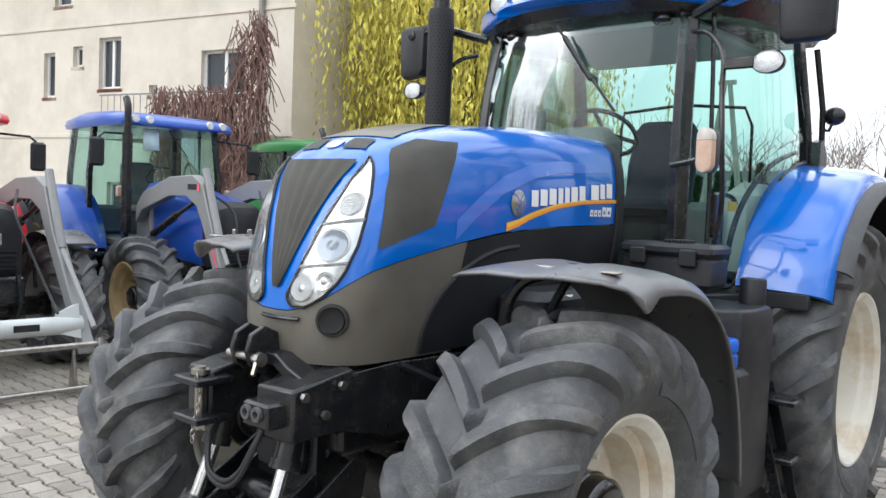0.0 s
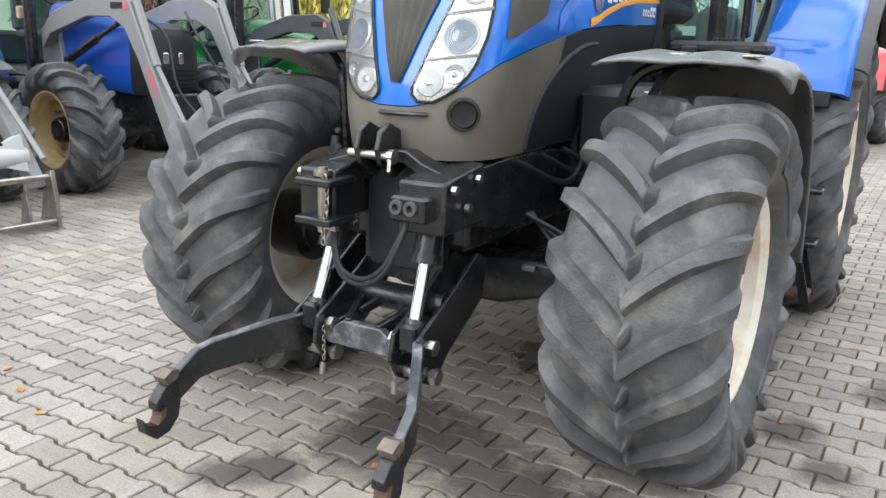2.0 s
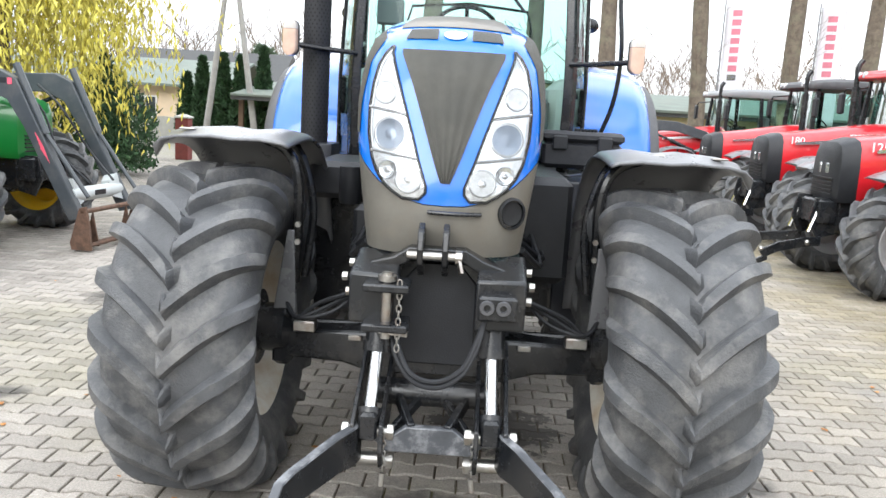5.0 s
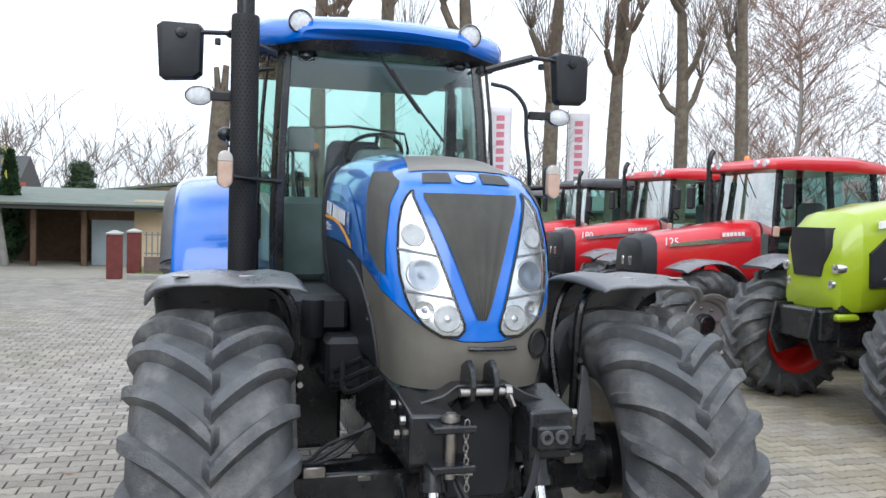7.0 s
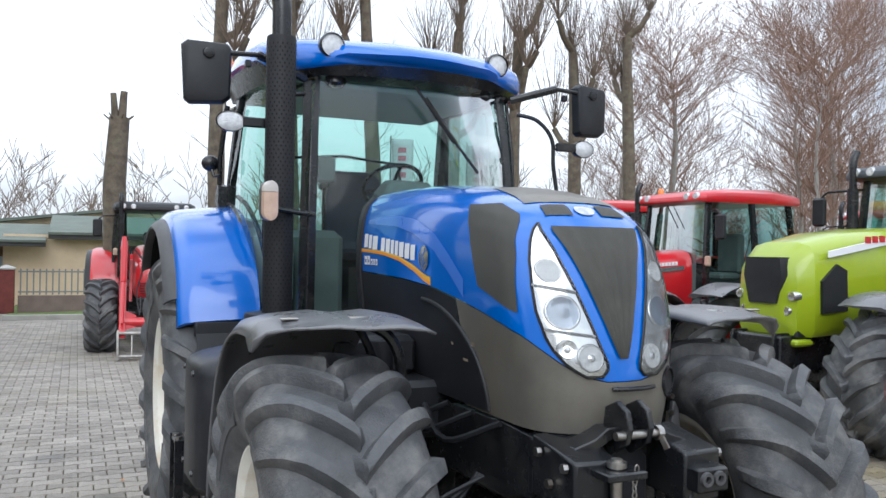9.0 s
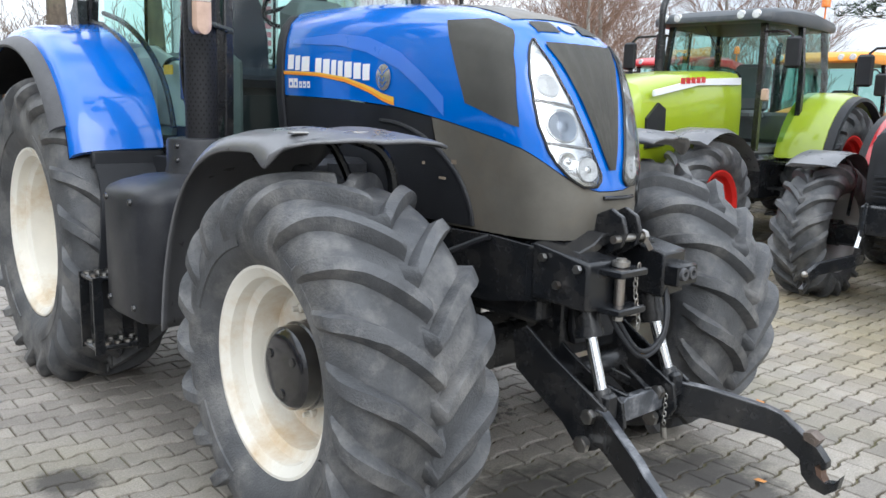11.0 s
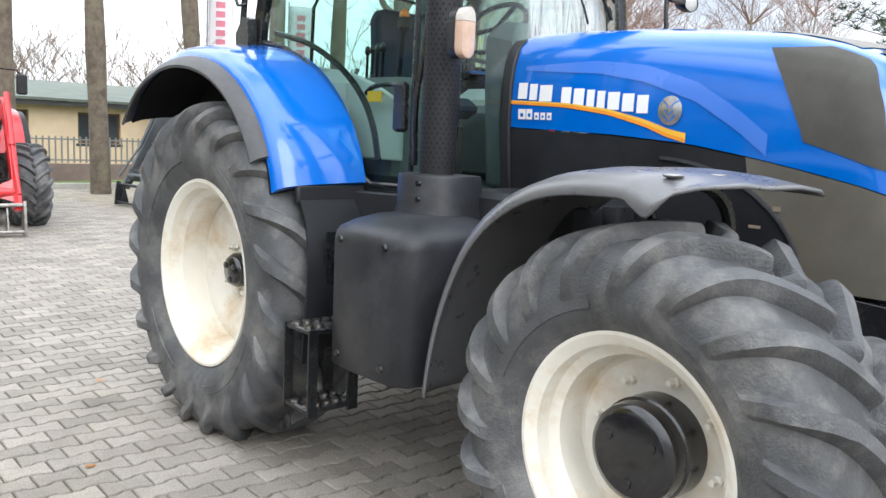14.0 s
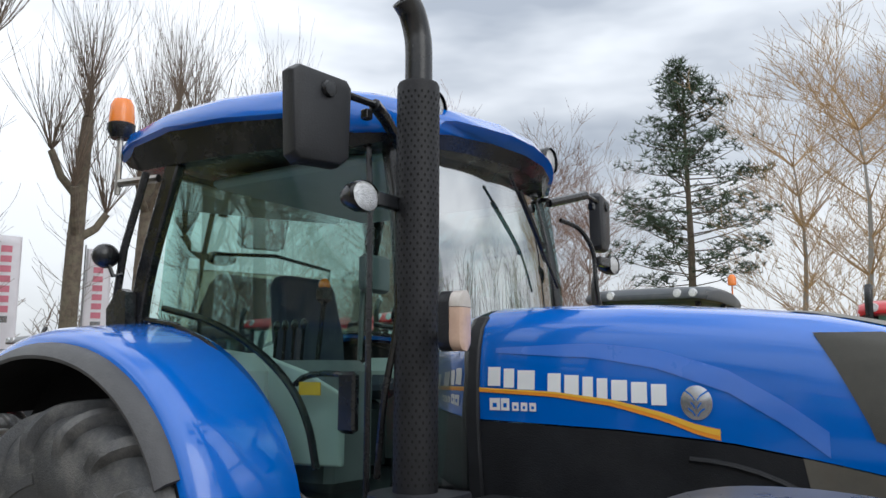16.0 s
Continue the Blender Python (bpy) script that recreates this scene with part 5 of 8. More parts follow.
# ---- rear mudguards ----
GUARD = [(1.915, 1.47), (1.955, 1.60), (2.04, 1.76), (2.17, 1.91), (2.35, 2.045), (2.58, 2.145), (2.86, 2.195), (3.16, 2.185), (3.46, 2.10), (3.68, 1.975), (3.85, 1.80)]
for s in (1, -1):
    line = [Vector((0, y, z)) for y, z in GUARD]
    line = smooth_line(line, 3)
    c = Vector((0, 2.79, 1.0))
    g = Geo()
    rings = []
    for p in line:
        inward = (c - p).normalized()
        prof = [(0.86, -0.03), (0.98, -0.022), (1.12, -0.008), (1.24, 0.006), (1.31, 0.028), (1.345, 0.06), (1.35, 0.10), (1.34, 0.10), (1.29, 0.05), (1.12, 0.016), (0.98, 0.002), (0.86, -0.006)]
        rings.append([(s * x, p.y + inward.y * d, p.z + inward.z * d) for x, d in prof])
    g.loft(rings)
    guard = part("rear_mudguard", g, BLUE, tractor, "glossy blue rear mudguard", smooth=45)
    g = Geo()
    rings = []
    for p in line[4:]:
        inward = (c - p).normalized()
        prof = [(1.33, 0.075), (1.36, 0.08), (1.40, 0.10), (1.425, 0.135), (1.42, 0.15), (1.39, 0.118), (1.355, 0.10), (1.33, 0.095)]
        rings.append([(s * x, p.y + inward.y * d, p.z + inward.z * d) for x, d in prof])
    g.loft(rings)
    part("mudguard_lip", g, GREYPLASTIC, guard, "grey rubber mudguard lip", smooth=45)
    g = Geo()
    rings = []
    for p in line:
        inward = (c - p).normalized()
        rings.append([(s * x, p.y + inward.y * d, p.z + inward.z * d) for x, d in ((0.88, 0.012), (1.12, 0.03), (1.28, 0.062), (1.352, 0.106), (1.35, 0.118), (1.27, 0.078), (1.12, 0.044), (0.88, 0.026))])
    g.loft(rings)
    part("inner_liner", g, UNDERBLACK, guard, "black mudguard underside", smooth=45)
    g = Geo()
    g.loft([[(s * 0.86, 1.90, z), (s * 1.25, 1.90 + d, z), (s * 1.26, 1.93 + d, z), (s * 0.86, 1.95, z)] for z, d in ((1.375, 0.01), (1.468, 0.02))])
    part("mudguard_foot", g, BLACK, guard, "black lower mudguard", bevel=0.01)
    g = Geo().prism([(2.0, 0.9), (2.0, 1.46), (2.05, 1.6), (2.13, 1.75), (2.26, 1.89), (2.43, 2.01), (2.63, 2.11), (2.88, 2.16), (3.18, 2.15), (3.46, 2.07), (3.72, 1.9), (3.88, 1.7), (3.7, 1.0)], "x", min(s * 0.86, s * 0.9), max(s * 0.86, s * 0.9))
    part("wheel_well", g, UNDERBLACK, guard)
    g = Geo().prism([(1.72, 0.62), (2.1, 0.62), (2.1, 1.39), (1.93, 1.39), (1.9, 1.1), (1.78, 0.8)], "x", min(s * 0.84, s * 0.88), max(s * 0.84, s * 0.88))
    part("inner_panel", g, BLACK, guard, "black panel in front of the tyre", bevel=0.006)
    if s < 0:
        # curved splash panel between the step and the tyre
        g = Geo()
        g.loft([[(-0.86, y, z), (-x, y, z), (-x, y + 0.012, z), (-0.86, y + 0.012, z)] for x, y, z in ((1.25, 1.90, 1.395), (1.24, 1.86, 1.3), (1.25, 1.82, 1.2), (1.28, 1.76, 1.0), (1.30, 1.745, 0.87), (1.31, 1.75, 0.7), (1.30, 1.78, 0.6))])
        part("splash_panel", g, BLACK, guard, "black splash panel in front of the tyre", smooth=40)

# ---- front mudguards: plastic blades that end in a slanted front edge ----
FG = [(-0.40, 1.625), (-0.3, 1.64), (-0.15, 1.652), (0.0, 1.657), (0.2, 1.645), (0.37, 1.60), (0.53, 1.51), (0.665, 1.375), (0.765, 1.2), (0.832, 1.02), (0.872, 0.84), (0.89, 0.70)]
for s in (1, -1):
    pts = smooth_line([(0, y, z) for y, z in FG], 3)
    g = Geo()
    rings = []
    cc = Vector((0, 0.0, 0.75))
    for i, p in enumerate(pts):
        inward = (cc - p).normalized()
        t = i / (len(pts) - 1)
        ring = []
        for u, d in ((0.0, 0.03), (0.05, 0.004), (0.2, -0.012), (0.4, 0.0), (0.55, -0.012), (0.8, 0.0), (0.93, 0.02), (1.0, 0.075)):
            x = 0.68 + u * 0.66
            # the outer corner is cut back at the front
            cut = max(0.0, 0.2 * u ** 1.2 * (1 - t / 0.24)) if t < 0.24 else 0.0
            dd = d * (1 if t > 0.12 else 0.6 + 3.3 * t)
            ring.append((s * x, p.y + inward.y * dd + cut, p.z + inward.z * dd + 0.02 * cut - (0.05 * max(0, 1 - abs(t - 0.1) / 0.12) * u ** 5)))
        rings.append(ring)
    g.loft(rings, closed=False, cap=False)
    fg = part("front_mudguard", g, GUARDGREY, tractor, "grey-black plastic front mudguard with a pointed lip", smooth=50, solid=0.012)
    for x in (0.917, 1.195):
        g = Geo().box(s * x - 0.035, s * x + 0.035, -0.165, -0.125, 1.652, 1.662, 0.004)
        part("fixing_plate", g, STEEL, fg, "small bright fixing plate")
    g = Geo()
    g.tube(smooth_line([(s * 0.72, 0.0, 0.95), (s * 0.7, -0.06, 1.2), (s * 0.7, -0.08, 1.45), (s * 0.76, -0.06, 1.58), (s * 0.9, -0.02, 1.635)], 5), 0.024, 8)
    g.tube(smooth_line([(s * 0.7, 0.12, 0.95), (s * 0.68, 0.2, 1.3), (s * 0.78, 0.25, 1.58), (s * 0.95, 0.22, 1.63)], 5), 0.02, 8)
    part("mudguard_stay", g, SATIN, fg, "bent black steel stay")
    g = Geo().prism([(s * 0.70, 1.22), (s * 0.73, 1.22), (s * 0.79, 0.83), (s * 0.68, 0.83)], "y", -0.14, -0.115)
    part("stay_plate", g, GUARDGREY, fg, "black tapered stay plate", bevel=0.004)
    for z in (1.17, 1.25):
        part("bolt", Geo().lathe([(0, -0.16), (0.014, -0.16), (0.014, -0.14)], 6, "y", (s * 0.68, 0, z)), STEEL, fg)

# ---- right side: exhaust, box and steps ----
g = Geo()
plan = [(-0.84, 0.91), (-1.25, 0.915), (-1.33, 0.94), (-1.375, 1.0), (-1.385, 1.3), (-1.37, 1.42), (-1.31, 1.47), (-1.18, 1.49), (-0.84, 1.49)]
g.loft([[(cx + (x - cx) * k, cy + (y - cy) * k, z) for x, y in plan] for z, k, cx, cy in ((0.70, 0.96, -1.0, 1.15), (0.72, 1.0, -1.0, 1.15), (1.27, 1.0, -1.0, 1.15), (1.31, 0.985, -1.0, 1.17), (1.335, 0.94, -0.97, 1.2), (1.36, 0.82, -0.93, 1.24), (1.385, 0.6, -0.9, 1.28), (1.395, 0.3, -0.9, 1.28))])
box_r = part("filter_box", g, BOXGREY, tractor, "rounded dark grey exhaust treatment box", smooth=40, bevel=0.006)
for y, z in ((1.05, 1.28), (1.36, 1.28), (1.05, 0.77), (1.36, 0.77)):
    part("bolt", Geo().lathe([(0, -0.006), (0.014, -0.004), (0.018, 0.008)], 10, "x", (-1.386, y, z)), SATIN, box_r)
ring = [(-0.92 + 0.165 * math.cos(a), 1.285 + 0.175 * math.sin(a)) for a in [math.pi * (0.5 + i / 12) for i in range(13)]] + [(-0.80, 1.11), (-0.76, 1.13), (-0.76, 1.44), (-0.80, 1.46)]
g = Geo().loft([[(-0.9 + (x + 0.9) * k, 1.285 + (y - 1.285) * k, z) for x, y in ring] for z, k in ((1.34, 1.06), (1.40, 1.03), (1.42, 1.0), (1.55, 0.985), (1.565, 0.96), (1.568, 0.85))])
socket = part("exhaust_socket", g, BOXGREY, box_r, "rounded black exhaust socket", smooth=40)
for z in (1.46, 1.53):
    part("bolt", Geo().lathe([(0, -0.01), (0.012, -0.008), (0.016, 0.006)], 10, "x", (-1.07, 1.22, z)), SATIN, socket)
exhaust = part("exhaust_guard", Geo().lathe([(0.083, 1.55), (0.083, 3.10), (0.078, 3.112), (0.06, 3.112)], 40, "z", (-0.90, 1.29, 0)), EXHAUST, tractor, "tall black perforated exhaust guard")
# rows of flat near-black patches round the guard: pressed holes' shade as colour
holes = Geo()
for k in range(20):
    for r in range(68):
        a = 2 * math.pi * (k + 0.5 * (r % 2)) / 20
        z = 1.6 + 0.0218 * r
        c = Vector((-0.90 + 0.0842 * math.cos(a), 1.29 + 0.0842 * math.sin(a), z))
        t = Vector((-math.sin(a), math.cos(a), 0)) * 0.0045
        u = Vector((0, 0, 0.0055))
        holes.add([c + t, c + t * 0.5 + u, c - t * 0.5 + u, c - t, c - t * 0.5 - u, c + t * 0.5 - u], [(0, 1, 2, 3, 4, 5)])
tagged(part("perforation", holes, mat("hole_shadow_black", (0.003, 0.003, 0.003), 0.9, 0, 0.1, 5), exhaust, smooth=0), kind="stuff")
g = Geo().tube(smooth_line([(-0.90, 1.29, 3.05), (-0.90, 1.29, 3.24), (-0.905, 1.295, 3.32), (-0.935, 1.30, 3.40), (-0.975, 1.31, 3.445)], 6), 0.052, 20, cap=False)
part("exhaust_pipe", g, SATIN, exhaust, "bent black exhaust tip", solid=0.004)
# steps
for z in (0.42, 0.80):
    g = Geo().box(-1.40, -1.14, 1.56, 1.76, z, z + 0.03, 0.008)
    st = part("step", g, SATIN, tractor, "black serrated step")
    g = Geo()
    for i in range(5):
        g.tube([(-1.38 + 0.055 * i, 1.6, z + 0.03), (-1.38 + 0.055 * i, 1.6, z + 0.042)], 0.02, 8)
        g.tube([(-1.38 + 0.055 * i, 1.7, z + 0.03), (-1.38 + 0.055 * i, 1.7, z + 0.042)], 0.02, 8)
    part("grip_ring", g, STEEL, st)
g = Geo()
for y in (1.555, 1.765):
    g.bar((-1.38, y, 0.41), (-1.38, y, 0.83), 0.012, 0.05, (1, 0, 0))
    g.bar((-1.15, y, 0.41), (-1.15, y, 1.25), 0.012, 0.06, (1, 0, 0))
part("step_hanger", g, SATIN, tractor, "black step hanger")
# ---- left side: tool box, tank with blue cap, steps ----
g = Geo().box(0.52, 1.0, 1.18, 1.42, 1.50, 1.665, 0.025)
toolbox = part("tool_box", g, BOXGREY, tractor, "dark grey tool box with two latches")
g = Geo().box(0.51, 1.01, 1.17, 1.43, 1.66, 1.725, 0.02)
part("lid", g, BOXGREY, toolbox)
for x in (0.62, 0.89):
    g = Geo().box(x - 0.045, x + 0.045, 1.148, 1.172, 1.61, 1.70, 0.01)
    part("latch", g, BLACK, toolbox)
g = Geo()
for i in range(7):
    g.box(0.72 + 0.02 * i, 0.732 + 0.02 * i, 1.24, 1.34, 1.723, 1.742, 0.003)
part("lid_grip", g, BLACK, toolbox)
g = Geo()
plan = [(0.62, 1.05), (1.12, 1.07), (1.2, 1.12), (1.225, 1.22), (1.22, 1.48), (1.15, 1.55), (0.62, 1.55)]
g.loft([[(x if k > 0.99 else 0.9 + (x - 0.9) * k, y, z) for x, y in plan] for z, k in ((0.5, 0.94), (0.54, 1.0), (1.36, 1.0), (1.43, 0.94))])
tank = part("fuel_tank", g, BOXGREY, tractor, "tall dark grey plastic tank", smooth=40, bevel=0.012)
g = Geo().box(1.06, 1.25, 0.96, 1.12, 0.66, 1.17, 0.025)
part("side_tank", g, BLACK, tank, bevel=0.006)
g = Geo().lathe([(0.0, 1.305), (0.05, 1.305), (0.056, 1.295), (0.056, 1.25), (0.048, 1.245), (0.048, 1.235), (0.056, 1.23), (0.056, 1.18), (0.05, 1.165)], 20, "z", (1.155, 1.04, 0))
part("filler_cap", g, BLUECAP, tank, "blue filler cap")
g = Geo().lathe([(0.0, 1.56), (0.06, 1.56), (0.065, 1.55), (0.065, 1.42)], 20, "z", (1.1, 1.5, 0))
part("fuel_cap", g, BLACK, tank, "black fuel cap")
for z in (0.32, 0.62, 0.92):
    g = Geo().box(1.02, 1.32, 1.56, 1.74, z, z + 0.03, 0.008)
    part("step", g, RUST if z < 0.4 else SATIN, tractor, "worn step with dry mud" if z < 0.4 else "black serrated step")
g = Geo()
for y in (1.595, 1.805):
    g.bar((1.31, y - 0.05, 0.3), (1.12, y - 0.05, 1.0), 0.012, 0.05, (1, 0, 0))
part("step_hanger", g, SATIN, tractor, "black step hanger")
for x0, x1, y0 in ((0.35, 0.62, 1.0), (-0.8, -0.35, 0.8)):
    part("underbody", Geo().box(x0, x1, y0, 1.9, 0.6, 1.3, 0.03), SATIN, tractor)

# ---- the other tractors in the two rows ----
def arc_pts(cy, cz, r, a0, a1, n=10):
    return [(cy + r * math.cos(radians(a0 + (a1 - a0) * i / n)), cz + r * math.sin(radians(a0 + (a1 - a0) * i / n))) for i in range(n + 1)]


def loader_parts(t, paint, tube_mat, frame_mat, reach=1.75):
    """A front loader resting with its carriage on the ground."""
    for s in (1, -1):
        x = s * 0.52
        g = Geo()
        top = [(1.0, 1.62), (0.7, 1.80), (-0.2, 1.98), (-0.75, 2.0), (-0.98, 1.9), (-1.2, 1.45), (-reach, 0.38), (-reach + 0.16, 0.34), (-1.06, 1.36), (-0.86, 1.66), (-0.62, 1.76), (-0.2, 1.76), (0.75, 1.58), (1.0, 1.42)]
        g.prism(top, "x", x - 0.055, x + 0.055)
        arm = part("loader_arm", g, paint, t, "cranked steel loader arm", bevel=0.012)
        g = Geo().tube([(x + s * 0.0, 0.45, 1.3), (x, -0.3, 1.55)], 0.045, 10).tube([(x, -0.3, 1.55), (x, -0.75, 1.72)], 0.026, 10)
        part("lift_ram", g, SATIN, arm)
        g = Geo().tube([(x, -0.95, 2.06), (x, -1.3, 1.3)], 0.042, 10).tube([(x, -1.3, 1.3), (x, -reach - 0.05, 0.62)], 0.025, 10)
        part("tilt_ram", g, paint, arm)
        g = Geo().box(x + s * 0.056 - 0.004, x + s * 0.056 + 0.004, -0.86, -0.66, 1.84, 1.9)
        part("mark_block", g, BLACK, arm)
        g = Geo().box(x + s * 0.058 - 0.004, x + s * 0.058 + 0.004, -0.93, -0.88, 1.83, 1.9)
        part("pink_mark", g, PINK, arm)
        g = Geo()
        for k in range(4):
            g.prism([(-1.20 - 0.02 * k, 1.32 - 0.05 * k), (-1.30 - 0.02 * k, 1.16 - 0.05 * k), (-1.31 - 0.02 * k, 1.13 - 0.05 * k), (-1.2 - 0.02 * k, 1.29 - 0.05 * k)], "x", x + s * 0.056 - 0.003, x + s * 0.056 + 0.003)
        part("stripe", g, PINK, arm)
        g = Geo().prism([(1.25, 0.9), (1.25, 1.62), (1.05, 1.75), (0.85, 1.65), (0.75, 1.2), (0.4, 0.85)], "x", s * 0.42 - 0.03, s * 0.42 + 0.03)
        part("loader_bracket", g, paint, t, bevel=0.008)
    g = Geo().tube([(-0.5, -reach + 0.2, 0.62), (0.5, -reach + 0.2, 0.62)], 0.085, 16)
    for s in (1, -1):
        g.loft([[(s * 0.47, -reach + 0.2 + d, 0.62 + e) for d, e in ((-0.1, -0.12), (0.12, -0.08), (0.16, 0.16), (-0.02, 0.2))], [(s * 0.3, -reach + 0.2 + d * 0.6, 0.62 + e * 0.6) for d, e in ((-0.1, -0.12), (0.12, -0.08), (0.16, 0.16), (-0.02, 0.2))]])
    part("cross_tube", g, tube_mat, t, "pale loader cross tube")
    g = Geo().box(-0.12, 0.1, -reach + 0.11, -reach + 0.115, 0.6, 0.66)
    part("mark_block", g, BLACK, t)
    g = Geo()
    for s in (1, -1):
        g.prism([(-reach - 0.12, 0.02), (-reach + 0.12, 0.02), (-reach + 0.14, 0.1), (-reach + 0.02, 0.5), (-reach - 0.06, 0.52), (-reach - 0.1, 0.3)], "x", s * 0.58 - 0.02, s * 0.58 + 0.02)
        g.prism([(-reach - 0.08, 0.04), (-reach + 0.1, 0.04), (-reach, 0.45)], "x", s * 0.36 - 0.012, s * 0.36 + 0.012)
    g.tube([(-0.6, -reach - 0.02, 0.46), (0.6, -reach - 0.02, 0.46)], 0.028, 10)
    g.tube([(-0.6, -reach - 0.08, 0.08), (0.6, -reach - 0.08, 0.08)], 0.024, 10)
    g.bar((-0.58, -reach + 0.1, 0.05), (0.58, -reach + 0.1, 0.05), 0.05, 0.02)
    for k in range(3):
        g.bar((-0.3 + 0.3 * k, -reach - 0.08, 0.08), (-0.3 + 0.3 * k, -reach + 0.1, 0.05), 0.03, 0.02)
    part("tool_carriage", g, frame_mat, t, "worn tool carriage on the paving", bevel=0.004)
    for s in (1, -1):
        g = Geo().tube(smooth_line([(s * 0.35, -0.6, 1.85), (s * 0.2, -1.0, 1.6), (s * 0.3, -1.3, 1.1), (s * 0.25, -reach + 0.1, 0.75)], 6), 0.014, 6)
        part("hose", g, BLACK, t)


def make_tractor(label, at, paint, rim_mat, nose_mat, roof_mat, shape="sloped", loader=None, front_guard=True, exhaust_x=-0.62, stripe=None, notice=False, hitch_arms=False, beacon=False, numbers="", pillar=SATIN, roof_lamps=True, nose_light=True, red_label=False, short=0.3):
    """A farm tractor seen from farther off. Nose towards its own -y, front axle at its origin."""
    t = thing("tractor", label, "tractor", at, group="tractors parked in rows")
    for s in (1, -1):
        wheel(t, "front_wheel", "small_front", (s * 0.9, -0.28, 0.63), 0.68, 0.5, 0.37, 17, s, rim_mat, 0.02, 0.13, 0.12, 8, 0.2, detail=False)
        wheel(t, "rear_wheel", "small_rear", (s * 0.98, 2.62, 0.83), 0.885, 0.58, 0.49, 19, s, rim_mat, 0.0, 0.12, 0.1, 8, 0.22, detail=False)
    # bonnet
    if shape == "round":
        secs = [(-0.86, 0.2, 1.12, 1.52), (-0.80, 0.33, 1.0, 1.72), (-0.62, 0.38, 0.98, 1.86), (-0.2, 0.41, 1.0, 1.95), (0.4, 0.43, 1.08, 2.02), (1.15, 0.44, 1.15, 2.06)]
    else:
        secs = [(-0.84, 0.27, 1.02, 1.58), (-0.80, 0.33, 0.98, 1.66), (-0.6, 0.36, 0.98, 1.72), (0.0, 0.38, 1.02, 1.8), (0.6, 0.40, 1.1, 1.88), (1.15, 0.41, 1.15, 1.94)]
    def ring(y, w, z0, z1):
        h = [(w * 0.9, z0), (w, z0 + 0.06), (w, z0 + (z1 - z0) * 0.55), (w * 0.95, z1 - 0.12), (w * 0.8, z1 - 0.035), (w * 0.45, z1)]
        return [(x, y, z) for x, z in h] + [(-x, y, z) for x, z in h[::-1]]
    g = Geo().loft([ring(*q) for q in secs[2:]])
    bonnet = part("bonnet", g, paint, t, "painted engine bonnet", smooth=45)
    g = Geo().loft([ring(*q) for q in secs[:3]])
    nose = part("nose", g, nose_mat, bonnet, "dark front grille" if nose_mat != paint else "", smooth=45)
    if shape == "round":
        g = Geo().loft([[(x * 0.24 * k, -0.875 + d, 1.5 + z * 0.24) for x, z in ((-0.7, -0.9), (0.7, -0.9), (1, 0.2), (0.9, 0.9), (-0.9, 0.9), (-1, 0.2))] for k, d in ((0.9, -0.005), (1.0, 0.03), (1.05, 0.12))])
        part("grille", g, BLACK, bonnet, "black front grille")
        for s in (1, -1):
            g = Geo().prism([(-0.55, 1.2), (-0.2, 1.22), (-0.22, 1.6), (-0.36, 1.66), (-0.56, 1.5)], "x", s * 0.395 - 0.02, s * 0.395 + 0.02)
            part("flank_grille", g, BLACK, bonnet)
            for z, x in ((1.22, 0.24), (1.36, 0.3)):
                g = Geo().lathe([(0.0, -0.03), (0.04, -0.025), (0.05, 0.0), (0.05, 0.06)], 14, "y", (s * x, -0.82, z))
                part("headlamp", g, REFLECTOR, bonnet)
        g = Geo().box(-0.33, 0.33, -0.8, -0.6, 0.96, 1.1, 0.03)
        part("bumper", g, BLACK, bonnet)
        g = Geo().box(-0.36, 0.36, -0.84, -0.6, 0.9, 0.965, 0.02)
        part("bumper_strip", g, paint, bonnet)
    else:
        for s in (1, -1):
            g = Geo().loft([[(s * (0.06 + k), -0.855 + d, 1.3), (s * (0.3), -0.80 + d, 1.3), (s * 0.3, -0.80 + d, 1.42), (s * (0.06 + k), -0.855 + d, 1.42)] for k, d in ((0.0, 0.0), (0.0, 0.03))])
            if nose_light:
                part("headlamp", g, REFLECTOR, bonnet, "clear rectangular headlamp", bevel=0.01)
        g = Geo()
        for k in range(5):
            g.box(-0.26, 0.26, -0.856 - 0.002 * k, -0.80, 1.06 + 0.045 * k, 1.075 + 0.045 * k)
        part("grille_slat", g, BLACK, bonnet)
    if stripe:
        for s in (1, -1):
            g = Geo().prism([(-0.45, 1.56), (1.0, 1.66), (1.0, 1.72), (0.1, 1.66), (-0.45, 1.6)], "x", s * 0.40 - 0.012, s * 0.40 + 0.012) if shape != "round" else Geo().prism([(-0.5, 1.72), (0.3, 1.86), (1.1, 1.9), (1.1, 1.98), (0.3, 1.93), (-0.5, 1.78)], "x", s * 0.425 - 0.012, s * 0.425 + 0.012)
            part("stripe", g, stripe, bonnet)
            if red_label:
                for k in range(5):
                    g = Geo().box(s * 0.438 - 0.004, s * 0.438 + 0.004, 0.0 + 0.085 * k, 0.065 + 0.085 * k, 1.862 + 0.007 * k, 1.925 + 0.007 * k)
                    part("letter_block", g, RED, bonnet)
            else:
                for k in range(6):
                    g = Geo().box(s * 0.413 - 0.004, s * 0.413 + 0.004, 0.42 + 0.075 * k, 0.475 + 0.075 * k, 1.705 + 0.004 * k, 1.755 + 0.004 * k)
                    part("letter_block", g, WHITE, bonnet)
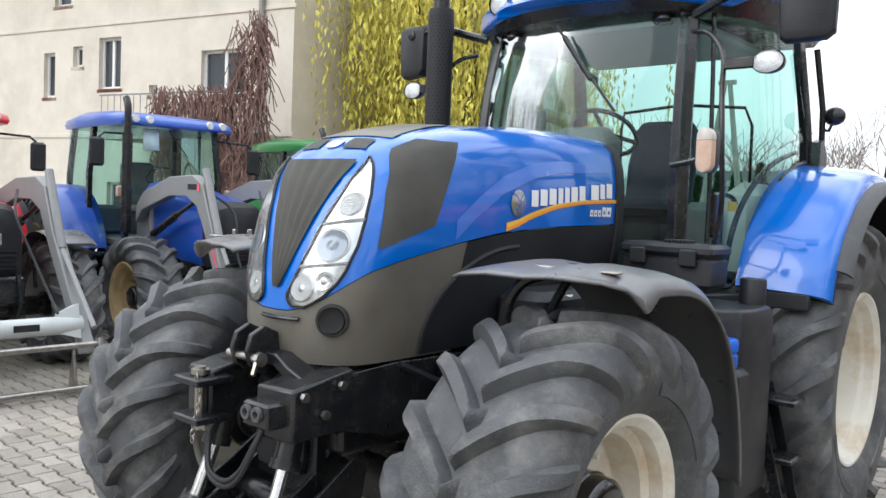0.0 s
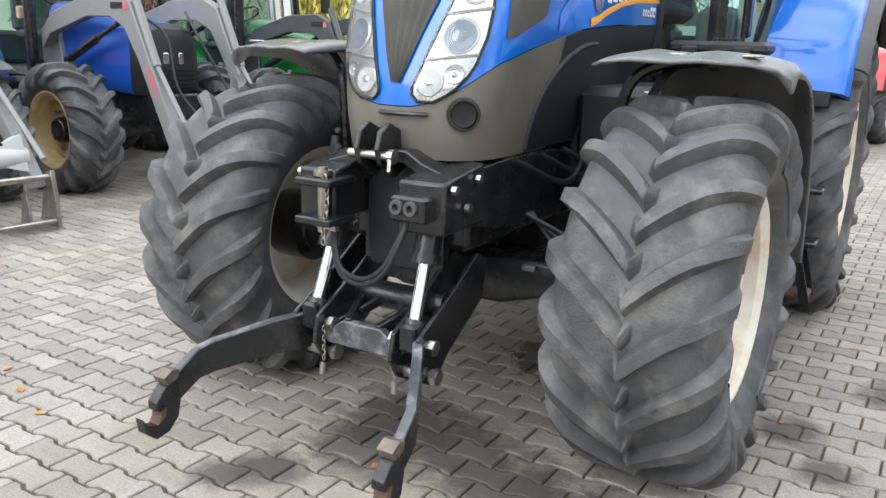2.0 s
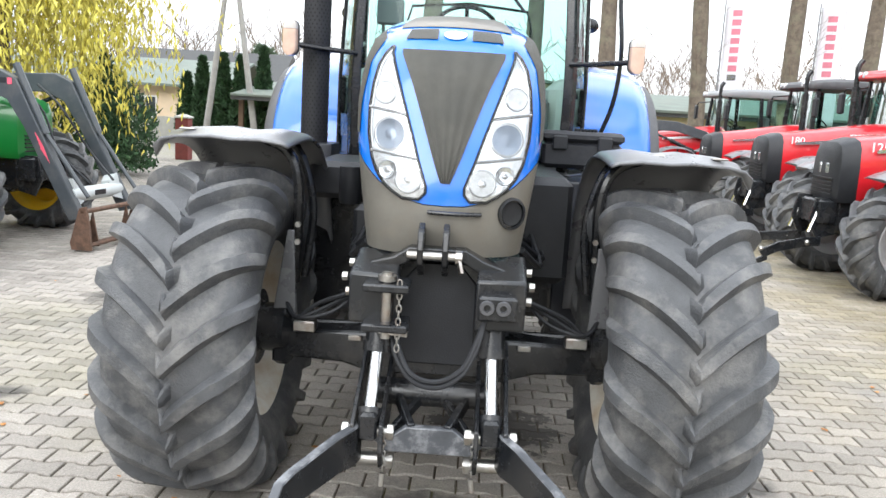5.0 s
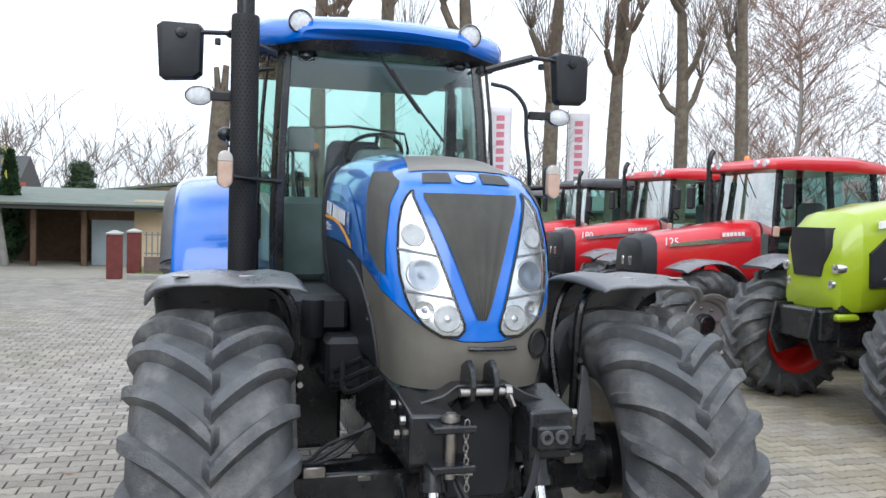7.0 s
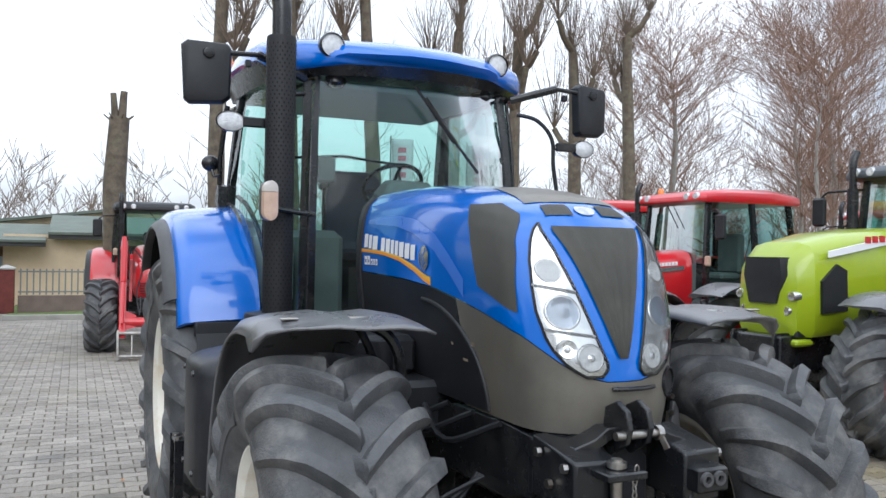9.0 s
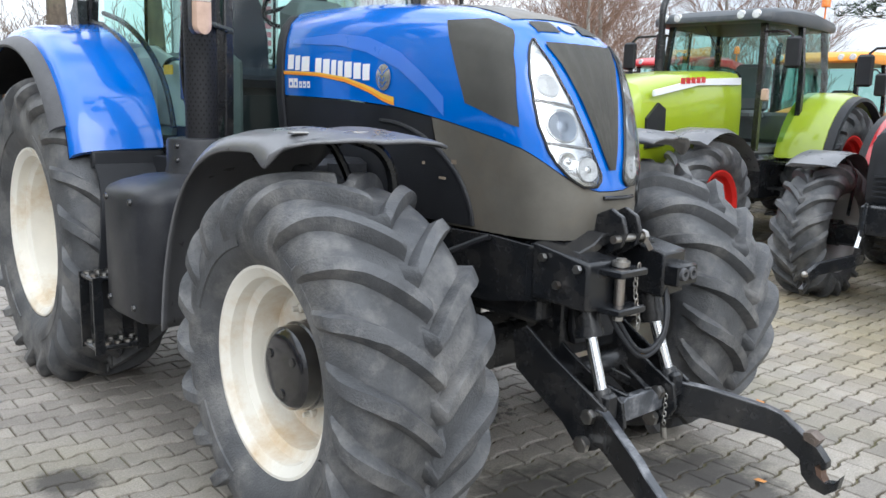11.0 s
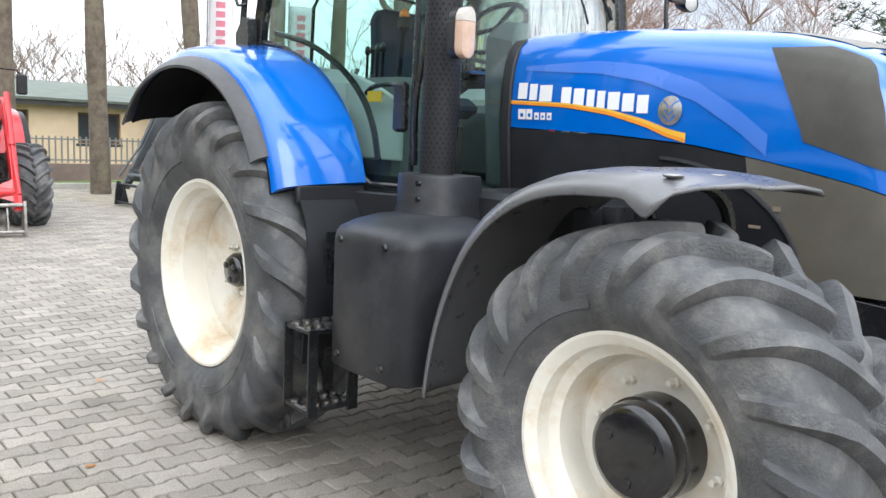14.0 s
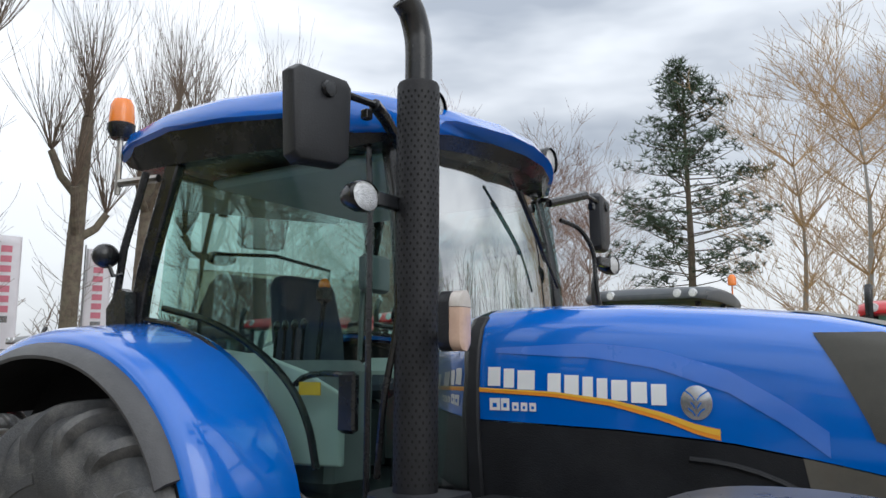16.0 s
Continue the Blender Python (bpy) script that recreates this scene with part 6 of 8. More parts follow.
    if numbers:
        for s in (1, -1):
            cu = bpy.data.curves.new("number", "FONT")
            cu.body, cu.size, cu.extrude, cu.align_x = numbers, 0.15, 0.002, "CENTER"
            ob = new("number", cu)
            dg = bpy.context.evaluated_depsgraph_get()
            me = bpy.data.meshes.new_from_object(ob.evaluated_get(dg))
            bpy.data.objects.remove(ob)
            me.materials.clear()
            me.materials.append(WHITE)
            o = new("number", me)
            o.parent = bonnet
            o.matrix_local = pose(s * 0.392, -0.42, 1.575, 90, 0, 90 * s)
    # chassis
    g = Geo().box(-0.26, 0.26, -0.75, 2.9, 0.62, 1.12, 0.04)
    g.box(-0.8, 0.8, -0.37, -0.19, 0.52, 0.72, 0.03)
    g.box(-0.85, 0.85, 2.5, 2.74, 0.7, 0.95, 0.04)
    g.box(-0.7, 0.7, 1.2, 1.9, 0.55, 1.1, 0.05)
    part("chassis", g, SATIN, t, "black chassis and axles", bevel=0.01)
    g = Geo().box(-0.3, 0.3, -0.98, -0.76, 0.72, 1.0, 0.02)
    for s in (1, -1):
        g.prism([(-1.0, 1.02), (-0.74, 1.02), (-0.74, 0.6), (-0.95, 0.55), (-1.05, 0.75)], "x", s * 0.24 - 0.015, s * 0.24 + 0.015)
    part("front_bracket", g, SATIN, t, "black front bracket", bevel=0.006)
    if hitch_arms:
        for s in (1, -1):
            g = Geo().tube([(s * 0.24, -0.95, 0.9), (s * 0.26, -1.05, 0.62)], 0.024, 8)
            part("piston_rod", g, CHROME, t, "bright piston rod")
            g = Geo()
            g.loft([[(s * x - 0.018, y, z - 0.055), (s * x + 0.018, y, z - 0.055), (s * x + 0.018, y, z + 0.055), (s * x - 0.018, y, z + 0.055)] for x, y, z in ((0.26, -0.9, 0.52), (0.28, -1.1, 0.5), (0.42, -1.45, 0.45), (0.44, -1.6, 0.38))])
            g.prism([(-1.58, 0.45), (-1.66, 0.4), (-1.62, 0.34), (-1.7, 0.3), (-1.66, 0.25), (-1.56, 0.3)], "x", s * 0.44 - 0.02, s * 0.44 + 0.02)
            part("link_arm", g, SATIN, t, "black lower link arm", bevel=0.004)
            part("pin_end", Geo().ball((s * 0.44, -1.64, 0.42), 0.03, 8, 6), STEEL, t)
            part("pin_end", Geo().ball((s * 0.29, -1.06, 0.5), 0.035, 8, 6), STEEL, t)
    # cab
    pil = {1: [(0.62, 1.2), (0.78, 1.95), (0.74, 2.75)]}
    for s in (1, -1):
        for i, (x, y) in enumerate(pil[1]):
            g = Geo().loft([[(s * (x * k) + a, y + dy + b, z) for a, b in ((-0.03, -0.035), (0.03, -0.035), (0.03, 0.035), (-0.03, 0.035))] for z, k, dy in ((1.15 if i < 2 else 1.7, 1.0, 0.0), (2.0, 1.0, 0.0), (2.62, 0.94, 0.06 if i == 0 else -0.03 * i))])
            part("pillar", g, pillar, t, "black cab pillar")
        g = Geo().grid(lambda u, w: (lambda y: (s * (0.62 + 0.16 * min(1, (y - 1.2) / 0.75)) * (1 - 0.06 * w), y + 0.04 * w, (1.25 if y < 1.95 else 1.25 + 0.6 * min(1, (y - 1.95) / 0.5)) * (1 - w) + 2.62 * w))(1.2 + 1.55 * u), 10, 4)
        gl = part("side_glass", g, WINDOW, t, "tinted side window", smooth=60)
        gl.visible_shadow = False
        # wings
        line = arc_pts(2.62, 0.86, 1.0, 168, 30, 12)
        g = Geo().loft([[(s * x, y + (2.62 - y) * d, z + (0.86 - z) * d) for x, d in ((0.66, 0.0), (1.12, 0.0), (1.2, 0.03), (1.22, 0.08), (1.19, 0.08), (1.1, 0.03), (0.66, 0.03))] for y, z in line])
        wing = part("rear_wing", g, paint, t, "painted rear wing", smooth=45)
        g = Geo().loft([[(s * x, y + (2.62 - y) * d, z + (0.86 - z) * d) for x, d in ((1.2, 0.04), (1.3, 0.06), (1.31, 0.1), (1.2, 0.09))] for y, z in line])
        part("wing_lip", g, BLACK, wing, smooth=45)
        if front_guard:
            line = arc_pts(0, 0.63, 0.8, 122, 28, 10)
            g = Geo().loft([[(s * x, y + (-0.28 - y) * d, z + (0.63 - z) * d) for x, d in ((0.66, 0.02), (0.75, 0.0), (1.08, 0.0), (1.15, 0.05), (1.13, 0.06), (0.75, 0.02))] for y, z in [(a - 0.28, b) for a, b in line]])
            part("front_mudguard", g, GUARDGREY, t, "black plastic front mudguard", smooth=45)
            g = Geo().tube([(s * 0.68, -0.23, 0.8), (s * 0.66, -0.18, 1.2), (s * 0.8, -0.18, 1.4)], 0.018, 6)
            part("mudguard_stay", g, SATIN, t)
        # mirrors
        g = Geo().tube([(s * 0.6, 1.22, 2.5), (s * 0.95, 1.05, 2.48), (s * 1.02, 1.04, 2.42)], 0.014, 6)
        arm = part("mirror_arm", g, SATIN, t)
        g = Geo().box(s * 1.04 - 0.085, s * 1.04 + 0.085, 1.0, 1.06, 2.08, 2.42, 0.025)
        part("mirror", g, BLACK, arm, "black mirror")
        g = Geo().box(s * 0.72 - 0.04, s * 0.72 + 0.04, 1.1, 1.16, 1.72, 1.86, 0.015)
        part("indicator", g, AMBERPALE, arm)
        for z in (0.4, 0.7, 1.0):
            part("step", Geo().box(min(s * 0.75, s * 1.05), max(s * 0.75, s * 1.05), 1.35, 1.6, z, z + 0.03), SATIN, t)
    g = Geo().grid(lambda u, w: ((2 * u - 1) * (0.62 - 0.03 * w), 1.19 + 0.06 * w - 0.04 * (1 - (2 * u - 1) ** 2), 1.75 + 0.88 * w), 8, 4)
    o = part("windscreen", g, WINDOW, t, "tinted windscreen", smooth=60)
    o.visible_shadow = False
    g = Geo().grid(lambda u, w: ((2 * u - 1) * 0.72, 2.78 - 0.08 * w, 1.6 + 1.0 * w), 2, 2)
    o2 = part("rear_window", g, WINDOW, t)
    o2.visible_shadow = False
    if notice:
        g = Geo().add([(-0.42, 1.165, 2.32), (-0.22, 1.155, 2.32), (-0.22, 1.18, 2.58), (-0.42, 1.19, 2.58)], [(0, 1, 2, 3)])
        part("sale_notice", g, PAPER, o, "pale sale notice in the windscreen", solid=0.003)
    g = Geo().tube([(-0.1, 1.15, 2.58), (0.15, 1.12, 2.25)], 0.008, 5)
    part("wiper", g, SATIN, o)
    rs = [(1.02, 0.62, 2.62, 2.68), (1.08, 0.74, 2.60, 2.74), (1.5, 0.80, 2.60, 2.80), (2.3, 0.81, 2.60, 2.82), (2.85, 0.78, 2.60, 2.76), (2.95, 0.7, 2.63, 2.70)]
    g = Geo().loft([[(w * a, y, z0 + (z1 - z0) * b) for a, b in ((0.97, 0), (1, 0.3), (0.97, 0.7), (0.85, 0.95), (0.4, 1), (-0.4, 1), (-0.85, 0.95), (-0.97, 0.7), (-1, 0.3), (-0.97, 0))] for y, w, z0, z1 in rs])
    roof = part("roof", g, roof_mat, t, "painted cab roof", smooth=45)
    if roof_lamps:
        for x in (-0.58, -0.4, 0.4, 0.58):
            g = Geo().lathe([(0.0, -0.03), (0.045, -0.025), (0.055, 0.0), (0.05, 0.06)], 12, "y", (x, 1.04, 2.68))
            part("roof_lamp", g, WHITELENS, roof)
    if beacon:
        g = Geo().tube([(0.72, 2.6, 2.7), (0.72, 2.6, 2.92)], 0.012, 6).lathe([(0.055, 2.9), (0.055, 3.0), (0.03, 3.04), (0.0, 3.04)], 12, "z", (0.72, 2.6, 0))
        part("beacon", g, AMBER, roof, "amber beacon")
    g = Geo().box(-0.6, 0.6, 1.25, 2.8, 1.1, 1.2, 0.02)
    g.box(-0.22, 0.22, 1.9, 2.3, 1.5, 1.62, 0.04)
    g.box(-0.22, 0.22, 2.25, 2.38, 1.6, 2.2, 0.04)
    g.box(-0.16, 0.16, 1.25, 1.5, 1.2, 1.95, 0.05)
    g.box(-0.65, 0.65, 2.5, 2.8, 1.2, 1.6, 0.05)
    part("cab_interior", g, CABIN, t, "dark seat and dashboard")
    g = Geo().tube([(0.17 * math.cos(a), 1.6 + 0.13 * math.sin(a), 2.02 - 0.1 * math.sin(a)) for a in [2 * math.pi * i / 20 for i in range(21)]], 0.012, 6)
    part("steering_wheel", g, SATIN, t)
    g = Geo().tube([(exhaust_x, 1.02, 1.3), (exhaust_x, 1.02, 2.5)], 0.06, 12).tube(smooth_line([(exhaust_x, 1.02, 2.5), (exhaust_x, 1.02, 2.8), (exhaust_x, 1.08, 2.92)], 4), 0.042, 12)
    part("exhaust", g, SATIN, t, "black upright exhaust")
    if loader:
        loader_parts(t, *loader)
    # draw the cab and rear axle forward on short-bonneted models
    for o in t.children_recursive:
        if o.type == "MESH" and "wheel" not in o.parent.name and not o.name.startswith("number"):
            for v in o.data.vertices:
                v.co.y -= short * min(1.0, max(0.0, v.co.y / 1.0))
        elif o.name.startswith("rear_wheel"):
            o.location.y -= short
    return t


def facing(x, y, deg):
    """deg 0 faces -y, 90 faces +x."""
    return pose(x, y, 0, 0, 0, deg)


make_tractor("red tractor with a long grey front loader", facing(-6.75, 0.42, 88), RED, RIMGREY, BLACK, RED, loader=(LOADERGREY, LOADERPALE, STEEL, 2.0))
make_tractor("older blue tractor with a grey front loader and windscreen notice", facing(-6.45, 3.15, 85) @ Matrix.Scale(1.05, 4), NAVY, RIMTAN, BLACK, NAVY, loader=(LOADERGREY, LOADERPALE, RUST, 1.75), front_guard=False, notice=True, exhaust_x=-0.68)
make_tractor("green tractor with yellow rims and a dark front loader", facing(-6.0, 5.85, 84), GREEN, RIMYELLOW, GREEN, GREEN, loader=(LOADERDARK, LOADERPALE, RUST), front_guard=False)
make_tractor("lime green tractor with red rims and black front grille", facing(5.65, 3.3, -86) @ Matrix.Scale(1.12, 4), LIME, RIMRED, LIME, LOADERDARK, shape="round", stripe=WHITE, red_label=True, beacon=True, exhaust_x=-0.6, short=-0.25)
make_tractor("red tractor with black nose and lowered front linkage", facing(5.75, 0.0, -88), RED, RIMGREY, BLACK, RED, hitch_arms=True, stripe=SILVER)
make_tractor("red tractor with black nose and black mudguards", facing(5.12, 6.35, -87) @ Matrix.Scale(1.03, 4), RED, RIMGREY, BLACK, RED, hitch_arms=True, stripe=SILVER, numbers="125", exhaust_x=-0.6, short=0.2)
make_tractor("red tractor with silver stripe, red roof and amber beacon", facing(5.3, 9.4, -87) @ Matrix.Scale(1.03, 4), RED, RIMGREY, BLACK, RED, hitch_arms=True, stripe=SILVER, numbers="180", beacon=True, exhaust_x=-0.6, short=0.2)
make_tractor("red tractor with silver stripe and dark cab roof", facing(5.2, 12.3, -87), RED, RIMGREY, BLACK, GREYPLASTIC, hitch_arms=True, stripe=SILVER, exhaust_x=0.6)
make_tractor("red tractor with pale roof and lowered dark loader", facing(4.45, 15.0, -86) @ Matrix.Scale(0.95, 4), RED, RIMGREY, BLACK, LOADERGREY, stripe=WHITE, exhaust_x=0.6, loader=(LOADERDARK, LOADERDARK, BLACK))
make_tractor("small red tractor with red front loader near the gate", facing(-0.6, 13.0, -4), RED, RIMGREY, RED, BLACK, loader=(RED, RED, STEEL), front_guard=False)
make_tractor("white and green tractor standing behind the row", facing(9.6, 0.6, -88), GREYPLASTIC, RIMGREY, WHITE, WHITE, beacon=True)
make_tractor("orange tractor with dark roof standing behind the row", facing(9.9, 3.6, -88), ORANGE, RIMGREY, BLACK, ORANGE, beacon=True)
make_tractor("red tractor with red roof standing behind the row", facing(9.9, 6.6, -88), RED, RIMGREY, BLACK, RED, beacon=True)

# ---- buildings, fences, trees ----
STUCCO = mat("cream_stucco", (0.68, 0.62, 0.54), 0.9, 0, 0.07, 1.5, 0.3, 30, (0.45, 0.4, 0.33), 0.5, 0.6)
YSTUCCO = mat("yellow_stucco", (0.72, 0.57, 0.40), 0.9, 0, 0.08, 1.5, 0.3, 30, (0.45, 0.33, 0.2), 0.4, 0.6)
GREENROOF = mat("green_felt_roof", (0.13, 0.155, 0.13), 0.8, 0, 0.2, 2, 0.3, 20, (0.16, 0.16, 0.13), 0.5, 0.8)
REDROOF = mat("red_tile_roof", (0.5, 0.19, 0.14), 0.8, 0, 0.2, 3, 0.3, 20)
DARKTRIM = mat("dark_fascia", (0.05, 0.05, 0.05), 0.7, 0, 0.2, 4)
PANE = mat("dark_window_pane", (0.05, 0.06, 0.07), 0.06, 0, 0.2, 2)
PVC = mat("white_window_frame", (0.75, 0.75, 0.74), 0.45, 0, 0.05, 6)
BRICKSILL = mat("red_brick_sill", (0.3, 0.1, 0.07), 0.85, 0, 0.25, 10)
GARAGE = mat("pale_blue_grey_door", (0.36, 0.42, 0.46), 0.6, 0, 0.08, 3, 0.1, 20)
BASEWALL = mat("dull_brown_render", (0.2, 0.15, 0.135), 0.85, 0, 0.2, 3, 0.3, 30)
GALV = mat("galvanised_fence", (0.25, 0.255, 0.26), 0.5, 0.6, 0.1, 12)
POSTRED = mat("dark_red_post", (0.17, 0.04, 0.035), 0.75, 0, 0.25, 5, 0.3, 30)
CONCRETE = mat("concrete_panel", (0.4, 0.39, 0.36), 0.9, 0, 0.15, 3, 0.3, 30)
WOOD = mat("dark_timber", (0.13, 0.08, 0.05), 0.8, 0, 0.3, 6, 0.3, 40)
POLE = mat("grey_pole", (0.3, 0.29, 0.27), 0.85, 0, 0.15, 5)
BARK = mat("rough_bark", (0.13, 0.105, 0.08), 0.95, 0, 0.4, 7, 0.9, 25, (0.2, 0.19, 0.13), 0.7, 3)
TWIG = mat("bare_twig", (0.16, 0.12, 0.09), 0.9, 0, 0.3, 4)
BIRCHTWIG = mat("birch_twig", (0.25, 0.16, 0.12), 0.9, 0, 0.3, 4)
GOLDTWIG = mat("golden_twig", (0.42, 0.28, 0.14), 0.9, 0, 0.3, 4)
BANNERPINK = mat("faded_red_print", (0.6, 0.2, 0.26), 0.8, 0, 0.1, 5)
WILLOW = mat("yellow_willow_leaf", (0.56, 0.5, 0.09), 0.7, 0, 0.35, 1.2, island=0.35)
PINELEAF = mat("pine_needles", (0.045, 0.075, 0.035), 0.75, 0, 0.3, 2, island=0.4)
THUJALEAF = mat("thuja_foliage", (0.03, 0.07, 0.025), 0.8, 0, 0.3, 3, 0.6, 20, island=0.4)
VINE = mat("dry_vine", (0.16, 0.09, 0.075), 0.9, 0, 0.3, 5, island=0.3)
GRASS = mat("lawn_grass", (0.12, 0.165, 0.05), 0.95, 0, 0.3, 3, 0.8, 60)
BANNER = mat("white_banner_cloth", (0.72, 0.7, 0.74), 0.8, 0, 0.05, 3)


def flat_window(parent, cx, z0, z1, w, y, mat_sill=BRICKSILL, mullion=True, frame_mat=PVC):
    """A window on a wall whose outer face is y, looking to -y."""
    fr = Geo()
    t = 0.06
    fr.box(cx - w / 2, cx + w / 2, y - 0.01, y + 0.06, z0, z0 + t).box(cx - w / 2, cx + w / 2, y - 0.01, y + 0.06, z1 - t, z1)
    fr.box(cx - w / 2, cx - w / 2 + t, y - 0.01, y + 0.06, z0 + t, z1 - t).box(cx + w / 2 - t, cx + w / 2, y - 0.01, y + 0.06, z0 + t, z1 - t)
    if mullion:
        fr.box(cx - 0.04, cx + 0.04, y - 0.01, y + 0.06, z0 + t, z1 - t)
    win = part("window", fr, frame_mat, parent, "white-framed window" if frame_mat == PVC else "dark-framed window")
    part("pane", Geo().box(cx - w / 2 + t, cx + w / 2 - t, y + 0.03, y + 0.045, z0 + t, z1 - t), PANE, win)
    part("sill", Geo().box(cx - w / 2 - 0.06, cx + w / 2 + 0.06, y - 0.12, y + 0.05, z0 - 0.09, z0 - 0.005), mat_sill, win)
    return win


def wall_with_holes(length, height, thick, holes, x0=0.0):
    """A wall along x from x0, its outer face at y = 0; holes: (x centre, z0, z1, width)."""
    g = Geo()
    xs = sorted({x0, x0 + length} | {round(h[0] + k * h[3] / 2, 4) for h in holes for k in (-1, 1)})
    for a, b in zip(xs, xs[1:]):
        cuts = sorted((h[1], h[2]) for h in holes if h[0] - h[3] / 2 < (a + b) / 2 < h[0] + h[3] / 2)
        z = 0.0
        for c, d in cuts:
            g.box(a, b, 0, thick, z, c)
            z = d
        g.box(a, b, 0, thick, z, height)
    return g


# two-storey house behind the blue and green tractors
house = thing("house", "two-storey cream stucco house with balcony and bare vines", "house", pose(-11.0, 8.0, 0, 0, 0, 13.5))
hw = [(-1.9, 4.06, 5.04, 1.25), (-5.42, 4.3, 5.5, 0.74), (-6.54, 4.86, 5.35, 0.34), (-7.57, 4.15, 5.24, 0.42), (-3.98, 4.11, 4.34, 0.27), (-7.1, 6.36, 7.3, 0.6), (-10.2, 4.2, 5.4, 0.8), (-5.0, 0.9, 2.1, 0.9), (-2.0, 0.9, 2.1, 0.9)]
part("wall", wall_with_holes(24, 8.2, 0.35, hw, -24), STUCCO, house, "cream stucco wall")
for x, z0, z1, w in hw:
    flat_window(house, x, z0, z1, w, 0.12, mullion=w > 0.6)
    part("inner_wall", Geo().box(x - w / 2 - 0.05, x + w / 2 + 0.05, 0.3, 0.34, z0 - 0.05, z1 + 0.05), PANE, house)
part("side_wall", Geo().box(-0.35, 0.0, 0.35, 9, 0, 8.2), STUCCO, house)
part("cornice", Geo().box(-24, 0.06, -0.03, 0.0, 5.78, 5.86).box(-24, 0.06, -0.03, 0.0, 3.15, 3.25), STUCCO, house, bevel=0.01)
part("roof", Geo().prism([(-0.9, 8.1), (4.6, 11.4), (10, 8.1), (10, 8.3), (4.6, 11.65), (-0.9, 8.3)], "x", -24.4, 0.5), DARKTRIM, house, "dark pitched roof")
part("downpipe", Geo().tube([(-0.8, -0.08, 0), (-0.8, -0.08, 8)], 0.06, 8), POLE, house)
g = Geo().box(-4.2, -0.2, -1.3, 0.0, 3.0, 3.15)
balcony = part("balcony", g, CONCRETE, house, "concrete balcony")
for i in range(21):
    part("baluster", Geo().box(-4.15 + 0.195 * i, -4.138 + 0.195 * i, -1.27, -1.258, 3.15, 3.92), GALV, balcony)
part("rail", Geo().box(-4.2, -0.2, -1.28, -1.25, 3.92, 3.95), GALV, balcony)
rv = random.Random(5)
g = Geo()
for i in range(2000):
    x = 0.5 - 2.9 * rv.random() ** 1.3
    z = rv.uniform(2.3, 4.05) if x < -0.3 else rv.uniform(1.2, 5.4)
    d = Vector((rv.uniform(-0.3, 0.3), rv.uniform(-0.15, 0.15), -rv.uniform(0.2, 0.7)))
    p = Vector((x, -1.3 - rv.uniform(0, 0.25), z))
    g.tube([p, p + d * 0.5 + Vector((0.05, 0, 0)), p + d], 0.012, 3, cap=False)
tagged(part("vine", g, VINE, house, "dry brown climbing vine"), kind="stuff")

# long low building behind the fence
shed = thing("workshop_building", "long low yellow building with green felt roof", "building", pose(0, 0, 0))
yh = [(x, 0.95, 1.9, 1.3) for x in (0.2, 2.9, 5.6, 8.4, 11.5, 15.0)]
g = wall_with_holes(24.0, 2.2, 0.3, yh, -4.0)
g.v = [(x, y + 25, z) for x, y, z in g.v]
part("wall", g, YSTUCCO, shed, "yellow stucco wall")
for x, z0, z1, w in yh:
    flat_window(shed, x, z0, z1, w, 25.1, DARKTRIM, frame_mat=WOOD)
    part("inner_wall", Geo().box(x - w / 2 - 0.05, x + w / 2 + 0.05, 25.26, 25.3, z0 - 0.05, z1 + 0.05), PANE, shed)
part("fascia", Geo().box(-2.75, 20.4, 24.55, 24.62, 2.06, 2.28), DARKTRIM, shed)
part("low_fascia", Geo().box(-8.6, -2.8, 24.15, 24.22, 1.82, 2.0), DARKTRIM, shed)
part("low_roof", Geo().prism([(24.1, 1.95), (29.0, 2.52), (34, 1.95), (34, 2.0), (29, 2.6), (24.1, 2.02)], "x", -8.6, -2.8), GREENROOF, shed, "green felt roof")
part("roof", Geo().prism([(24.5, 2.2), (29, 2.86), (34, 2.2), (34, 2.26), (29, 2.94), (24.5, 2.28)], "x", -2.75, 20.4), GREENROOF, shed, "green felt roof")
part("upper_storey", Geo().prism([(-5.5, 1.5), (7.5, 1.5), (7.5, 2.55), (1.0, 3.4), (-5.5, 2.55)], "y", 31.0, 37), YSTUCCO, shed, "yellow rear gable")
part("upper_roof", Geo().prism([(-6.0, 2.5), (1.0, 3.42), (8.0, 2.5), (8.0, 2.6), (1.0, 3.54), (-6.0, 2.6)], "y", 30.6, 37.4), GREENROOF, shed)
part("garage_door", Geo().box(-5.35, -4.0, 25.3, 25.38, 0, 1.5), GARAGE, shed, "pale blue-grey garage door")
part("door_lintel", Geo().box(-5.45, -4.0, 25.25, 25.4, 1.5, 1.95), WOOD, shed)
part("carport_back", Geo().box(-8.4, -5.35, 27.4, 27.6, 0, 2.0), WOOD, shed, "dark timber back of the carport")
for x in (-5.5, -7.0, -8.4):
    part("carport_post", Geo().box(x - 0.08, x + 0.08, 24.7, 24.86, 0, 1.96), WOOD, shed)
annex = thing("annexe_building", "yellow annexe with green roof", "building", pose(-22, 30, 0))
part("wall", Geo().box(0, 11, 0, 8, 0, 2.3), YSTUCCO, annex)
part("roof", Geo().prism([(-0.5, 2.2), (4, 3.4), (8.5, 2.2), (8.5, 2.3), (4, 3.5), (-0.5, 2.3)], "x", -0.4, 11.4), GREENROOF, annex)
for x in (2, 5, 8):
    flat_window(annex, x, 0.9, 1.8, 1.0, -0.04, DARKTRIM)

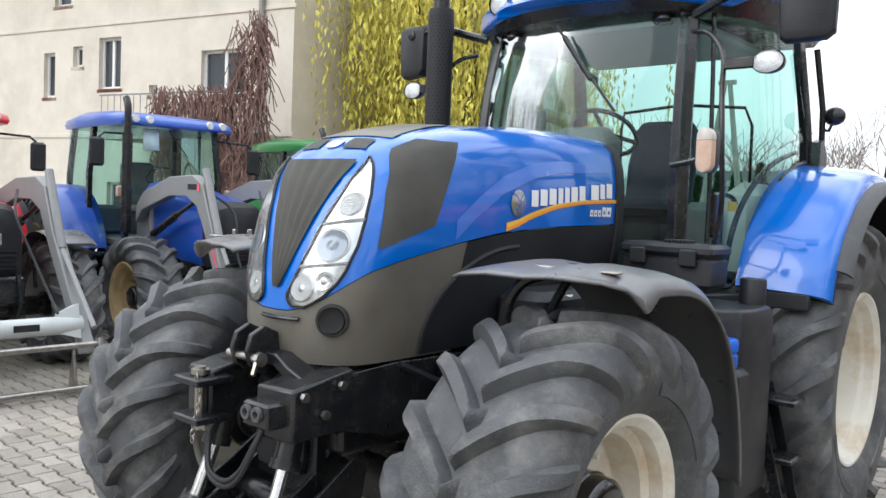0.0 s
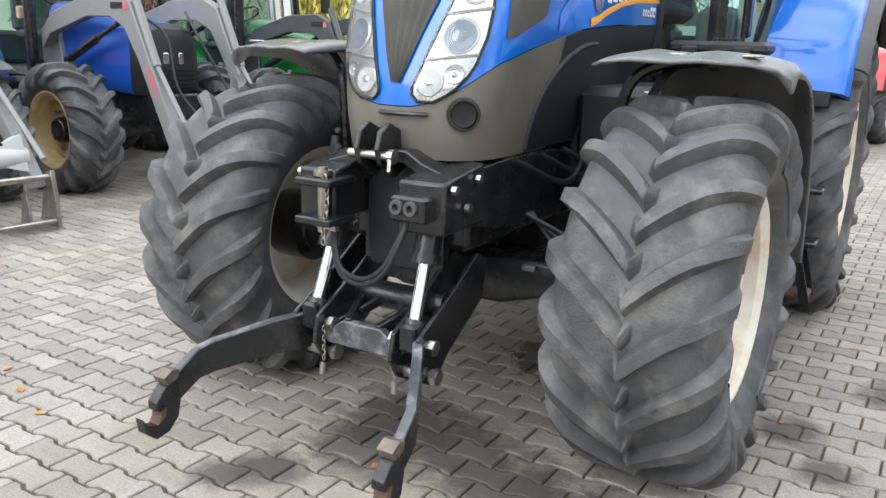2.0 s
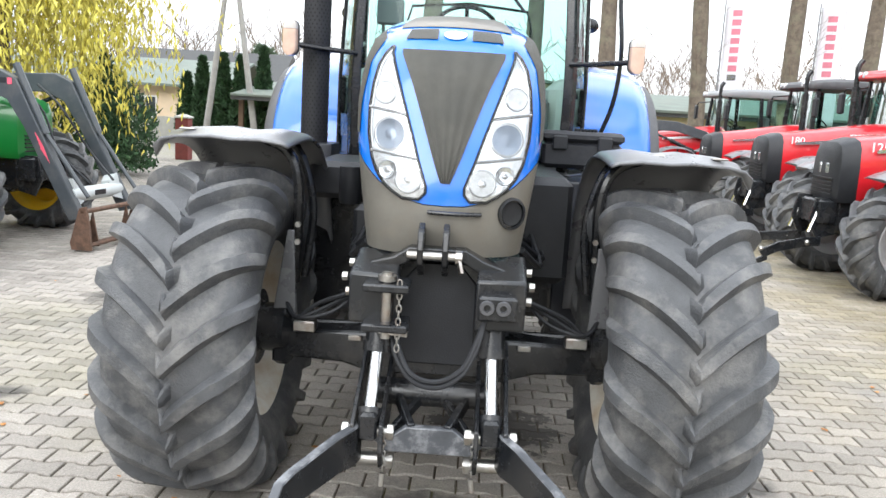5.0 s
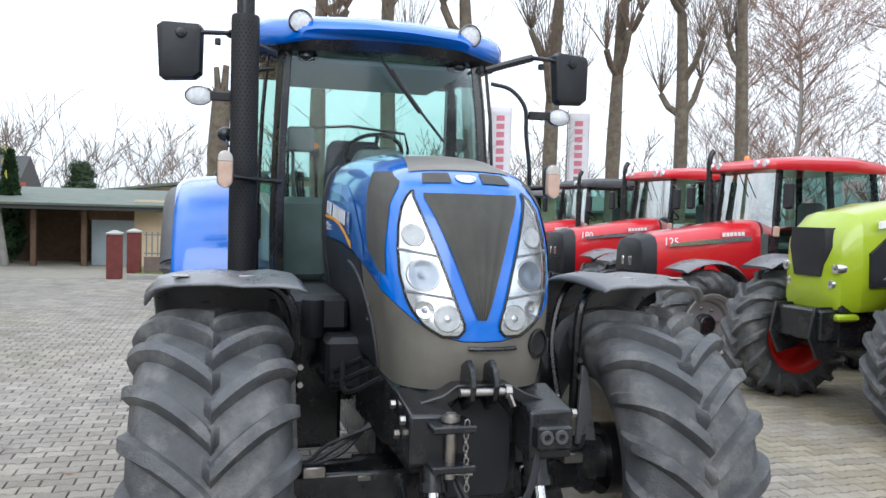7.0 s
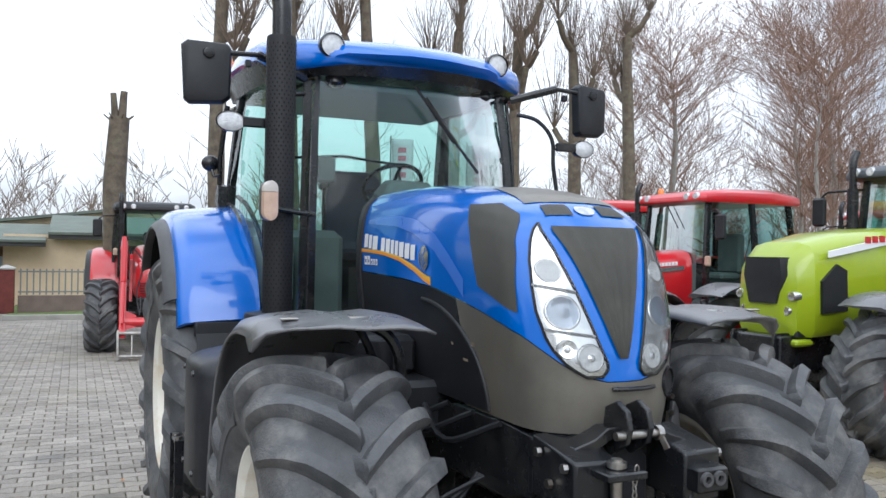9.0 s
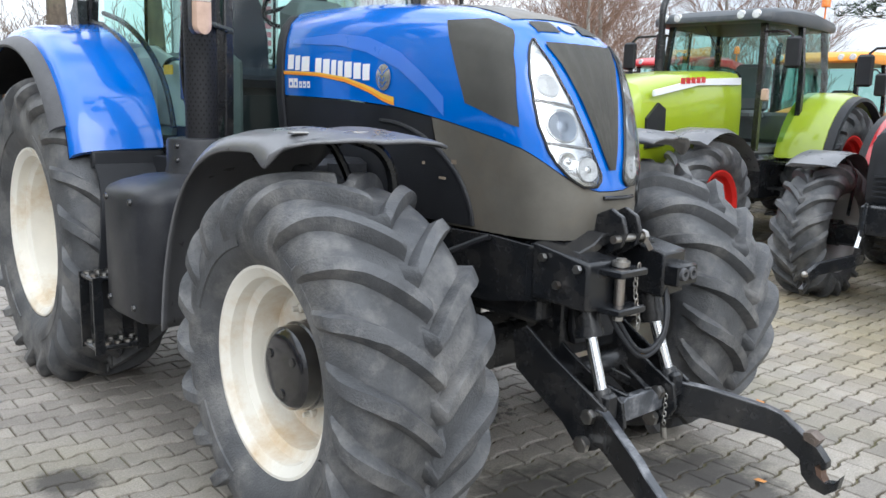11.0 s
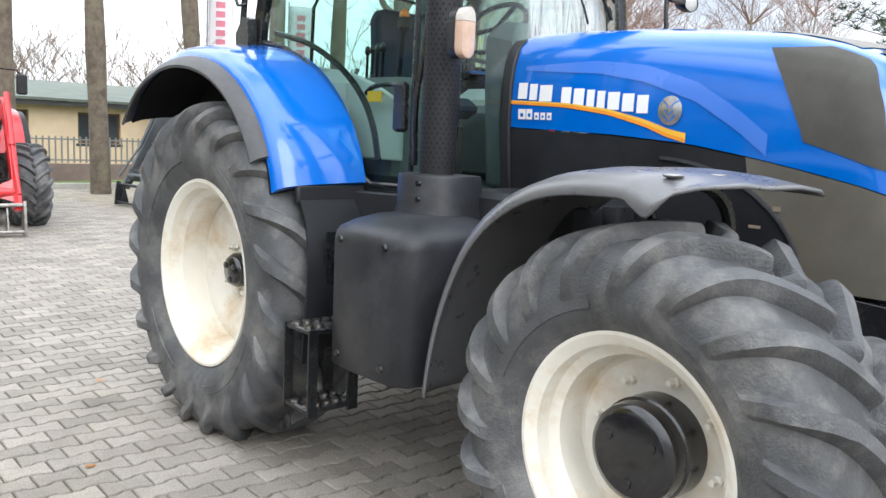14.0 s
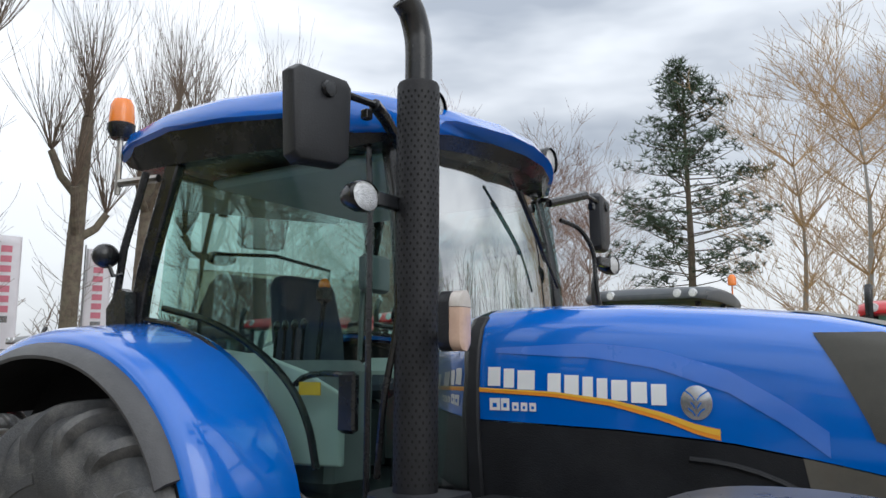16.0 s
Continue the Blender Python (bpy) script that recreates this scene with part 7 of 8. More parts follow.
# steel bar fence with posts and a gate
def bar_fence(x0, x1, y, h=1.22):
    f = thing("steel_fence", "grey steel bar fence on a dull brown base", "fence")
    part("base_wall", Geo().box(x0, x1, y - 0.08, y + 0.08, 0, 0.48), BASEWALL, f, "dull brown base wall")
    part("rail", Geo().box(x0, x1, y - 0.02, y + 0.02, 0.56, 0.6), GALV, f)
    part("rail", Geo().box(x0, x1, y - 0.02, y + 0.02, h - 0.1, h - 0.06), GALV, f)
    bar = None
    for i in range(int((x1 - x0) / 0.16)):
        if bar is None:
            bar = part("bar", Geo().box(-0.02, 0.02, -0.012, 0.012, 0.5, h), GALV, f)
            bar.matrix_local = pose(x0 + 0.06, y, 0)
        else:
            share(bar, "bar", f, pose(x0 + 0.06 + 0.16 * i, y, 0))
    return f


bar_fence(-3.4, 2.0, 22.0)
bar_fence(2.4, 17.0, 22.0)
kerb = Geo()
for i in range(21):
    kerb.box(-3.6 + i, -2.61 + i, 19.55, 19.7, 0, 0.13)
tagged(part("kerb", kerb, CONCRETE), "pale concrete kerb before the lawn", "kerb", kind="structure")
for x, y in ((-3.95, 19.8), (-3.68, 22.0), (2.2, 22.0), (-8.6, 19.8)):
    p = thing("gate_post", "dark red rendered gate post with cap", "post", pose(x, y, 0), group="gate posts")
    part("shaft", Geo().box(-0.19, 0.19, -0.19, 0.19, 0, 1.2, 0.02), POSTRED, p)
    part("cap", Geo().loft([[(-k, -k, z), (k, -k, z), (k, k, z), (-k, k, z)] for z, k in ((1.2, 0.22), (1.24, 0.22), (1.32, 0.03))]), CONCRETE, p, "grey pyramid cap")
lawn = Geo().grid(lambda u, w: (-3.6 + 21 * u, 19.68 + 5.2 * w, 0.03 + 0.02 * math.sin(40 * u + 9 * w)), 60, 24)
tagged(part("lawn", lawn, GRASS), "strip of green lawn behind the fence", "lawn", kind="structure")
lawn2 = Geo().grid(lambda u, w: (-26 + 13 * u, 22.5 + 4 * w, 0.03 + 0.02 * math.sin(40 * u + 9 * w)), 40, 16)
tagged(part("lawn", lawn2, GRASS), "strip of green lawn before the garden wall", "lawn", kind="structure")

# garden side: concrete panel fence, thujas, utility pole, red-roofed house
cf = thing("concrete_fence", "grey concrete panel fence with arched tops", "fence")
for i in range(10):
    x = -24 + 1.6 * i
    part("panel", Geo().prism([(x, 0), (x + 1.5, 0), (x + 1.5, 0.75)] + [(x + 0.75 + 0.75 * math.cos(a), 0.75 + 0.3 * math.sin(a)) for a in [math.pi * k / 8 for k in range(1, 8)]] + [(x, 0.75)], "y", 27.0, 27.06), CONCRETE, cf)
    part("post", Geo().box(x - 0.08, x + 0.02, 26.96, 27.1, 0, 1.1), CONCRETE, cf)
pole = thing("utility_pole", "grey A-shaped timber utility pole", "pole", pose(-8.7, 24.5, 0))
for s in (1, -1):
    part("leg", Geo().tube([(s * 0.95, 0, 0), (0.08 * s, 0, 6.4)], [0.12, 0.08], 10), POLE, pole)
part("insulator", Geo().box(-0.3, 0.3, -0.05, 0.05, 6.3, 6.45), POLE, pole)


def leaf_cone(g, rng, c, r, h, n, size):
    for _ in range(n):
        t = rng.random() ** 0.7
        a = rng.uniform(0, 2 * math.pi)
        rr = r * (1 - t) ** 0.75 * rng.uniform(0.75, 1.05) * min(1, 0.35 + 4 * t)
        p = Vector((c[0] + rr * math.cos(a), c[1] + rr * math.sin(a), c[2] + h * t))
        d = Vector((rng.uniform(-1, 1), rng.uniform(-1, 1), rng.uniform(0.2, 1.4))).normalized() * size
        e = Vector((rng.uniform(-1, 1), rng.uniform(-1, 1), rng.uniform(-0.5, 0.5))).normalized() * size * 0.5
        g.add([p - e, p + d * 0.5 - e * 0.3, p + d, p + e], [(0, 1, 2, 3)])


for i, (x, y, r, h) in enumerate(((-10.2, 26.0, 0.5, 3.1), (-9.5, 26.2, 0.48, 3.25), (-8.8, 26.0, 0.5, 3.2), (-8.0, 26.1, 0.52, 3.55), (-10.9, 26.3, 0.45, 2.5))):
    t = thing("thuja", "dense dark green columnar thuja", "tree", pose(x, y, 0), group="thuja row")
    part("trunk", Geo().tube([(0, 0, 0), (0, 0, h * 0.8)], [0.08, 0.03], 8), BARK, t)
    g = Geo()
    leaf_cone(g, random.Random(20 + i), (0, 0, 0.1), r, h, 2600, 0.22)
    tagged(part("crown", g, THUJALEAF, t, smooth=0), kind="stuff")
rh = thing("red_roofed_house", "distant house with red tiled roof", "house", pose(-10.6, 40, 0))
part("wall", Geo().box(-1.7, 1.9, 0, 6, 0, 1.5), STUCCO, rh)
part("roof", Geo().prism([(-0.4, 1.4), (3.0, 2.75), (6.4, 1.4)], "x", -1.9, 2.1), REDROOF, rh)
part("chimney", Geo().box(-1.0, -0.6, 2.6, 3.0, 2.5, 3.1), BRICKSILL, rh)
rh2 = thing("dark_roofed_house", "distant house with dark roof behind the garden", "house", pose(-17, 42, 0))
part("wall", Geo().box(-4, 5, 0, 7, 0, 2.4), WOOD, rh2)
part("roof", Geo().prism([(-0.5, 2.3), (3.5, 4.6), (7.5, 2.3)], "x", -4.5, 5.5), DARKTRIM, rh2)

# banners on poles
for x, y in ((6.25, 18.85), (8.8, 19.1)):
    b = thing("banner_flag", "tall white banner with red vertical print on a pole", "banner", pose(x, y, 0, 0, 0, -25), group="banners")
    part("pole", Geo().tube([(0, 0, 0), (0, 0, 5.2)], [0.035, 0.02], 8), GALV, b)
    part("cloth", Geo().grid(lambda u, w: (0.03 + 0.62 * u, 0.05 * math.sin(4 * u + 3 * w), 2.0 + 3.1 * w), 8, 16), BANNER, b, solid=0.004)
    for k in range(8):
        g = Geo().grid(lambda u, w: ((lambda U, W: (0.03 + 0.62 * U, 0.05 * math.sin(4 * U + 3 * W) - 0.006, 2.0 + 3.1 * W))(0.3 + 0.38 * u, 0.34 + 0.076 * k + 0.05 * w)), 2, 2)
        part("print_bar", g, BANNERPINK if k > 0 else SILVER, b)
        g = Geo().grid(lambda u, w: ((lambda U, W: (0.03 + 0.62 * U, 0.05 * math.sin(4 * U + 3 * W) + 0.006, 2.0 + 3.1 * W))(0.3 + 0.38 * u, 0.34 + 0.076 * k + 0.05 * w)), 2, 2)
        part("print_bar", g, BANNERPINK if k > 0 else SILVER, b)


# bare trees
def grow(g, rng, p, d, length, r, depth, spread, up, twig=0.004, kids=(3, 4), segs=3):
    pts, rs = [p.copy()], [r]
    q, dd = p.copy(), d.copy()
    for i in range(segs):
        dd = (dd + Vector((rng.uniform(-1, 1), rng.uniform(-1, 1), rng.uniform(-0.4, 0.8) + up)) * 0.16).normalized()
        q = q + dd * length / segs
        pts.append(q.copy())
        rs.append(max(twig, r * (1 - 0.75 * (i + 1) / segs)))
    g.tube(pts, rs, 5 if r > 0.04 else 3, cap=False)
    if depth <= 0:
        return
    for _ in range(rng.randint(*kids)):
        i = rng.randint(1, segs)
        a = rng.uniform(0, 2 * math.pi)
        nd = (dd + Vector((math.cos(a), math.sin(a), up + rng.uniform(-0.2, 0.3))) * spread).normalized()
        grow(g, rng, pts[i], nd, length * rng.uniform(0.55, 0.8), max(twig, rs[i] * 0.7), depth - 1, spread, up, twig, kids, segs)


def pollard(seed, h, r, lean):
    """A tall bare trunk, cut back to knots from which fans of thin rods grow."""
    rng = random.Random(seed)
    tr, tw = Geo(), Geo()
    pts = [Vector((lean[0] * t + 0.12 * math.sin(3 * t + seed), lean[1] * t, h * t)) for t in [i / 8 for i in range(9)]]
    tr.tube(pts, [r * (1 - 0.35 * i / 8) * (1 + 0.1 * rng.uniform(-1, 1)) for i in range(9)], 14)
    heads = [pts[-1]]
    for k in range(rng.randint(3, 5)):
        a = rng.uniform(0, 6.28)
        b = pts[rng.randint(5, 8)]
        e = b + Vector((math.cos(a) * 0.7, math.sin(a) * 0.7, rng.uniform(0.6, 1.3)))
        tr.tube([b, (b + e) / 2 + Vector((0.1 * math.cos(a), 0.1 * math.sin(a), -0.05)), e], [r * 0.5, r * 0.4, r * 0.38], 9)
        heads.append(e)
    for c in heads:
        for _ in range(34):
            a, s = rng.uniform(0, 6.28), rng.uniform(0.1, 0.75)
            grow(tw, rng, c, Vector((math.cos(a) * s, math.sin(a) * s, 1)).normalized(), rng.uniform(1.4, 3.0), 0.014, 1, 0.35, 0.4, 0.004, (1, 2), 4)
    for _ in range(26):
        b = pts[rng.randint(3, 7)]
        a = rng.uniform(0, 6.28)
        grow(tw, rng, b + Vector((0, 0, rng.uniform(-0.4, 0.4))), Vector((math.cos(a), math.sin(a), 0.5)).normalized(), rng.uniform(0.5, 1.2), 0.01, 1, 0.5, 0.4, 0.004, (1, 3), 3)
    return tr, tw


pol = []
for i, (x, y) in enumerate(((1.2, 18.0), (3.28, 18.1), (5.59, 18.2), (7.75, 18.15), (9.8, 18.3), (12.25, 18.3), (14.4, 18.4))):
    t = thing("pollarded_tree", "tall bare pollarded tree with upright rods", "tree", pose(x, y, 0, 0, 0, 70 * i), group="tree row")
    if i < 4:
        tr, tw = pollard(40 + i, 8.2 + 0.4 * (i % 3), 0.24, (0.25 * (-1) ** i, 0.2))
        a = part("trunk", tr, BARK, t)
        b = part("crown", tw, TWIG, t, smooth=0)
        tagged(b, kind="stuff")
        pol.append((a, b))
    else:
        a, b = pol[(i * 3) % 4]
        share(a, "trunk", t)
        tagged(share(b, "crown", t), kind="stuff")
t = thing("dead_trunk", "tall dead tree trunk with cut top", "tree", pose(-1.25, 15.2, 0))
g = Geo().tube([(0, 0, 0), (0.05, 0, 1.5), (0.0, 0, 3.2), (0.08, 0, 4.6)], [0.27, 0.24, 0.23, 0.2], 14)
g.tube([(0.0, 0, 4.5), (-0.05, 0, 5.1)], [0.08, 0.06], 8).tube([(0.12, 0, 4.5), (0.16, 0, 5.15)], [0.09, 0.07], 8)
for a in range(7):
    g.tube([(0.06, 0, 4.4), (0.06 + 0.3 * math.cos(a), 0.3 * math.sin(a), 4.65)], [0.03, 0.012], 5)
part("trunk", g, BARK, t)

# birches with fine hanging twigs
bir = []
for i, (x, y, k) in enumerate(((24, 20.5, 0.95), (27, 15.2, 0.9), (27.5, 22, 1.1), (18.6, 21.5, 0.85), (21, 24.5, 1.0), (17, 22.5, 0.8), (31, 25, 1.1), (22.5, 18.2, 0.85), (34, 27, 1.2), (28.5, 3.2, 1.1), (33, 6.2, 1.1), (27, -0.5, 1.0), (36, 1, 1.15), (31, -3, 1.1), (38, 18, 1.0))):
    t = thing("birch", "bare birch with fine reddish twigs", "tree", pose(x, y, 0, 0, 0, 50 * i) @ Matrix.Scale(k, 4), group="birches")
    if i < 3:
        rng = random.Random(70 + i)
        tr, tw = Geo(), Geo()
        pts = [Vector((0.15 * math.sin(0.8 * j + i), 0.1 * math.cos(j), 1.2 * j)) for j in range(9)]
        tr.tube(pts, [0.16 * (1 - j / 9.5) for j in range(9)], 8)
        for j in range(44):
            b = pts[rng.randint(2, 8)]
            a = rng.uniform(0, 6.28)
            grow(tw, rng, b, Vector((math.cos(a), math.sin(a), 0.9)).normalized(), rng.uniform(1.6, 2.8), 0.03, 3, 0.65, 0.0, 0.0065, (3, 4), 3)
        a = part("trunk", tr, POLE, t)
        b = part("crown", tw, BIRCHTWIG, t, smooth=0)
        tagged(b, kind="stuff")
        bir.append((a, b))
    else:
        a, b = bir[i % 3]
        share(a, "trunk", t)
        c = share(b, "crown", t)
        if x > 26 and y < 14:
            c.data = b.data.copy()
            c.data.materials[0] = GOLDTWIG
        tagged(c, kind="stuff")

# pines
def pine(seed, h):
    rng = random.Random(seed)
    tr, lf = Geo(), Geo()
    tr.tube([(0, 0, 0), (0.1, 0, h * 0.5), (0.05, 0.1, h * 0.97)], [0.2, 0.14, 0.03], 10)
    for k in range(92):
        t = 0.36 + 0.62 * k / 92
        a = rng.uniform(0, 6.28)
        L = min(1.0, 0.72 + (t - 0.36) * 1.4) * min(1.0, (1 - t) * 2.3 + 0.06) * h * 0.235 * rng.uniform(0.6, 1.12) + 0.2
        b = Vector((0.08, 0.05, h * t))
        e = b + Vector((math.cos(a) * L, math.sin(a) * L, L * rng.uniform(0.0, 0.35) + (0.5 * t if t > 0.8 else 0)))
        m = (b + e) / 2 + Vector((0, 0, -0.1))
        tr.tube([b, m, e], [0.035, 0.025, 0.01], 4, cap=False)
        for j in range(24):
            c = b.lerp(e, 1.05 - 0.7 * rng.random() ** 1.3) + Vector((rng.gauss(0, 0.2), rng.gauss(0, 0.2), rng.uniform(-0.12, 0.4)))
            for q in range(7):
                d = Vector((rng.uniform(-1, 1), rng.uniform(-1, 1), rng.uniform(-0.2, 1))).normalized() * rng.uniform(0.2, 0.42)
                s = d.orthogonal().normalized() * 0.03
                lf.add([c - s, c + s, c + d], [(0, 1, 2)])
    return tr, lf


for i, (x, y, h) in enumerate(((30.9, 10.2, 15.0), (-16, 55, 5.0), (-11, 58, 4.2))):
    t = thing("pine", "green pine with open crown", "tree", pose(x, y, 0), group="pines")
    tr, lf = pine(90 + i, h)
    part("trunk", tr, BARK, t)
    tagged(part("crown", lf, PINELEAF, t, smooth=0), kind="stuff")

# weeping willow, yellow in autumn
t = thing("weeping_willow", "weeping willow with long yellow hanging strands", "tree", pose(-9.8, 12.2, 0))
rng = random.Random(3)
tr, lf = Geo(), Geo()
tr.tube([(0, 0, 0), (0.1, 0.1, 2.0), (0.0, 0.2, 4.2)], [0.42, 0.36, 0.3], 14)
tips = []
for k in range(16):
    a = 2 * math.pi * k / 16 + rng.uniform(-0.2, 0.2)
    L = rng.uniform(1.6, 3.6)
    b = Vector((0, 0.15, rng.uniform(3.2, 4.4)))
    e = b + Vector((math.cos(a) * L, math.sin(a) * L, rng.uniform(2.6, 4.6)))
    m = (b + e) / 2 + Vector((0, 0, 0.6))
    tr.tube(smooth_line([b, m, e], 4), [0.16 - 0.13 * j / 8 for j in range(9)], 7, cap=False)
    tips += [b.lerp(e, q) + Vector((0, 0, 0.5)) for q in (0.45, 0.6, 0.75, 0.9, 1.0)]
for k in range(2600):
    c = tips[rng.randint(0, len(tips) - 1)] + Vector((rng.gauss(0, 0.6), rng.gauss(0, 0.6), rng.gauss(0, 0.4)))
    out = Vector((c.x, c.y, 0))
    out = out.normalized() if out.length > 0.01 else Vector((1, 0, 0))
    L = min(c.z - 1.3, rng.uniform(2.4, 5.6))
    p = c.copy()
    n = int(L / 0.2)
    v = out * 0.09 + Vector((0, 0, -0.06))
    for j in range(n):
        v = (v * 0.78 + Vector((rng.gauss(0, 0.012), rng.gauss(0, 0.012), -0.055)))
        p = p + v
        a = rng.uniform(0, 6.28)
        w = Vector((math.cos(a), math.sin(a), 0)) * 0.028
        d = Vector((rng.gauss(0, 0.05), rng.gauss(0, 0.05), -rng.uniform(0.12, 0.22)))
        lf.add([p - w, p + d * 0.4 + w, p + d, p + d * 0.5 - w * 0.7], [(0, 1, 2, 3)])
part("trunk", tr, BARK, t)
tagged(part("crown", lf, WILLOW, t, "yellow hanging willow leaves", smooth=0), kind="stuff")
# shrubs under the willow and far tree line
g = Geo()
rng = random.Random(8)
for k in range(7000):
    a, q = rng.uniform(0, 6.28), rng.random()
    c = Vector((-8.3 + 1.1 * q * math.cos(a), 14.2 + 1.2 * q * math.sin(a), 0.1 + 2.6 * rng.random() * (1 - 0.5 * q)))
    d = Vector((rng.gauss(0, 0.08), rng.gauss(0, 0.08), rng.uniform(0.02, 0.14)))
    s = d.orthogonal().normalized() * 0.03
    g.add([c - s, c + s, c + d], [(0, 1, 2)])
tagged(part("shrub", g, THUJALEAF, None, smooth=0), "dense dark green shrub under the willow", "shrub", kind="stuff")
g = Geo()
for k in range(150):
    a = rng.uniform(-0.75, 1.15)
    dist = rng.uniform(75, 110)
    c = Vector((dist * math.sin(a), dist * math.cos(a), 0))
    grow(g, rng, c, Vector((0, 0, 1)), rng.uniform(3, 6), 0.14, 3, 0.7, 0.1, 0.03, (3, 4), 3)
for k in range(110):
    a = rng.uniform(1.75, 5.2)
    dist = rng.uniform(42, 60)
    c = Vector((dist * math.sin(a), dist * math.cos(a), 0))
    grow(g, rng, c, Vector((0, 0, 1)), rng.uniform(5, 8), 0.2, 3, 0.7, 0.1, 0.04, (3, 5), 3)
tagged(part("far_woods", g, TWIG, None, smooth=0), "distant bare tree line on the horizon", "trees", kind="stuff")

# ---- ground: bone-shaped concrete pavers in running rows ----
def ground_mat(name, a, b, moss, island=0.0, rand=0.0):
    m = bpy.data.materials.new(name)
    m.use_nodes = True
    n, l = m.node_tree.nodes, m.node_tree.links
    bs = n["Principled BSDF"]
    geo = n.new("ShaderNodeNewGeometry")
    def noise_tex(scale, detail, rough=0.6):
        t = n.new("ShaderNodeTexNoise")
        t.inputs["Scale"].default_value, t.inputs["Detail"].default_value, t.inputs["Roughness"].default_value = scale, detail, rough
        l.new(geo.outputs["Position"], t.inputs["Vector"])
        return t.outputs["Fac"]
    def ramp(src, p0, p1, c0, c1):
        r = n.new("ShaderNodeValToRGB")
        r.color_ramp.elements[0].position, r.color_ramp.elements[1].position = p0, p1
        r.color_ramp.elements[0].color, r.color_ramp.elements[1].color = (*c0, 1), (*c1, 1)
        l.new(src, r.inputs["Fac"])
        return r.outputs["Color"]
    def mix(fac, x, y, mode="MIX"):
        k = n.new("ShaderNodeMixRGB")
        k.blend_type = mode
        if isinstance(fac, float):
            k.inputs[0].default_value = fac
        else:
            l.new(fac, k.inputs[0])
        for i, c in ((1, x), (2, y)):
            if isinstance(c, tuple):
                k.inputs[i].default_value = (*c, 1)
            else:
                l.new(c, k.inputs[i])
        return k.outputs["Color"]
    stain_noise = noise_tex(7.0, 8, 0.75)
    col = ramp(noise_tex(2.2, 6), 0.3, 0.7, a, b)
    col = mix(ramp(noise_tex(95, 4, 0.7), 0.35, 0.72, (0, 0, 0), (0.8, 0.8, 0.8)), col, tuple(c * 0.5 for c in a))
    col = mix(ramp(noise_tex(130, 2, 0.5), 0.66, 0.72, (0, 0, 0), (0.5, 0.5, 0.5)), col, (0.6, 0.58, 0.54))
    col = mix(ramp(noise_tex(9.0, 7, 0.75), 0.5, 0.72, (0, 0, 0), (0.45, 0.45, 0.45)), col, (0.16, 0.15, 0.135))
    col = mix(ramp(noise_tex(0.75, 4, 0.6), 0.58, 0.70, (0, 0, 0), (0.6, 0.6, 0.6)), col, (0.13, 0.125, 0.12))
    col = mix(ramp(noise_tex(0.33, 5, 0.65), 0.50, 0.68, (0, 0, 0), (moss, moss, moss)), col, (0.24, 0.225, 0.13))
    # moss and damp earth towards the row on the +x side
    sx_ = n.new("ShaderNodeSeparateXYZ")
    l.new(geo.outputs["Position"], sx_.inputs["Vector"])
    far_x = n.new("ShaderNodeMapRange")
    far_x.inputs["From Min"].default_value, far_x.inputs["From Max"].default_value = 1.4, 4.6
    l.new(sx_.outputs["X"], far_x.inputs["Value"])
    damp = n.new("ShaderNodeMath")
    damp.operation = "MULTIPLY"
    l.new(far_x.outputs["Result"], damp.inputs[0])
    l.new(ramp(noise_tex(0.9, 6, 0.65), 0.36, 0.62, (0.1, 0.1, 0.1), (0.75, 0.75, 0.75)), damp.inputs[1])
    col = mix(damp.outputs["Value"], col, (0.235, 0.19, 0.095))
    # oil stains on the paving in front of the tractor and under it
    for sx, sy, sr in ((-0.12, -0.42, 0.3), (-0.08, -0.72, 0.26), (0.58, -0.68, 0.3), (0.8, -0.78, 0.3), (0.72, -1.02, 0.24), (-0.28, -1.1, 0.16), (-0.42, -1.24, 0.12), (0.25, -0.5, 0.3), (1.62, 0.16, 0.14), (1.42, 0.5, 0.16), (1.85, 1.2, 0.2), (-1.75, 1.0, 0.16), (-2.6, 0.7, 0.12), (0.3, 0.7, 0.6), (-3.0, 3.2, 0.3)):
        vd = n.new("ShaderNodeVectorMath")
        vd.operation, vd.inputs[1].default_value = "DISTANCE", (sx, sy, 0)
        l.new(geo.outputs["Position"], vd.inputs[0])
        ad = n.new("ShaderNodeMath")
        ad.operation, ad.inputs[1].default_value = "MULTIPLY_ADD", sr * 2.1
        l.new(stain_noise, ad.inputs[0])
        l.new(vd.outputs["Value"], ad.inputs[2])
        col = mix(ramp(ad.outputs["Value"], sr * 1.6, sr * 2.3, (0.85, 0.85, 0.85), (0, 0, 0)), col, (0.062, 0.057, 0.052))
    if island or rand:
        src = geo.outputs["Random Per Island"] if island else n.new("ShaderNodeObjectInfo").outputs["Random"]
        mr = n.new("ShaderNodeMapRange")
        mr.inputs["To Min"].default_value, mr.inputs["To Max"].default_value = 0.78, 1.16
        l.new(src, mr.inputs["Value"])
        hs = n.new("ShaderNodeHueSaturation")
        l.new(mr.outputs["Result"], hs.inputs["Value"])
        l.new(col, hs.inputs["Color"])
        col = hs.outputs["Color"]
    l.new(col, bs.inputs["Base Color"])
    bs.inputs["Roughness"].default_value = 0.8
    bp = n.new("ShaderNodeBump")
    bp.inputs["Strength"].default_value, bp.inputs["Distance"].default_value = 0.5, 0.004
    l.new(noise_tex(140, 5, 0.7), bp.inputs["Height"])
    l.new(bp.outputs["Normal"], bs.inputs["Normal"])
    return m


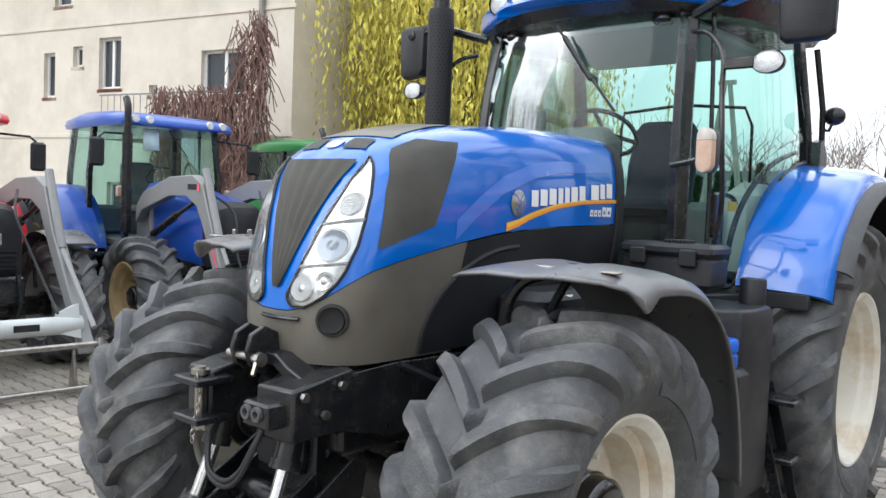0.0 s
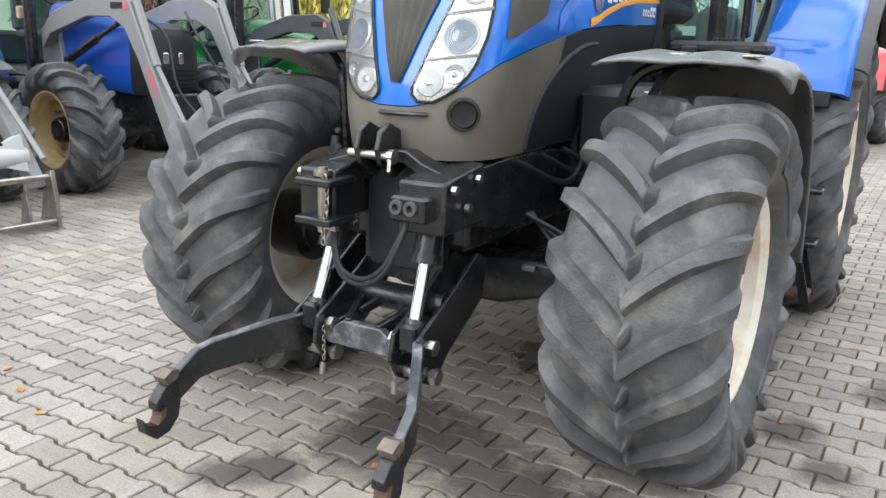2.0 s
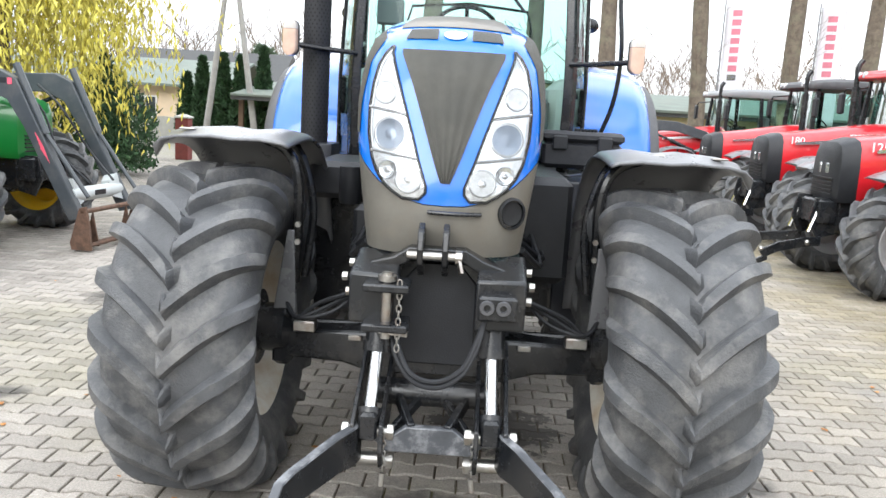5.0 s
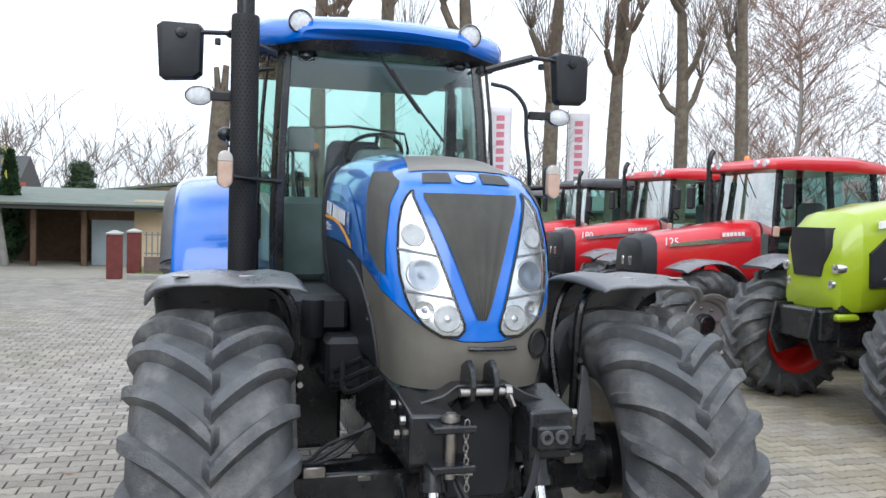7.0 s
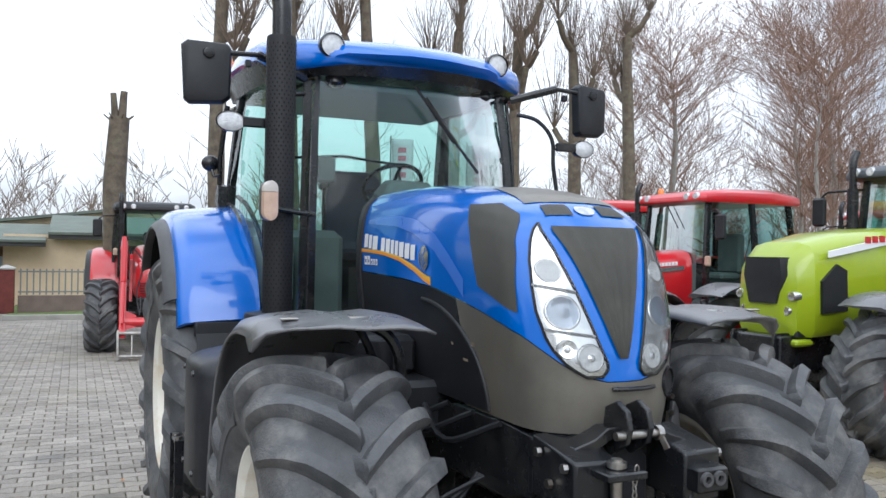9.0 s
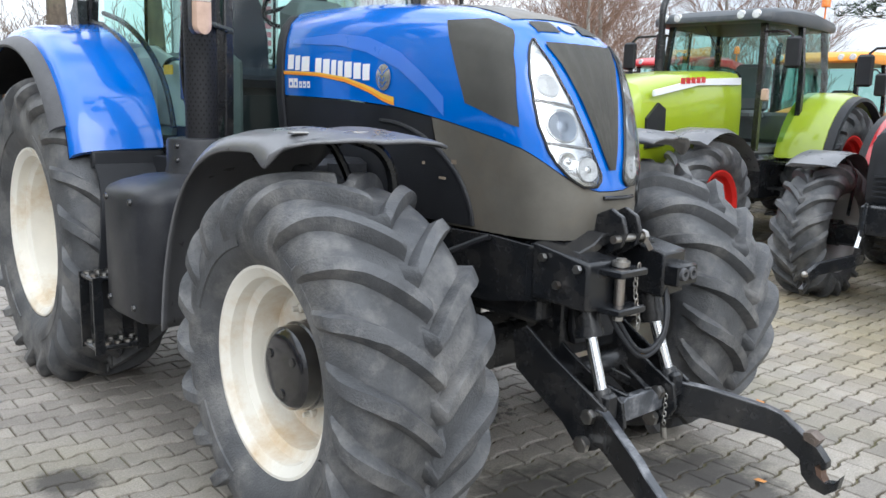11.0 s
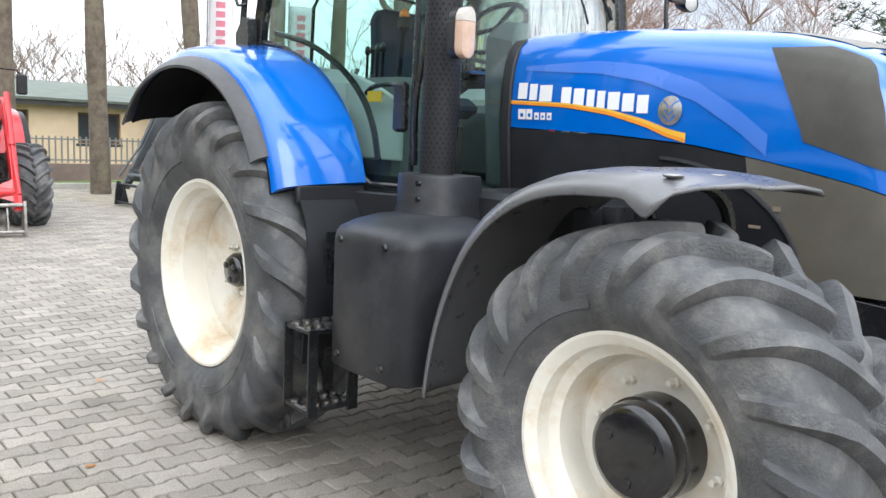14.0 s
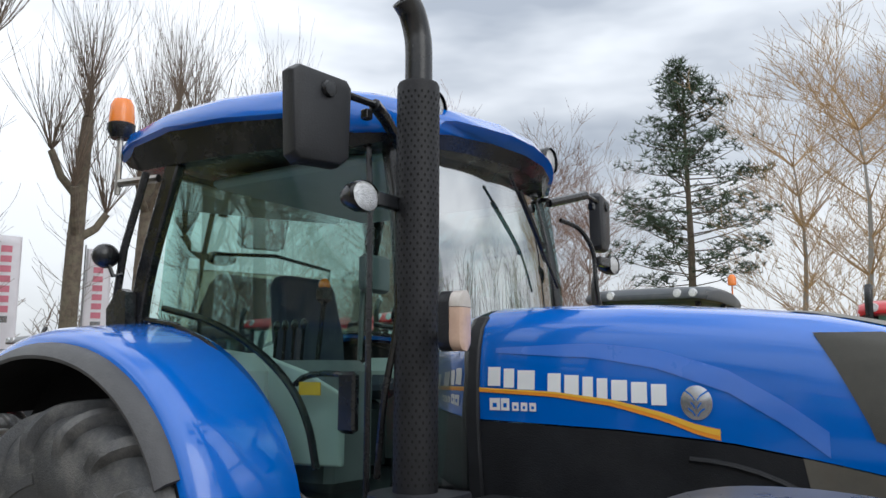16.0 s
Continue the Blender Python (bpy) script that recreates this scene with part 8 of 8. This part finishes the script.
PAVER_A = ground_mat("concrete_paver", (0.29, 0.262, 0.23), (0.42, 0.383, 0.34), 0.4, rand=0.1)
PAVER_B = ground_mat("concrete_paver_field", (0.29, 0.262, 0.23), (0.42, 0.383, 0.34), 0.4, island=0.1)
JOINT = mat("mossy_joint", (0.085, 0.066, 0.042), 0.95, 0, 0.35, 3, 0.6, 60, (0.12, 0.13, 0.04), 0.8, 1.5)
g = Geo().grid(lambda u, w: ((u - 0.5) * 1600, (w - 0.5) * 1600, -0.014), 4, 4)
ground = tagged(part("ground", g, JOINT), "mossy paving bed of the yard stretching to the horizon", "ground", kind="structure")
far = Geo()
for x0, x1, y0, y1 in ((-400, -11, -400, 400), (13, 400, -400, 400), (-11, 13, 20, 400), (-11, 13, -400, -5)):
    far.add([(x0, y0, -0.004), (x1, y0, -0.004), (x1, y1, -0.004), (x0, y1, -0.004)], [(0, 1, 2, 3)])
tagged(part("yard", far, ground_mat("far_paving", (0.28, 0.26, 0.21), (0.36, 0.335, 0.275), 0.4)), "grey paved yard farther off", "pavement", kind="structure")
PL, PW, PM, PITCH = 0.225, 0.0772, 0.0587, 0.1425
OUT = [(-PL / 2, -PW), (-0.076, -PW), (-0.042, -PM), (0.042, -PM), (0.076, -PW), (PL / 2, -PW), (PL / 2, PW), (0.076, PW), (0.042, PM), (-0.042, PM), (-0.076, PW), (-PL / 2, PW)]


def paver_ring(inset, z):
    out = []
    for x, y in OUT:
        out.append((x - inset * (1 if x > 0.06 else -1 if x < -0.06 else 0) * (1 if abs(x) > 0.1 else 0.3), y - inset * (1 if y > 0 else -1), z))
    return out


base = paver_ring(0.0045, -0.016) + paver_ring(0.005, -0.005) + paver_ring(0.0095, 0.0)
nb = len(OUT)
faces = [(i, (i + 1) % nb, nb + (i + 1) % nb, nb + i) for i in range(nb)] + [(nb + i, nb + (i + 1) % nb, 2 * nb + (i + 1) % nb, 2 * nb + i) for i in range(nb)] + [tuple(range(2 * nb, 3 * nb))]
pv, pf = [], []
near_spots = []
rngp = random.Random(17)
for j in range(-38, 142):
    yc = 0.49 + PITCH * j
    for i in range(-40, 70):
        xc = -2.13 + PL / 2 + PL * i + (PL / 2 if j % 2 else 0)
        if not (-11 < xc < 13 and -5 < yc < 20):
            continue
        dz, tx, ty = rngp.uniform(-0.0015, 0.0015), rngp.gauss(0, 0.004), rngp.gauss(0, 0.006)
        if (-2.35 < xc < 1.65 and -2.15 < yc < -0.75) or (-2.6 < xc < -1.45 and -0.75 <= yc < 1.25):
            near_spots.append((xc, yc, dz, tx, ty))
            continue
        o = len(pv)
        pv += [(x + xc, y + yc, z + dz + x * tx + y * ty) for x, y, z in base]
        pf += [[k + o for k in f] for f in faces]
me = bpy.data.meshes.new("paver_field")
me.from_pydata(pv, [], pf)
me.materials.append(PAVER_B)
field = new("paver_field", me)
field.parent = ground
tagged(field, "field of grey bone-shaped concrete pavers", kind="stuff")
pm = bpy.data.meshes.new("paver")
pm.from_pydata(base, [], faces)
pm.materials.append(PAVER_A)
for xc, yc, dz, tx, ty in near_spots:
    o = new("paver", pm)
    o.parent = ground
    o.matrix_local = Matrix.Translation((xc, yc, dz)) @ Euler((ty, -tx, 0)).to_matrix().to_4x4()
# fallen leaves on the paving
LEAFMAT = mat("fallen_leaf", (0.45, 0.2, 0.06), 0.8, 0, 0.3, 8, rand=0.35)
rngl = random.Random(31)
lm = mesh_of("fallen_leaf", Geo().add([(-0.03, 0, 0.002), (-0.01, -0.018, 0.008), (0.022, -0.012, 0.004), (0.035, 0.002, 0.01), (0.018, 0.016, 0.004), (-0.012, 0.017, 0.009)], [(0, 1, 2, 3, 4, 5)]), LEAFMAT, 0)
for i in range(60):
    o = new("fallen_leaf", lm)
    k = rngl.uniform(0.4, 1.1)
    o.matrix_world = pose(rngl.uniform(-4, 3.5), rngl.uniform(-2.4, 4), 0.002, 0, 0, rngl.uniform(0, 360)) @ Matrix.Scale(k, 4)
    tagged(o, "dry orange leaf lying on the paving", "leaf", group="fallen leaves")
